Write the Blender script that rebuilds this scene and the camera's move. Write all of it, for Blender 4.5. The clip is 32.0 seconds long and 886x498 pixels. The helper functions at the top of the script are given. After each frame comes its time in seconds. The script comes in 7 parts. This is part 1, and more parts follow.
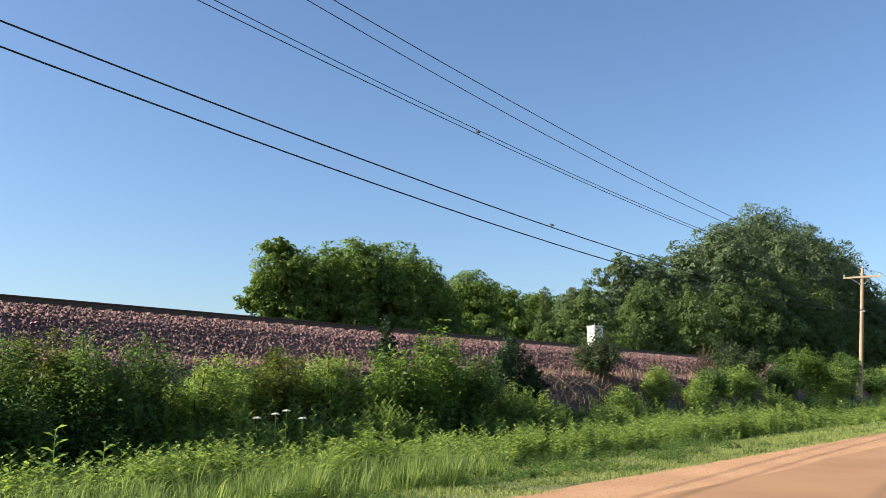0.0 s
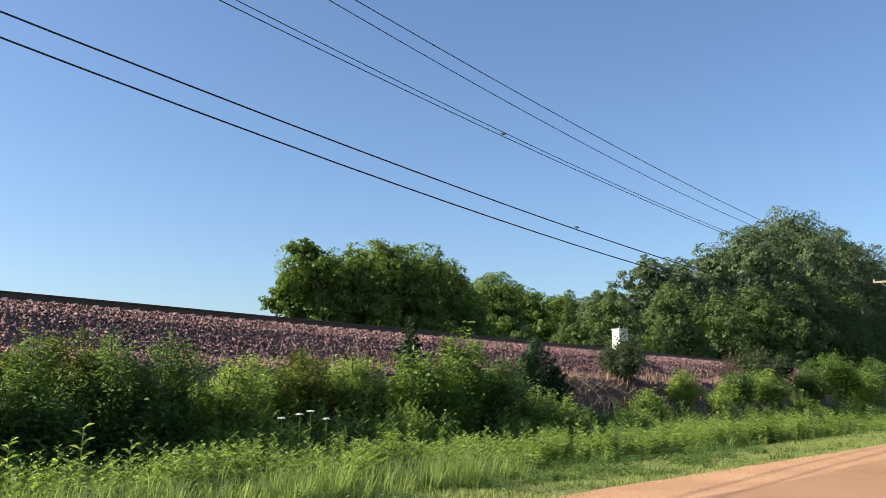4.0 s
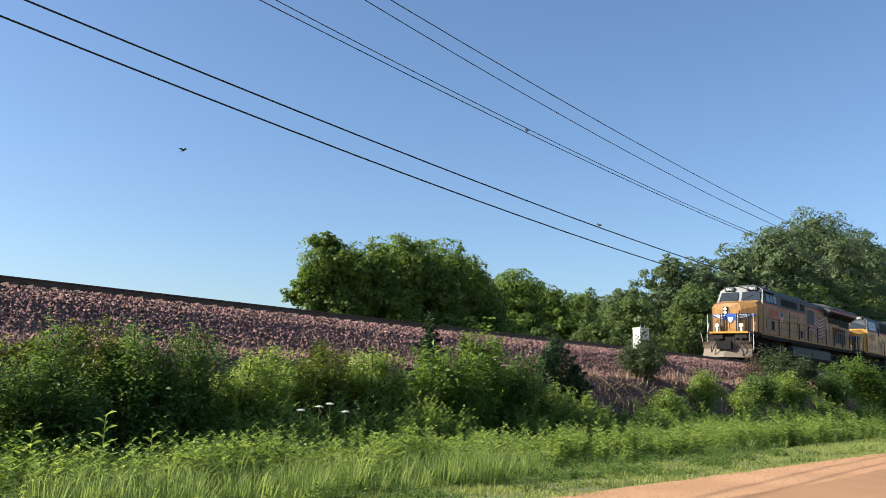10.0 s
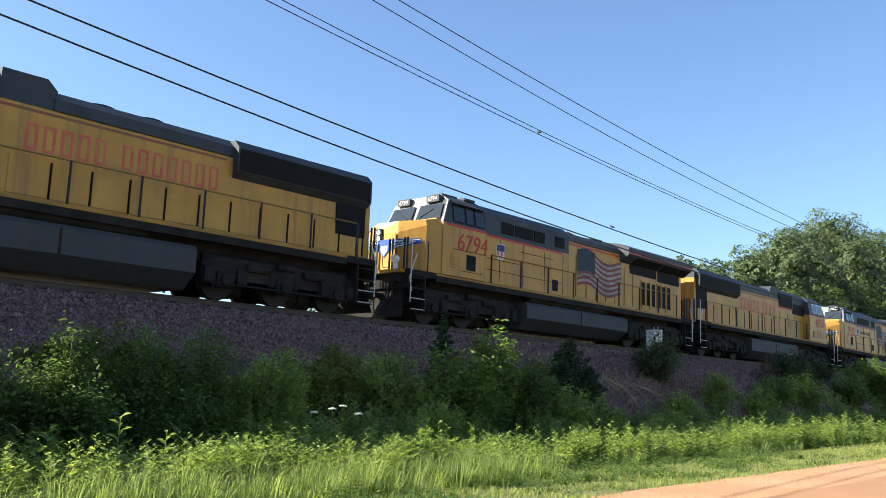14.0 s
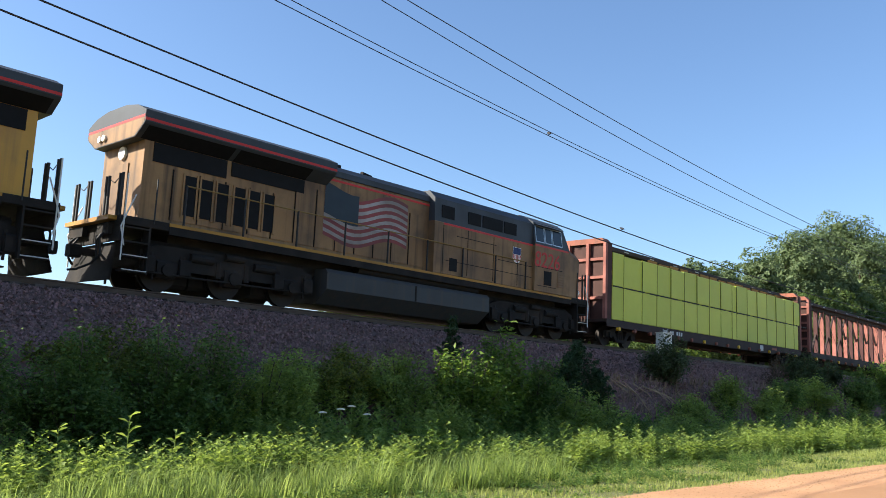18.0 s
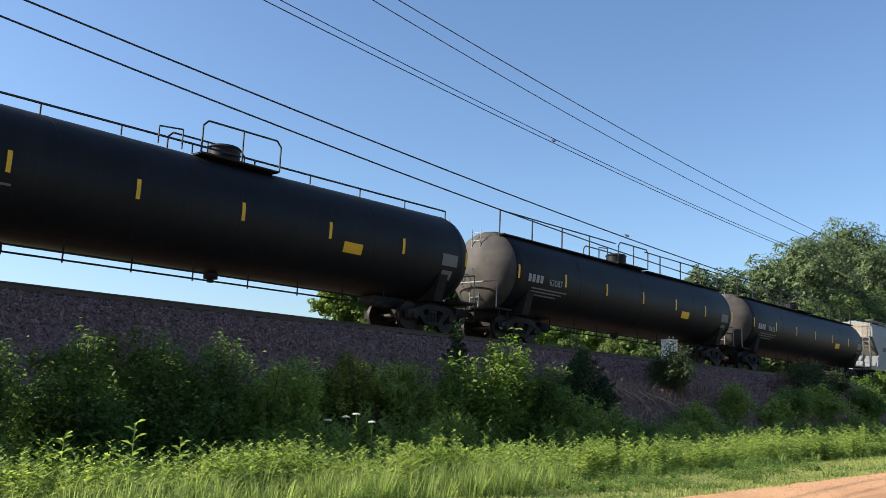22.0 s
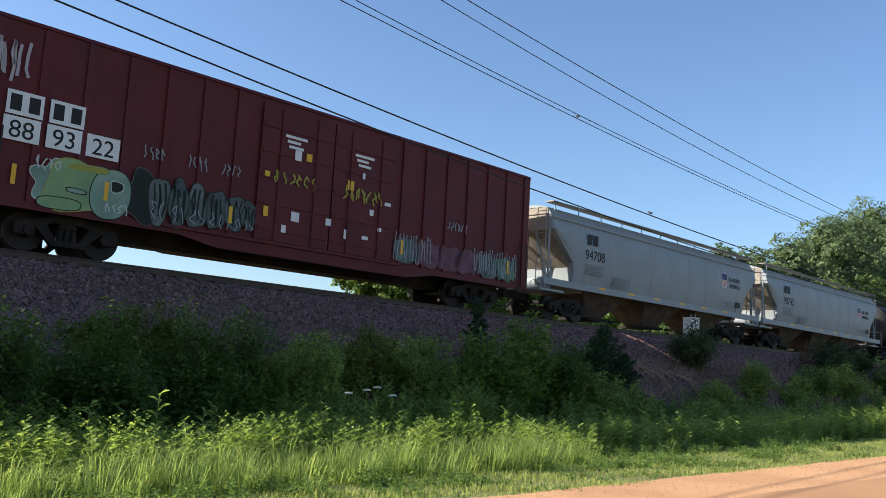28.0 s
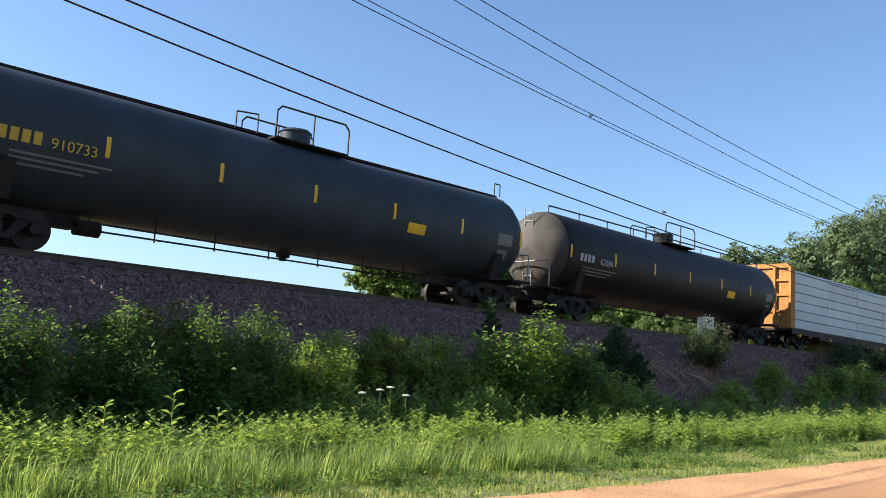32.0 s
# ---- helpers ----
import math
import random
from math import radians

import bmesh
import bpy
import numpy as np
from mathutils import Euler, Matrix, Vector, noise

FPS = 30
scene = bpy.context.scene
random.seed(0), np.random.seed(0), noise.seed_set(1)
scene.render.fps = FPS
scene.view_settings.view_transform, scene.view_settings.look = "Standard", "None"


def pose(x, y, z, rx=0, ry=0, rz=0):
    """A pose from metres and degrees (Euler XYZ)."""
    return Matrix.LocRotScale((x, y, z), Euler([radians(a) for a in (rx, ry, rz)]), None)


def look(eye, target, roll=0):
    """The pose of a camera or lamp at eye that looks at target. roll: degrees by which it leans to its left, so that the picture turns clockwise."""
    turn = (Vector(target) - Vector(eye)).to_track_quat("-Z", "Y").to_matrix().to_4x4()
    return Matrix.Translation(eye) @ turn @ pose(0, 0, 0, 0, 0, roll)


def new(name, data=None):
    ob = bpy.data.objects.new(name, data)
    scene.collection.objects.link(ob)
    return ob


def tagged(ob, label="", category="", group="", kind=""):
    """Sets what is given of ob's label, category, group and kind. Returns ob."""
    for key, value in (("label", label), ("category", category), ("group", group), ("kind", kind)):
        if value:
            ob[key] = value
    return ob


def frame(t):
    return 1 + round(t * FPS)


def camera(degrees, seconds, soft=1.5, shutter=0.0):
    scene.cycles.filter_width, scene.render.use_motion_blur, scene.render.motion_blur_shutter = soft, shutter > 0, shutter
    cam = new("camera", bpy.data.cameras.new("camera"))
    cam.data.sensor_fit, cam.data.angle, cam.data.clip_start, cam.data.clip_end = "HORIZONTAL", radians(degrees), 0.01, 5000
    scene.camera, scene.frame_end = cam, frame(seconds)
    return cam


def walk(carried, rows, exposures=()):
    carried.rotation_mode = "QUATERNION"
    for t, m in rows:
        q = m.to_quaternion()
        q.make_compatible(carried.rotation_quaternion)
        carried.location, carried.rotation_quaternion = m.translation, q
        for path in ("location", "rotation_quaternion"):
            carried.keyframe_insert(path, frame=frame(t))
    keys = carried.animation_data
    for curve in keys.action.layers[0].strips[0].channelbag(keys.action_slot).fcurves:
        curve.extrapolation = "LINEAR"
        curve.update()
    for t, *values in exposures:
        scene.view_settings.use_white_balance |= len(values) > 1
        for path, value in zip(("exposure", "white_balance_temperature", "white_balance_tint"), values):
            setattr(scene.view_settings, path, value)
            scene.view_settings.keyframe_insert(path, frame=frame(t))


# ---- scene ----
EYE = (0.0, 0.0, 1.6)
CAMERA_TURNS = [
    (0.0,99.10,-0.33,-52.08), (0.5,99.27,0.14,-51.69), (1.0,99.62,0.21,-51.57), (1.5,99.77,0.15,-51.52), (2.0,99.58,0.09,-51.36),
    (2.5,99.34,-0.04,-51.11), (3.0,99.22,-0.32,-50.86), (3.5,99.21,-0.61,-50.68), (5.5,98.91,-1.43,-50.33), (6.0,98.71,-1.69,-50.39),
    (6.5,98.62,-1.84,-50.36), (7.0,98.54,-1.92,-50.31), (7.5,98.40,-2.26,-50.19), (8.0,98.38,-2.43,-50.04), (8.5,98.51,-2.34,-49.86),
    (9.0,98.68,-2.34,-49.68), (9.5,98.71,-2.26,-49.51), (10.0,98.87,-2.03,-49.28), (10.5,99.13,-1.96,-49.18), (11.0,99.22,-1.91,-49.06),
    (11.5,99.18,-1.94,-48.89), (12.0,99.03,-2.05,-48.70), (12.5,98.85,-2.11,-48.53), (13.0,98.83,-2.13,-48.47), (13.5,98.96,-2.08,-48.48),
    (14.0,98.98,-2.07,-48.44), (14.5,98.83,-2.17,-48.31), (16.5,99.17,-2.30,-48.05), (17.0,99.19,-2.27,-48.05), (17.5,99.12,-2.32,-47.96),
    (18.0,99.03,-2.42,-47.87), (18.5,99.05,-2.38,-47.84), (19.0,99.19,-2.27,-47.87), (19.5,99.33,-2.40,-47.91), (20.0,99.34,-2.37,-47.89),
    (20.5,99.22,-2.49,-47.83), (21.0,99.15,-2.62,-47.68), (21.5,99.14,-2.68,-47.55), (22.0,99.50,-2.40,-47.54), (22.5,100.02,-2.14,-47.59),
    (23.0,100.15,-2.08,-47.60), (23.5,100.00,-2.15,-47.57), (24.0,99.87,-2.21,-47.52), (24.5,100.03,-2.10,-47.47),
    (25.0,99.65,-2.35,-47.30), (25.5,98.70,-3.10,-47.10), (27.5,97.74,-3.38,-46.43), (28.0,97.80,-3.18,-46.20),
    (28.5,98.12,-3.06,-45.99), (29.0,98.29,-3.23,-45.91), (29.5,98.10,-3.17,-45.79), (30.0,97.83,-3.32,-45.66), (30.5,97.67,-3.45,-45.55),
    (31.0,97.65,-3.43,-45.44), (31.5,97.64,-3.31,-45.36), (32.0,97.74,-3.19,-45.33),
]
cam = camera(54.26, 32.0, soft=0.85)
walk(cam, [(t, pose(*EYE, rx, ry, rz)) for t, rx, ry, rz in CAMERA_TURNS],
     exposures=[(t, e, 6500, 10) for t, e in ((0, 1.1), (10.0, 1.1), (11.5, 1.16), (12.0, 1.16), (12.4, 1.35), (13.0, 1.5), (14.0, 1.58), (17.0, 1.42), (19.0, 1.47), (20.0, 1.42), (21.0, 1.1), (22.0, 1.22), (23.0, 1.36), (25.0, 1.3), (28.0, 1.26), (29.0, 1.42), (30.0, 1.4), (32.0, 1.4))])

# ---- world and sun ----
SUN_EL, SUN_AZ = 31.0, -47.0        # degrees; azimuth from the track's normal, towards the head of the line
world = bpy.data.worlds.new("clear_sky")
scene.world = world
world.use_nodes = True
wt = world.node_tree
sky = wt.nodes.new("ShaderNodeTexSky")
sky.sky_type, sky.sun_disc = "NISHITA", False
sky.sun_elevation, sky.sun_rotation = radians(SUN_EL), radians(SUN_AZ)
sky.altitude, sky.air_density, sky.dust_density, sky.ozone_density = 200, 1.05, 1.1, 5.0
wt.links.new(sky.outputs[0], wt.nodes["Background"].inputs[0])
wt.nodes["Background"].inputs[1].default_value = 0.084
sun_dir = Vector((math.sin(radians(SUN_AZ)) * math.cos(radians(SUN_EL)), math.cos(radians(SUN_AZ)) * math.cos(radians(SUN_EL)), math.sin(radians(SUN_EL))))
sun = new("sun", bpy.data.lights.new("sun", "SUN"))
sun.data.energy, sun.data.angle, sun.data.color = 5.0, radians(0.53), (1.0, 0.93, 0.80)
sun.matrix_world = look(tuple(sun_dir * 80), (0, 0, 0))

# ---- materials ----
MATS = {}


def material(name, base, rough=0.7, metal=0.0, dark=None, scale=3.0, fine=40.0, amount=0.5, bump=0.0, bump_scale=60.0, streak=0.0, dirt=None, dirt_amount=0.0, per_object=0.0, island=0.0, translucent=0.0, spec=0.22, coords="Object"):
    """Base colour varied at two scales, with optional streaks down the sides, dirt patches, relief and variation from piece to piece."""
    if name in MATS:
        return MATS[name]
    m = bpy.data.materials.new(name)
    m.use_nodes = True
    nt = m.node_tree
    n, li = nt.nodes, nt.links
    b = n["Principled BSDF"]
    b.inputs["Roughness"].default_value, b.inputs["Metallic"].default_value = rough, metal
    b.inputs["Specular IOR Level"].default_value = spec
    tc = n.new("ShaderNodeTexCoord")
    src = tc.outputs[coords]

    def noise_tex(s, detail=5.0, vec=None):
        x = n.new("ShaderNodeTexNoise")
        x.inputs["Scale"].default_value, x.inputs["Detail"].default_value = s, detail
        li.new(vec or src, x.inputs["Vector"])
        return x.outputs["Fac"]

    def mix(fac, a, c):
        x = n.new("ShaderNodeMix")
        x.data_type = "RGBA"
        if isinstance(fac, float):
            x.inputs[0].default_value = fac
        else:
            li.new(fac, x.inputs[0])
        for i, v in ((6, a), (7, c)):
            if isinstance(v, tuple):
                x.inputs[i].default_value = (*v, 1)
            else:
                li.new(v, x.inputs[i])
        return x.outputs[2]

    def ramp(v, lo, hi):
        x = n.new("ShaderNodeMapRange")
        x.inputs[1].default_value, x.inputs[2].default_value = lo, hi
        li.new(v, x.inputs[0])
        return x.outputs[0]

    dark = dark or tuple(c * 0.6 for c in base)
    big = ramp(noise_tex(scale), 0.35, 0.7)
    col = mix(big, tuple(c + (d - c) * amount for c, d in zip(base, dark)), base)
    col = mix(ramp(noise_tex(fine, 3.0), 0.3, 0.8), mix(0.25 * amount, col, dark), col)
    if streak > 0:
        mp = n.new("ShaderNodeMapping")
        mp.inputs["Scale"].default_value = (5.0, 5.0, 0.25)
        li.new(src, mp.inputs[0])
        s = ramp(noise_tex(1.0, 6.0, mp.outputs[0]), 0.5, 0.75)
        mm = n.new("ShaderNodeMath")
        mm.operation = "MULTIPLY"
        li.new(s, mm.inputs[0])
        mm.inputs[1].default_value = streak
        col = mix(mm.outputs[0], col, dirt or dark)
    if dirt and dirt_amount > 0:
        s = ramp(noise_tex(1.3, 7.0), 0.62 - 0.25 * dirt_amount, 0.75)
        mm = n.new("ShaderNodeMath")
        mm.operation = "MULTIPLY"
        li.new(s, mm.inputs[0])
        mm.inputs[1].default_value = dirt_amount
        col = mix(mm.outputs[0], col, dirt)
    for kind, w in (("obj", per_object), ("isl", island)):
        if w > 0:
            r = n.new("ShaderNodeObjectInfo").outputs["Random"] if kind == "obj" else n.new("ShaderNodeNewGeometry").outputs["Random Per Island"]
            hsv = n.new("ShaderNodeHueSaturation")
            mr = n.new("ShaderNodeMapRange")
            mr.inputs[3].default_value, mr.inputs[4].default_value = 1 - w, 1 + w
            li.new(r, mr.inputs[0])
            li.new(mr.outputs[0], hsv.inputs["Value"])
            hr = n.new("ShaderNodeMapRange")
            hr.inputs[3].default_value, hr.inputs[4].default_value = 0.5 + 0.035 * w, 0.5 - 0.035 * w
            li.new(r, hr.inputs[0])
            li.new(hr.outputs[0], hsv.inputs["Hue"])
            li.new(col, hsv.inputs["Color"])
            col = hsv.outputs[0]
    li.new(col, b.inputs["Base Color"])
    if bump > 0:
        bp = n.new("ShaderNodeBump")
        bp.inputs["Strength"].default_value, bp.inputs["Distance"].default_value = min(1.0, bump), 0.02
        li.new(noise_tex(bump_scale, 6.0), bp.inputs["Height"])
        li.new(bp.outputs[0], b.inputs["Normal"])
    if translucent > 0:
        tr = n.new("ShaderNodeBsdfTranslucent")
        g = n.new("ShaderNodeHueSaturation")
        g.inputs["Saturation"].default_value, g.inputs["Value"].default_value, g.inputs["Hue"].default_value = 1.1, 1.5, 0.485
        li.new(col, g.inputs["Color"])
        li.new(g.outputs[0], tr.inputs[0])
        ms = n.new("ShaderNodeMixShader")
        ms.inputs[0].default_value = translucent
        li.new(b.outputs[0], ms.inputs[1])
        li.new(tr.outputs[0], ms.inputs[2])
        li.new(ms.outputs[0], n["Material Output"].inputs[0])
    MATS[name] = m
    return m


def plain(name, base, rough=0.6, metal=0.0, emit=0.0):
    if name in MATS:
        return MATS[name]
    m = material(name, base, rough, metal, amount=0.25)
    if emit:
        b = m.node_tree.nodes["Principled BSDF"]
        b.inputs["Emission Color"].default_value, b.inputs["Emission Strength"].default_value = (*base, 1), emit
    return m


# ---- mesh building ----
class Mesh:
    """Collects solids and sheets into one mesh."""

    def __init__(self):
        self.v, self.f = [], []

    def add(self, verts, faces):
        o = len(self.v)
        self.v += [tuple(p) for p in verts]
        self.f += [tuple(i + o for i in q) for q in faces]
        return self

    def box(self, x0, x1, y0, y1, z0, z1, b=0.0):
        if b <= 0:
            return self.add([(x, y, z) for x in (x0, x1) for y in (y0, y1) for z in (z0, z1)],
                            [(0, 1, 3, 2), (4, 6, 7, 5), (0, 4, 5, 1), (2, 3, 7, 6), (0, 2, 6, 4), (1, 5, 7, 3)])
        # edges along the length are chamfered
        ring = [(y0 + b, z0), (y1 - b, z0), (y1, z0 + b), (y1, z1 - b), (y1 - b, z1), (y0 + b, z1), (y0, z1 - b), (y0, z0 + b)]
        return self.prism(ring, x0, x1)

    def prism(self, ring, x0, x1):
        """A closed y, z outline drawn out along x."""
        k = len(ring)
        return self.add([(x0, y, z) for y, z in ring] + [(x1, y, z) for y, z in ring],
                        [tuple(range(k))[::-1], tuple(range(k, 2 * k))] + [(i, (i + 1) % k, k + (i + 1) % k, k + i) for i in range(k)])

    def slab(self, ring, y0, y1):
        """A closed x, z outline drawn out along y."""
        k = len(ring)
        return self.add([(x, y0, z) for x, z in ring] + [(x, y1, z) for x, z in ring],
                        [tuple(range(k)), tuple(range(k, 2 * k))[::-1]] + [(i, k + i, k + (i + 1) % k, (i + 1) % k) for i in range(k)])

    def loft(self, rings, cap=True):
        k = len(rings[0])
        f = [(a * k + i, a * k + (i + 1) % k, (a + 1) * k + (i + 1) % k, (a + 1) * k + i) for a in range(len(rings) - 1) for i in range(k)]
        if cap:
            f += [tuple(range(k))[::-1], tuple(range((len(rings) - 1) * k, len(rings) * k))]
        return self.add([p for r in rings for p in r], f)

    def cyl(self, a, b, r, n=10, r2=None):
        a, b = Vector(a), Vector(b)
        d = (b - a).normalized()
        u = d.orthogonal().normalized()
        w = d.cross(u)
        r2 = r if r2 is None else r2
        rings = [[p + (u * math.cos(2 * math.pi * i / n) + w * math.sin(2 * math.pi * i / n)) * q for i in range(n)] for p, q in ((a, r), (b, r2))]
        return self.loft(rings)

    def rod(self, pts, r, n=6):
        for a, b in zip(pts, pts[1:]):
            self.cyl(a, b, r, n)
        return self

    def data(self, name, smooth=False):
        me = bpy.data.meshes.new(name)
        me.from_pydata(self.v, [], self.f)
        if smooth:
            me.polygons.foreach_set("use_smooth", [True] * len(me.polygons))
            try:
                me.set_sharp_from_angle(angle=radians(smooth if smooth > 1 else 35))
            except AttributeError:
                pass
        return me


def part(name, mesh, mat, parent=None, label="", smooth=False, at=None):
    me = mesh if isinstance(mesh, bpy.types.Mesh) else mesh.data(name, smooth)
    if mat is not None and not me.materials:
        me.materials.append(mat)
    ob = new(name, me)
    if parent is not None:
        ob.parent = parent
    if at is not None:
        ob.matrix_basis = at
    return tagged(ob, label) if label else ob


def sheet(name, verts, faces, mat):
    """A mesh from arrays of corners and faces with equal numbers of corners."""
    me = bpy.data.meshes.new(name)
    verts, faces = np.asarray(verts, np.float32), np.asarray(faces, np.int32)
    me.vertices.add(len(verts))
    me.vertices.foreach_set("co", verts.ravel())
    k = faces.shape[1]
    me.loops.add(faces.size)
    me.loops.foreach_set("vertex_index", faces.ravel())
    me.polygons.add(len(faces))
    me.polygons.foreach_set("loop_start", np.arange(0, faces.size, k, dtype=np.int32))
    me.polygons.foreach_set("loop_total", np.full(len(faces), k, dtype=np.int32))
    me.update(calc_edges=True)
    me.validate()
    me.materials.append(mat)
    return me


def thing(name, label, category, at=None, group="", kind=""):
    ob = new(name)
    if at is not None:
        ob.matrix_basis = at
    return tagged(ob, label, category, group, kind)


# ---- the line's plan ----
TRACK_Y, SKEW, RAIL_Z = 21.30, -0.0033, 3.70


def track_y(x):
    return TRACK_Y + SKEW * np.minimum(x, 150.0)


def sink(x):
    """How far the line falls along its gentle grade."""
    return 0.6 * (1 - math.exp(-(x / 137.0) ** 2)) if x > 0 else 0.0


def ground_z(x, y):
    """Road, verge, ditch, the embankment and the field behind it."""
    z = level_z(x, y)
    return z - sink(x) * min(1.0, max(0.0, z / 3.27)) if -7.4 < y - track_y(x) < 7.0 else z


def level_z(x, y):
    d = y - track_y(x)
    if y < 7.3:
        return 0.02 * math.cos((y - 2.4) / 4.9 * 1.5) - 0.03
    if d < -7.4:
        k = min(1, max(0, (y - 10.0) / 2.0))
        j = min(1, max(0, (d + 9.0) / 1.6))
        return -0.05 - 0.25 * k * (1 - j)
    if d < -5.3:
        k = (d + 7.4) / 2.1
        return -0.05 + 2.05 * k
    if d < -4.3:
        return 2.0 + 0.2 * (d + 5.3)
    if d < -3.1:
        return 2.2 + 0.80 * (d + 4.3) / 1.2
    if d < -2.35:
        return 3.0 + 0.27 * (d + 3.1) / 0.75
    if d <= 2.35:
        return 3.27
    if d < 7.0:
        return 3.27 - (d - 2.35) / 4.65 * 2.9
    return 0.5

# ---- ground ----
M_SOIL = material("meadow_soil", (0.17, 0.19, 0.065), 0.95, dark=(0.10, 0.10, 0.045), scale=0.6, fine=9, amount=0.8, bump=0.8, bump_scale=14)
M_ROAD = material("dirt_road", (0.49, 0.28, 0.15), 0.95, dark=(0.37, 0.20, 0.105), scale=0.5, fine=30, amount=0.9, bump=0.5, bump_scale=45)
M_BED = material("ballast_bed", (0.20, 0.12, 0.10), 0.95, dark=(0.10, 0.062, 0.055), scale=1.2, fine=14, amount=0.9, bump=1.0, bump_scale=16)


def ground_sheet(name, mat, xs, cols, lift=0.0, wild=0.0):
    v = []
    for x in xs:
        for c in cols:
            y = c(x)
            v.append((x, y, ground_z(x, y) + lift + wild * (noise.noise((x * 0.35, y * 0.35, 0)) + 0.5 * noise.noise((x * 1.3, y * 1.3, 3)))))
    k = len(cols)
    f = [(i * k + j, (i + 1) * k + j, (i + 1) * k + j + 1, i * k + j + 1) for i in range(len(xs) - 1) for j in range(k - 1)]
    ob = new(name, sheet(name, v, f, mat))
    return tagged(ob, kind="structure")


xs_fine = sorted(set([-900, -600] + list(range(-480, -20, 20)) + [-20] + list(np.arange(-10, 70, 0.8)) + list(np.arange(70, 160, 3)) + list(range(180, 760, 20)) + [900]))
fixed = [lambda x, y=y: y for y in (-900, -300, -100, -40, -12, -6, -3.0, 0, 3, 5.6, 7.0, 7.31, 8, 9, 10, 11)]
bank = [lambda x, d=d: track_y(x) + d for d in (-9.2, -8.4, -7.4, -6.4, -5.3, -4.8, -4.3, -3.1, -2.35, 0, 2.35, 4, 6, 7, 12, 30, 90, 300, 1200)]
ground = ground_sheet("ground", M_SOIL, xs_fine, fixed + bank, wild=0.03)
tagged(ground, "green roadside meadow ground below the embankment", "ground")
road = ground_sheet("road", M_ROAD, xs_fine, [lambda x, y=y: y + (0.12 * noise.noise((x * 0.8, y, 7)) + 0.06 * noise.noise((x * 3.1, y, 2)) if y > 7 else 0) for y in (-4.0, -2.5, 0, 1.5, 3, 4.2, 5.2, 6.0, 6.7, 7.35)], lift=0.045, wild=0.012)
tagged(road, "tan packed dirt road with loose gravel edge", "road")
ballast = ground_sheet("embankment", M_BED, xs_fine, [lambda x, d=d: track_y(x) + d for d in (-7.0, -6.2, -5.3, -4.8, -4.3, -3.7, -3.1, -2.7, -2.35, -1.2, 0, 1.2, 2.3, 3.5, 5, 6.6)], lift=0.05, wild=0.03)
tagged(ballast, "railway embankment of crushed pinkish grey ballast", "embankment")

lane = ground_sheet("packed_lane", material("packed_dirt", (0.38, 0.21, 0.108), 0.9, dark=(0.28, 0.15, 0.077), scale=0.35, fine=24, amount=0.9, bump=0.3, bump_scale=30), xs_fine, [lambda x, y=y: y + 0.2 * noise.noise((x * 0.3, y, 4)) * (y > 5) for y in (-3.0, -1, 1, 3, 4.4, 5.5)], lift=0.056, wild=0.012)
tagged(lane, "packed brown wheel lane of the dirt road", "road")

# rails and sleepers
M_RAIL = material("rail_steel", (0.10, 0.07, 0.055), 0.55, 0.6, dark=(0.06, 0.035, 0.025), bump=0.2)
M_SLEEPER = material("sleeper_timber", (0.12, 0.09, 0.075), 0.9, dark=(0.06, 0.045, 0.04), scale=2, bump=0.5, per_object=0.2)
RAIL_RING = [(-0.075, -0.185), (0.075, -0.185), (0.075, -0.17), (0.012, -0.15), (0.012, -0.045), (0.036, -0.035), (0.036, -0.004), (0.028, 0), (-0.028, 0), (-0.036, -0.004), (-0.036, -0.035), (-0.012, -0.045), (-0.012, -0.15), (-0.075, -0.17)]
track = thing("railway_track", "single railway track with worn steel rails on timber sleepers", "track", kind="structure")
for off in (-0.755, 0.755):
    rx = list(range(-480, -40, 10)) + list(range(-40, 170, 4)) + list(range(180, 760, 10))
    part("rail", Mesh().loft([[(x, track_y(x) + off + y, RAIL_Z - sink(x) + z) for y, z in RAIL_RING] for x in rx]), M_RAIL, track)

# ---- train ----
CARS = []


def travel(t):
    """Metres that the train has run since twenty seconds into the clip; it gathers speed slowly."""
    u = t - 20
    return 19.2056 * u + 0.042 * u * u


def car_pose(front, length, t, backwards):
    """Middle of a car at rail level; its own x points to the tail of the train."""
    x = front - travel(t) + length / 2
    pitch = math.degrees(math.atan2(sink(x + 7) - sink(x - 7), 14))
    return pose(x, track_y(x), RAIL_Z - sink(x), 0, -pitch if backwards else pitch, math.degrees(math.atan(SKEW)) + (180 if backwards else 0))


# shared paint and metal
YELLOW = material("armour_yellow_paint", (0.56, 0.30, 0.052), 0.42, dark=(0.34, 0.18, 0.045), scale=0.8, fine=25, amount=0.55, streak=0.55, dirt=(0.16, 0.10, 0.06), dirt_amount=0.35)
YELLOW_DIRTY = material("dirty_yellow_paint", (0.36, 0.19, 0.062), 0.5, dark=(0.17, 0.095, 0.042), scale=0.6, fine=18, amount=0.8, streak=0.6, dirt=(0.07, 0.045, 0.028), dirt_amount=0.45)
YELLOW_GRIMY = material("sooty_yellow_paint", (0.33, 0.185, 0.078), 0.6, dark=(0.16, 0.095, 0.05), scale=0.5, fine=18, amount=0.9, streak=0.75, dirt=(0.045, 0.033, 0.025), dirt_amount=0.6)
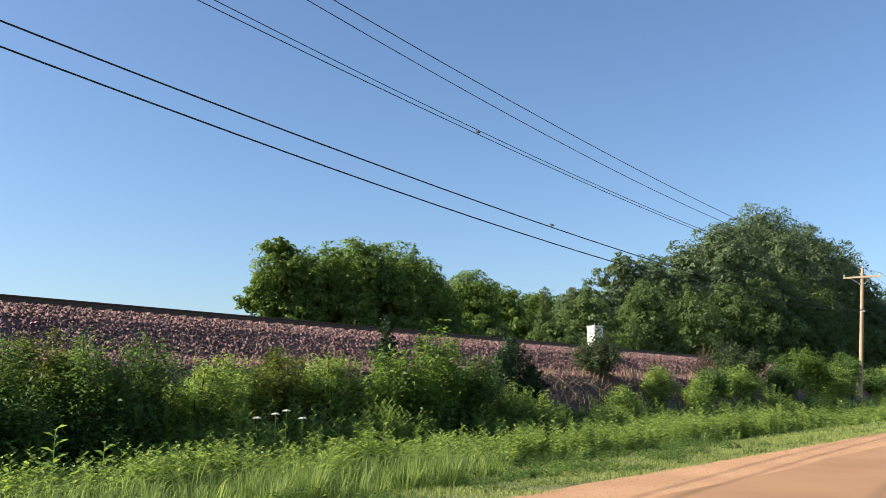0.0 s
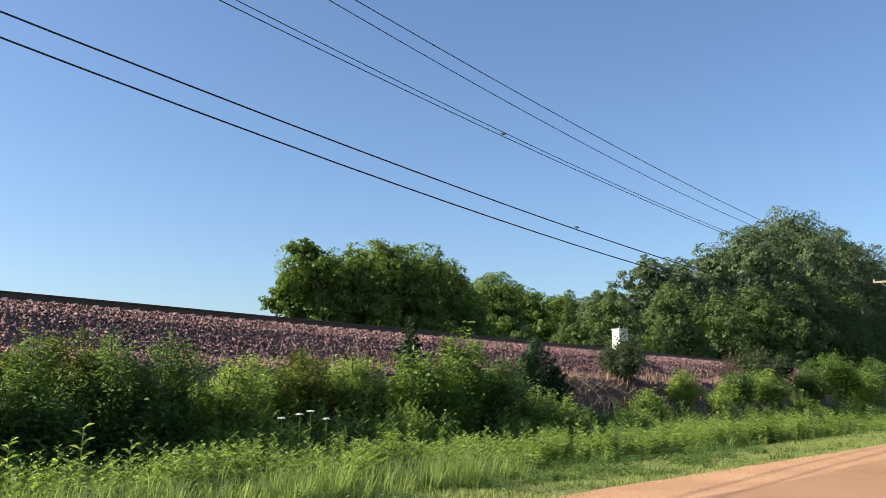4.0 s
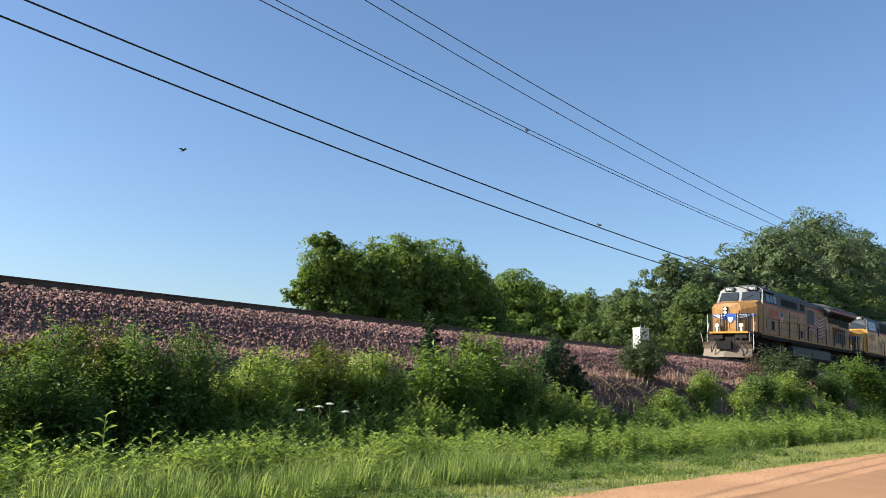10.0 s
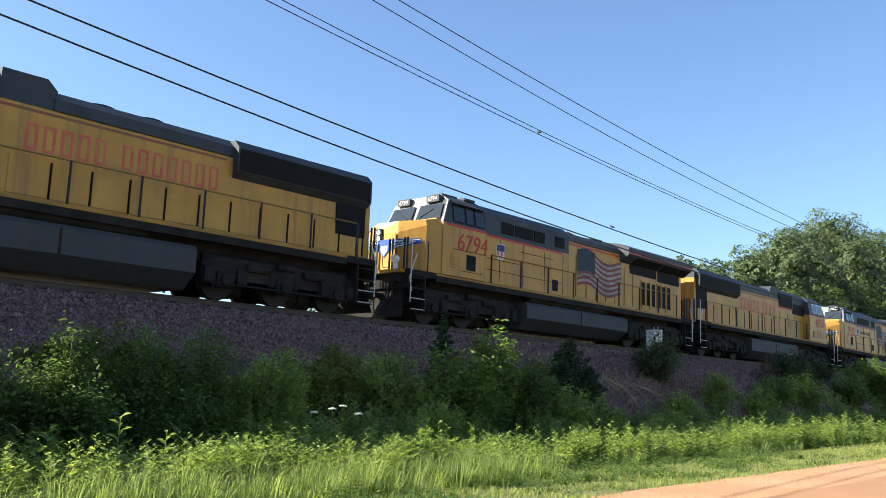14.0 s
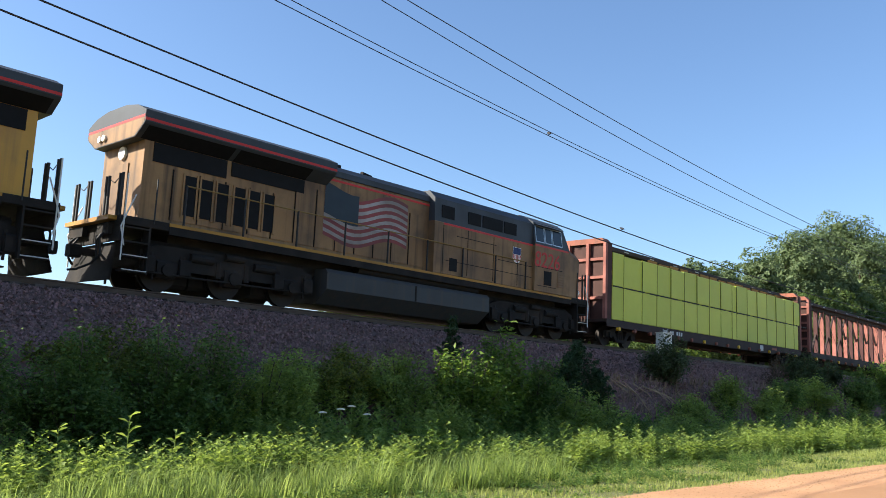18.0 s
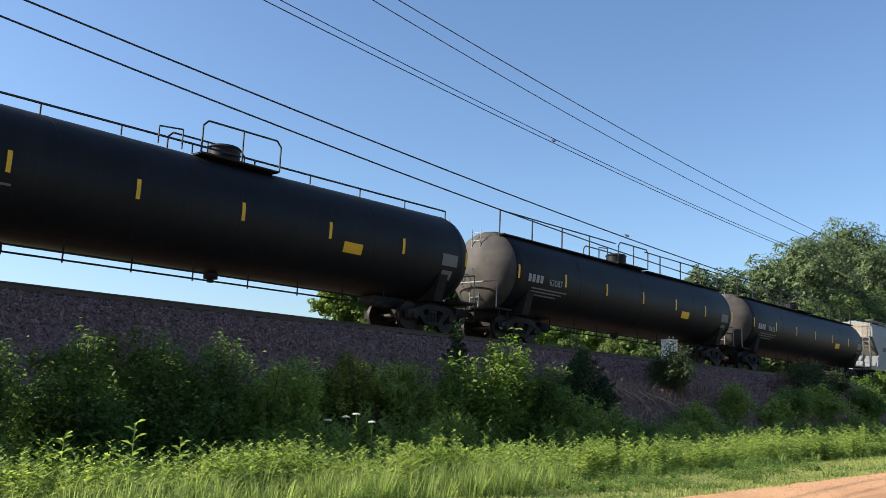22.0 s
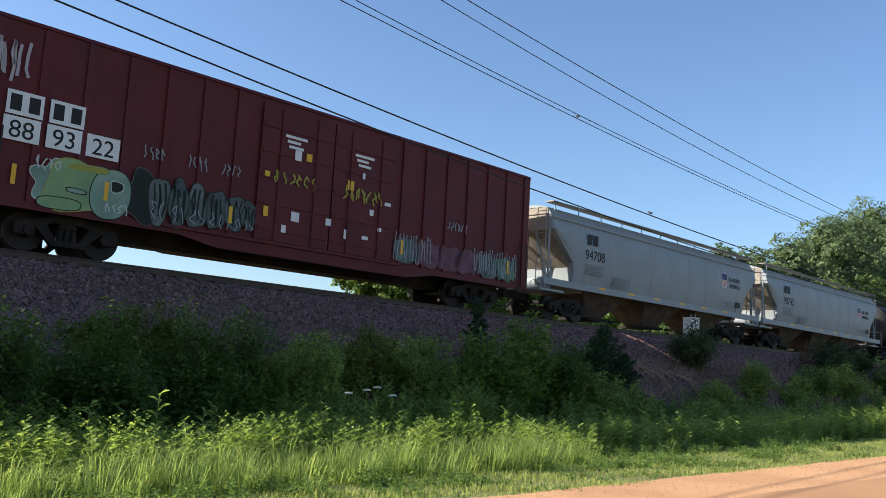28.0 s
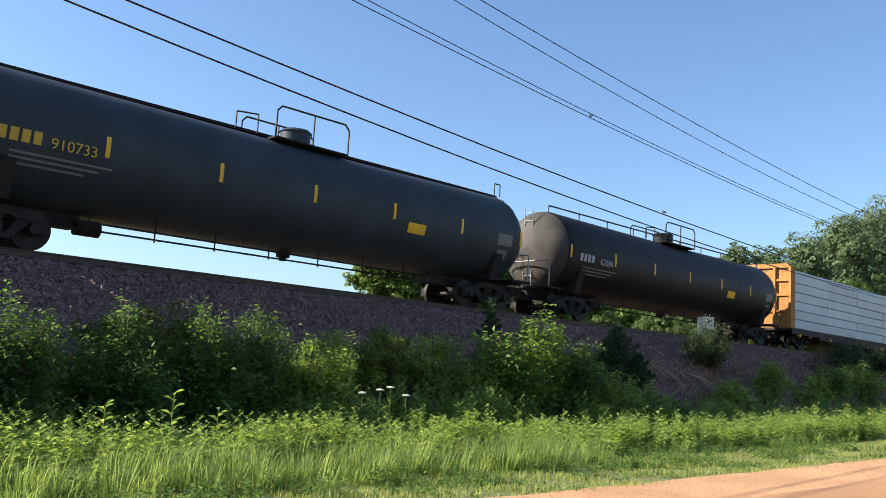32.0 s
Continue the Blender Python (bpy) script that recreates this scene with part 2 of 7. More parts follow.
GREY_ROOF = material("grey_roof_paint", (0.052, 0.061, 0.073), 0.55, dark=(0.03, 0.033, 0.037), scale=1.0, fine=20, amount=0.7, streak=0.4)
RED_BAND = plain("red_band_paint", (0.50, 0.035, 0.03), 0.45)
UNDER = material("grimy_underframe", (0.028, 0.025, 0.023), 0.85, dark=(0.014, 0.0125, 0.0115), scale=2, fine=25, amount=0.8, dirt=(0.07, 0.05, 0.036), dirt_amount=0.4, bump=0.3, spec=0.15)
TANK_GREY = material("fuel_tank_grey", (0.048, 0.054, 0.058), 0.6, dark=(0.04, 0.038, 0.036), scale=1.2, streak=0.6, dirt=(0.08, 0.06, 0.045))
WHEEL = material("wheel_steel", (0.028, 0.022, 0.019), 0.6, 0.2, dark=(0.015, 0.011, 0.009), scale=4)
SILL_Y = material("sill_stripe_yellow", (0.5, 0.24, 0.03), 0.55, dark=(0.25, 0.13, 0.03), scale=0.7, amount=0.9)
PRINT_DARK = plain("dark_print", (0.02, 0.02, 0.03), 0.55)
GRILLE = material("dark_grille", (0.013, 0.013, 0.014), 0.7, amount=0.5, scale=6, spec=0.1)
GLASS = plain("cab_glass", (0.03, 0.04, 0.05), 0.06)
TRIM = plain("window_aluminium", (0.55, 0.56, 0.57), 0.35, 0.8)
RAILING = plain("handrail_paint", (0.03, 0.03, 0.03), 0.55)
RAILING_G = plain("dusty_handrail_yellow", (0.25, 0.15, 0.045), 0.6)
WHITE = plain("white_marking", (0.72, 0.72, 0.70), 0.55)
BLUE = plain("blue_marking", (0.025, 0.08, 0.34), 0.5)
BLACK = plain("black_marking", (0.02, 0.02, 0.02), 0.6)
REFLECT = plain("yellow_reflector", (0.75, 0.42, 0.03), 0.4)
LAMP = plain("headlamp_lens", (0.85, 0.82, 0.75), 0.15)


def writing(text, size, mat, parent, x, y, z, side=-1, slant=0.0, name="number", thick=0.004):
    """Built-in lettering on a side (side -1 looks towards the road) or on an end (side 0 faces the head of the train)."""
    cu = bpy.data.curves.new("lettering", "FONT")
    cu.body, cu.size, cu.extrude, cu.shear, cu.align_x = text, size, thick, slant, "CENTER"
    tmp = bpy.data.objects.new("lettering", cu)
    me = bpy.data.meshes.new_from_object(tmp)
    bpy.data.objects.remove(tmp)
    turn = {-1: (90, 0, 0), 1: (90, 0, 180), 0: (90, 0, -90)}[side]
    # each character is a part of its own
    bm = bmesh.new()
    bm.from_mesh(me)
    bm.verts.ensure_lookup_table()
    todo, k = set(range(len(bm.verts))), 0
    at = pose(x, y, z, *turn)
    while todo:
        stack, seen = [todo.pop()], []
        while stack:
            i = stack.pop()
            seen.append(i)
            for e in bm.verts[i].link_edges:
                j = e.other_vert(bm.verts[i]).index
                if j in todo:
                    todo.discard(j)
                    stack.append(j)
        pos = {i: n for n, i in enumerate(seen)}
        fs = [tuple(pos[v.index] for v in f.verts) for f in bm.faces if f.verts[0].index in pos]
        part(name, Mesh().add([tuple(bm.verts[i].co) for i in seen], fs), mat, parent, at=at)
    bm.free()


def bars(parent, x0, x1, y, z, h, mat, rows=1, name="lettering"):
    """Illegible lettering as plain bars."""
    m = Mesh()
    for r in range(rows):
        m.box(x0 + 0.07 * (r % 3), x1 - 0.11 * ((r * 2) % 3), y - 0.004 if y < 0 else y, y if y < 0 else y + 0.004, z - r * h * 1.8, z - r * h * 1.8 + h)
    return part(name, m, mat, parent)


def wavy(x0, x1, z0, z1, y, ph, amp=0.17, n=14, turns=7.2):
    """A thin waving strip on a side."""
    v = []
    for i in range(n + 1):
        u = i / n
        w = amp * math.sin(u * turns + ph) - 0.05 * (x1 - x0) * u
        v += [(x0 + (x1 - x0) * u, y, z0 + w), (x0 + (x1 - x0) * u, y, z1 + w)]
    return v, [(2 * i, 2 * i + 2, 2 * i + 3, 2 * i + 1) for i in range(n)]


def flag(parent, x0, y, z, s, left):
    """The waving stars and stripes painted on a hood."""
    x1 = x0 + 3.6
    h = 1.5 / 13
    faded = (material("flag_red", (0.30, 0.06, 0.06), 0.6, dark=(0.14, 0.05, 0.05), scale=1.2, amount=0.9), material("flag_white", (0.42, 0.38, 0.36), 0.6, dark=(0.2, 0.17, 0.15), scale=1.2, amount=0.9))
    for k in range(13):
        part("flag_stripe", Mesh().add(*wavy(x0, x1, z + k * h, z + (k + 0.96) * h, y + s * 0.004, 0.0)), faded[k % 2], parent)
    a = x0 if left else x1 - 1.4
    part("flag_canton", Mesh().add(*wavy(a, a + 1.4, z + 5 * h, z + 13.4 * h, y + s * 0.008, 0.0 if left else 7.2 * 2.2 / 3.6, 0.17, 8, 7.2 * 1.4 / 3.6)), plain("flag_blue", (0.028, 0.042, 0.055), 0.6), parent, "dark blue flag canton")


def shield(parent, x, y, z, w, s):
    """A striped shield emblem with a blue head."""
    def plate(x0, x1, z0, z1, d, mat, nm):
        part(nm, Mesh().box(x0, x1, min(y, y + s * d), max(y, y + s * d), z0, z1), mat, parent)
    h = w * 1.15
    part("emblem", Mesh().slab([(x - w / 2, z + h * 0.55), (x - w / 2, z - h * 0.15), (x - w * 0.3, z - h * 0.42), (x, z - h * 0.5), (x + w * 0.3, z - h * 0.42), (x + w / 2, z - h * 0.15), (x + w / 2, z + h * 0.55)], min(y, y + s * 0.004), max(y, y + s * 0.004)), WHITE, parent, "shield emblem in red, white and blue")
    plate(x - w * 0.46, x + w * 0.46, z + h * 0.08, z + h * 0.52, 0.007, plain("emblem_blue", (0.02, 0.035, 0.13), 0.5), "emblem_head")
    for k in range(6):
        plate(x - w * 0.46 + k * w * 0.165, x - w * 0.37 + k * w * 0.165, z - h * (0.2 if k in (0, 5) else 0.34 if k in (1, 4) else 0.43), z + h * 0.06, 0.007, RED_BAND, "emblem_stripe")


CACHE = {}


def cached(key, make):
    if key not in CACHE:
        CACHE[key] = make()
    return CACHE[key]


def wheelset(r):
    m = Mesh()
    for s in (-1, 1):
        m.cyl((0, s * 0.68, 0), (0, s * 0.80, 0), r, 28)
        m.cyl((0, s * 0.64, 0), (0, s * 0.68, 0), r + 0.025, 28)
        m.cyl((0, s * 0.79, 0), (0, s * 0.86, 0), r * 0.42, 14, r * 0.3)
        ring = [(r * 0.86 * math.cos(a), s * 0.806, r * 0.86 * math.sin(a)) for a in np.linspace(0, 2 * math.pi, 21)[:-1]]
        m.add(ring, [tuple(range(20))])
    m.cyl((0, -1.0, 0), (0, 1.0, 0), 0.075, 12)
    return m.data("wheelset", 35)


def bogie2(parent, xc):
    """Two-axle freight bogie with open side frames, springs and a bolster."""
    def frame_mesh():
        m = Mesh()
        for s in (-1, 1):
            y0, y1 = (0.92, 1.08) if s > 0 else (-1.08, -0.92)
            m.slab([(-1.2, 0.34), (-1.2, 0.62), (-0.72, 0.74), (-0.35, 0.88), (0.35, 0.88), (0.72, 0.74), (1.2, 0.62), (1.2, 0.34), (0.98, 0.34), (0.92, 0.56), (0.52, 0.62), (0.36, 0.70), (-0.36, 0.70), (-0.52, 0.62), (-0.92, 0.56), (-0.98, 0.34)], y0, y1)
            m.slab([(-0.8, 0.60), (-0.5, 0.64), (-0.28, 0.30), (0.28, 0.30), (0.5, 0.64), (0.8, 0.60), (0.36, 0.17), (-0.36, 0.17)], y0, y1)
            for k in (-0.16, 0, 0.16):
                m.cyl((k, s * 1.0, 0.30), (k, s * 1.0, 0.56), 0.07, 8)
            for k in (-0.89, 0.89):
                m.cyl((k, s * 0.9, 0.456), (k, s * 1.14, 0.456), 0.13, 12)
        m.box(-0.2, 0.2, -1.05, 1.05, 0.56, 0.82, 0.05)
        m.box(-0.75, -0.6, -0.75, 0.75, 0.3, 0.42)
        m.box(0.6, 0.75, -0.75, 0.75, 0.3, 0.42)
        return m.data("bogie", 30)
    b = part("bogie", cached("bogie2", frame_mesh), UNDER, parent, at=pose(xc, 0, 0))
    for k in (-0.89, 0.89):
        part("wheelset", cached("ws_freight", lambda: wheelset(0.456)), WHEEL, b, at=pose(k, 0, 0.456))


def bogie3(parent, xc):
    """Three-axle locomotive bogie."""
    def frame_mesh():
        m = Mesh()
        for s in (-1, 1):
            y0, y1 = (1.0, 1.18) if s > 0 else (-1.18, -1.0)
            m.slab([(-2.75, 0.5), (-2.75, 0.98), (-2.2, 1.16), (2.2, 1.16), (2.75, 0.98), (2.75, 0.5), (2.3, 0.36), (1.6, 0.56), (0.5, 0.56), (-0.5, 0.56), (-1.6, 0.56), (-2.3, 0.36)], y0, y1)
            for k in (-2.0, 0.0, 2.0):
                m.box(k - 0.28, k + 0.28, min(s * 0.98, s * 1.24), max(s * 0.98, s * 1.24), 0.32, 0.78, 0.06)
                m.cyl((k, s * 1.2, 0.535), (k, s * 1.32, 0.535), 0.17, 12)
                m.cyl((k + 0.45, s * 1.12, 0.5), (k + 0.45, s * 1.12, 0.95), 0.11, 8)
                m.cyl((k - 0.45, s * 1.12, 0.5), (k - 0.45, s * 1.12, 0.95), 0.11, 8)
            m.cyl((-1.35, s * 1.2, 0.95), (-0.65, s * 1.2, 0.95), 0.12, 10)
            m.cyl((0.65, s * 1.2, 0.95), (1.35, s * 1.2, 0.95), 0.12, 10)
            m.rod([(-2.6, s * 1.25, 0.42), (2.6, s * 1.25, 0.42)], 0.03)
            m.rod([(-2.4, s * 1.23, 0.25), (-2.4, s * 1.23, 0.7)], 0.035)
            m.rod([(2.4, s * 1.23, 0.25), (2.4, s * 1.23, 0.7)], 0.035)
        m.box(-2.6, 2.6, -0.95, 0.95, 0.62, 1.3, 0.1)
        for k in (-1.45, 0.55, 1.45):
            m.box(k - 0.42, k + 0.42, -0.6, 0.6, 0.16, 0.8, 0.1)
        for s in (-1, 1):
            for k in (-2.55, -1.5, 1.5, 2.55):
                m.box(k - 0.16, k + 0.16, min(s * 1.1, s * 1.3), max(s * 1.1, s * 1.3), 0.4, 0.86, 0.05)
            m.cyl((-0.3, s * 1.22, 1.1), (0.3, s * 1.22, 1.1), 0.1, 10)
        return m.data("bogie", 30)
    b = part("bogie", cached("bogie3", frame_mesh), UNDER, parent, at=pose(xc, 0, 0))
    for k in (-2.0, 0.0, 2.0):
        part("wheelset", cached("ws_loco", lambda: wheelset(0.535)), WHEEL, b, at=pose(k, 0, 0.535))


def coupler(parent, x, s):
    m = Mesh().box(min(x - s * 1.1, x - s * 0.25), max(x - s * 1.1, x - s * 0.25), -0.09, 0.09, 0.78, 0.95)
    m.box(min(x - s * 0.3, x - s * 0.01), max(x - s * 0.3, x - s * 0.01), -0.16, 0.13, 0.70, 1.02, 0.04)
    part("coupler", m, UNDER, parent)
    part("air_hose", Mesh().rod([(x - s * 0.7, 0.32, 0.85), (x - s * 0.45, 0.34, 0.55), (x - s * 0.15, 0.22, 0.38), (x - s * 0.02, 0.06, 0.36)], 0.03), BLACK, parent)


def stanchions(parent, xs, y, z0, z1, mat, r=0.022):
    for x in xs:
        part("stanchion", Mesh().rod([(x, y, z0), (x, y, z1)], 0.032), RAILING, parent)
    part("handrail", Mesh().rod([(xs[0], y, z1), (xs[-1], y, z1)], r), mat, parent)


def loco_common(car, L, platform, tank, bogies):
    part("frame", Mesh().box(-L / 2 + 0.6, L / 2 - 0.6, -1.42, 1.42, platform - 0.22, platform, 0.02).box(-L / 2 + 2.2, L / 2 - 2.2, -0.85, 0.85, 1.0, platform - 0.22), UNDER, car)
    for s in (-1, 1):
        y0, y1 = sorted((s * 1.42, s * 1.45))
        part("sill_stripe", Mesh().box(-L / 2 + 1.9, L / 2 - 1.9, y0, y1, platform - 0.09, platform - 0.01), SILL_Y, car)
        part("sill_plate", Mesh().box(-L / 2 + 1.9, L / 2 - 1.9, y0, y1 - 0.004 * s if s > 0 else y1, platform - 0.30, platform - 0.094), UNDER, car)
    a, b, zb, zt = tank
    ring = [(-0.95, zb), (0.95, zb), (1.46, zb + 0.42), (1.46, zt - 0.12), (1.36, zt), (-1.36, zt), (-1.46, zt - 0.12), (-1.46, zb + 0.42)]
    ft = part("fuel_tank", Mesh().prism(ring, a, b), TANK_GREY, car)
    for s in (-1, 1):
        part("air_reservoir", Mesh().cyl((a + 0.4, s * 1.15, zt + 0.16), (b - 1.4, s * 1.15, zt + 0.16), 0.15, 12), UNDER, car, smooth=True)
        part("tank_seam", Mesh().box((a + b) / 2 - 0.03, (a + b) / 2 + 0.03, *sorted((s * 1.45, s * 1.475)), zb + 0.43, zt - 0.1), UNDER, ft)
    for x in bogies:
        bogie3(car, x)
    for s in (-1, 1):
        coupler(car, s * L / 2, s)
        # steps, end sheets, uncoupling rod and pilot
        e = s * (L / 2 - 0.62)
        part("end_sheet", Mesh().box(min(e, e - s * 0.06), max(e, e - s * 0.06), -1.35, 1.35, 1.1, platform), UNDER, car)
        part("anticlimber", Mesh().box(*sorted((e + s * 0.01, e + s * 0.24)), -1.2, 1.2, platform - 0.12, platform - 0.01, 0.02), SILL_Y, car, "worn yellow anticlimber ledge")
        part("control_box", Mesh().box(*sorted((e + s * 0.01, e + s * 0.14)), -1.1, -0.35, platform - 0.42, platform - 0.16), UNDER, car)
        part("control_box", Mesh().box(*sorted((e + s * 0.01, e + s * 0.12)), 0.4, 1.0, platform - 0.45, platform - 0.18), UNDER, car)
        part("pilot", Mesh().add([(e - s * 0.12, -1.0, 1.1), (e - s * 0.12, 1.0, 1.1), (e + s * 0.1, 1.2, 0.12), (e + s * 0.16, 0, 0.12), (e + s * 0.1, -1.2, 0.12), (e + s * 0.03, 1.2, 0.12), (e + s * 0.09, 0, 0.12), (e + s * 0.03, -1.2, 0.12)], [(0, 1, 2, 3), (0, 3, 4), (1, 0, 6, 5), (0, 7, 6), (2, 5, 6, 3), (3, 6, 7, 4)]), UNDER, car)
        for q in (-1, 1):
            for k in range(4):
                z = 0.35 + k * 0.36
                part("step", Mesh().box(min(e - s * 0.1, e - s * 0.75), max(e - s * 0.1, e - s * 0.75), *sorted((q * 1.15, q * 1.42)), z, z + 0.04), UNDER, car)
            part("step_side", Mesh().box(*sorted((e - s * 0.75, e - s * 0.80)), *sorted((q * 1.1, q * 1.42)), 0.32, platform - 0.2), UNDER, car)
            part("grab_iron", Mesh().rod([(e - s * 0.05, q * 1.43, 0.6), (e - s * 0.05, q * 1.43, platform + 1.05)], 0.02), plain("grab_white", (0.6, 0.6, 0.57), 0.5), car)
            part("grab_iron", Mesh().rod([(e - s * 0.85, q * 1.43, platform - 0.1), (e - s * 0.85, q * 1.43, platform + 1.05)], 0.02), RAILING, car)
            for k in (0.42, 0.56, 1.12, 1.26):
                part("end_post", Mesh().rod([(e, q * k, platform), (e, q * k, platform + 1.08)], 0.038), RAILING, car)
            part("safety_chain", Mesh().rod([(e, q * 0.56, platform + 1.0), (e, q * 0.84, platform + 0.86), (e, q * 1.12, platform + 1.0)], 0.012, 4), RAILING, car)
            part("hose_stand", Mesh().rod([(e + s * 0.05, q * 0.75, platform - 0.35), (e + s * 0.22, q * 0.8, platform - 0.55), (e + s * 0.2, q * 0.86, platform - 0.95), (e + s * 0.06, q * 0.9, platform - 1.1)], 0.032).rod([(e + s * 0.05, q * 0.62, platform - 0.35), (e + s * 0.2, q * 0.62, platform - 0.6), (e + s * 0.18, q * 0.66, platform - 1.0)], 0.03), BLACK, car)
            part("corner_grab", Mesh().rod([(e - s * 0.1, q * 1.44, platform - 0.75), (e + s * 0.02, q * 1.44, platform - 0.3), (e - s * 0.12, q * 1.44, platform + 0.1), (e - s * 0.3, q * 1.44, platform + 0.55)], 0.018), plain("grab_white", (0.6, 0.6, 0.57), 0.5), car)
            for z in (0.39, 0.75):
                part("step_edge", Mesh().rod([(e - s * 0.1, q * 1.435, z), (e - s * 0.75, q * 1.435, z)], 0.014), plain("grab_white", (0.6, 0.6, 0.57), 0.5), car)


def slide_forward(car, d):
    """Sets cab, nose and hood at their place on the frame."""
    for ob in car.children:
        if ob.name.split(".")[0] in {"nose", "cab", "auxiliary_cab", "upper_cabinet", "engine_hood", "radiator_housing", "antenna_dome", "number", "slogan", "door_seam", "rear_headlamp", "rear_door", "stanchion", "handrail", "emblem", "emblem_head", "emblem_stripe", "panel_seam", "service_hatch"}:
            ob.location.x -= d


def louvres(parent, x0, x1, z0, z1, y, s, n, mat, name="louvre_panel"):
    m = Mesh().box(x0, x1, *sorted((y, y + s * 0.012)), z0, z1)
    for k in range(n):
        z = z0 + (k + 0.5) * (z1 - z0) / n
        m.add([(x0, y + s * 0.013, z + 0.4 * (z1 - z0) / n), (x1, y + s * 0.013, z + 0.4 * (z1 - z0) / n), (x1, y + s * 0.035, z - 0.3 * (z1 - z0) / n), (x0, y + s * 0.035, z - 0.3 * (z1 - z0) / n)], [(0, 1, 2, 3)])
    return part(name, m, mat, parent)


def cab_window(parent, x0, x1, z0, z1, y, s, frame_mat=None):
    frame_mat = frame_mat or TRIM
    def plate(a, b, c, d, lo, hi):
        f = lambda z: s * (1.49 - 0.141 * (z - 3.5))
        v = [(x, f(z) + s * o, z) for o in (lo, hi) for x, z in ((a, c), (b, c), (b, d), (a, d))]
        return Mesh().add(v, [(0, 1, 2, 3), (7, 6, 5, 4), (0, 4, 5, 1), (1, 5, 6, 2), (2, 6, 7, 3), (3, 7, 4, 0)])
    w = part("window", plate(x0, x1, z0, z1, -0.02, 0.016), frame_mat, parent)
    part("pane", plate(x0 + 0.035, x1 - 0.035, z0 + 0.035, z1 - 0.035, 0.0, 0.022), GLASS, w)


def wings(parent, x, z, w, flat, rake):
    """Blue and white winged shield, folded round a nose whose front is flat up to half-width flat and then falls back by rake a metre."""
    def strip(s, y0, y1, za, zb, zc, zd, lift, mat):
        ys = [y0] + ([flat] if y0 < flat < y1 else []) + [y1]
        v = []
        for y in ys:
            u = (y - y0) / (y1 - y0)
            px = x - lift + max(0, y - flat) * rake
            v += [(px, s * y, za + (zc - za) * u), (px, s * y, zb + (zd - zb) * u)]
        part("wing_stripe", Mesh().add(v, [(2 * i, 2 * i + 2, 2 * i + 3, 2 * i + 1) for i in range(len(ys) - 1)]), mat, parent)
    for s in (-1, 1):
        strip(s, 0.18, w, z - 0.22, z + 0.16, z + 0.06, z + 0.22, 0.006, BLUE)
        for k in range(3):
            strip(s, 0.32 + 0.06 * k, w - 0.03 - 0.14 * k, z + 0.06 - 0.1 * k, z + 0.105 - 0.1 * k, z + 0.16 - 0.07 * k, z + 0.195 - 0.07 * k, 0.012, WHITE)
    part("wing_shield", Mesh().prism([(-0.22, z + 0.2), (0.22, z + 0.2), (0.22, z - 0.2), (0.0, z - 0.42), (-0.22, z - 0.2)], x - 0.02, x - 0.012), BLUE, parent, "blue and white winged shield")
    part("wing_shield_field", Mesh().prism([(-0.16, z - 0.02), (0.16, z - 0.02), (0.16, z - 0.18), (0.0, z - 0.36), (-0.16, z - 0.18)], x - 0.026, x - 0.021), WHITE, parent)


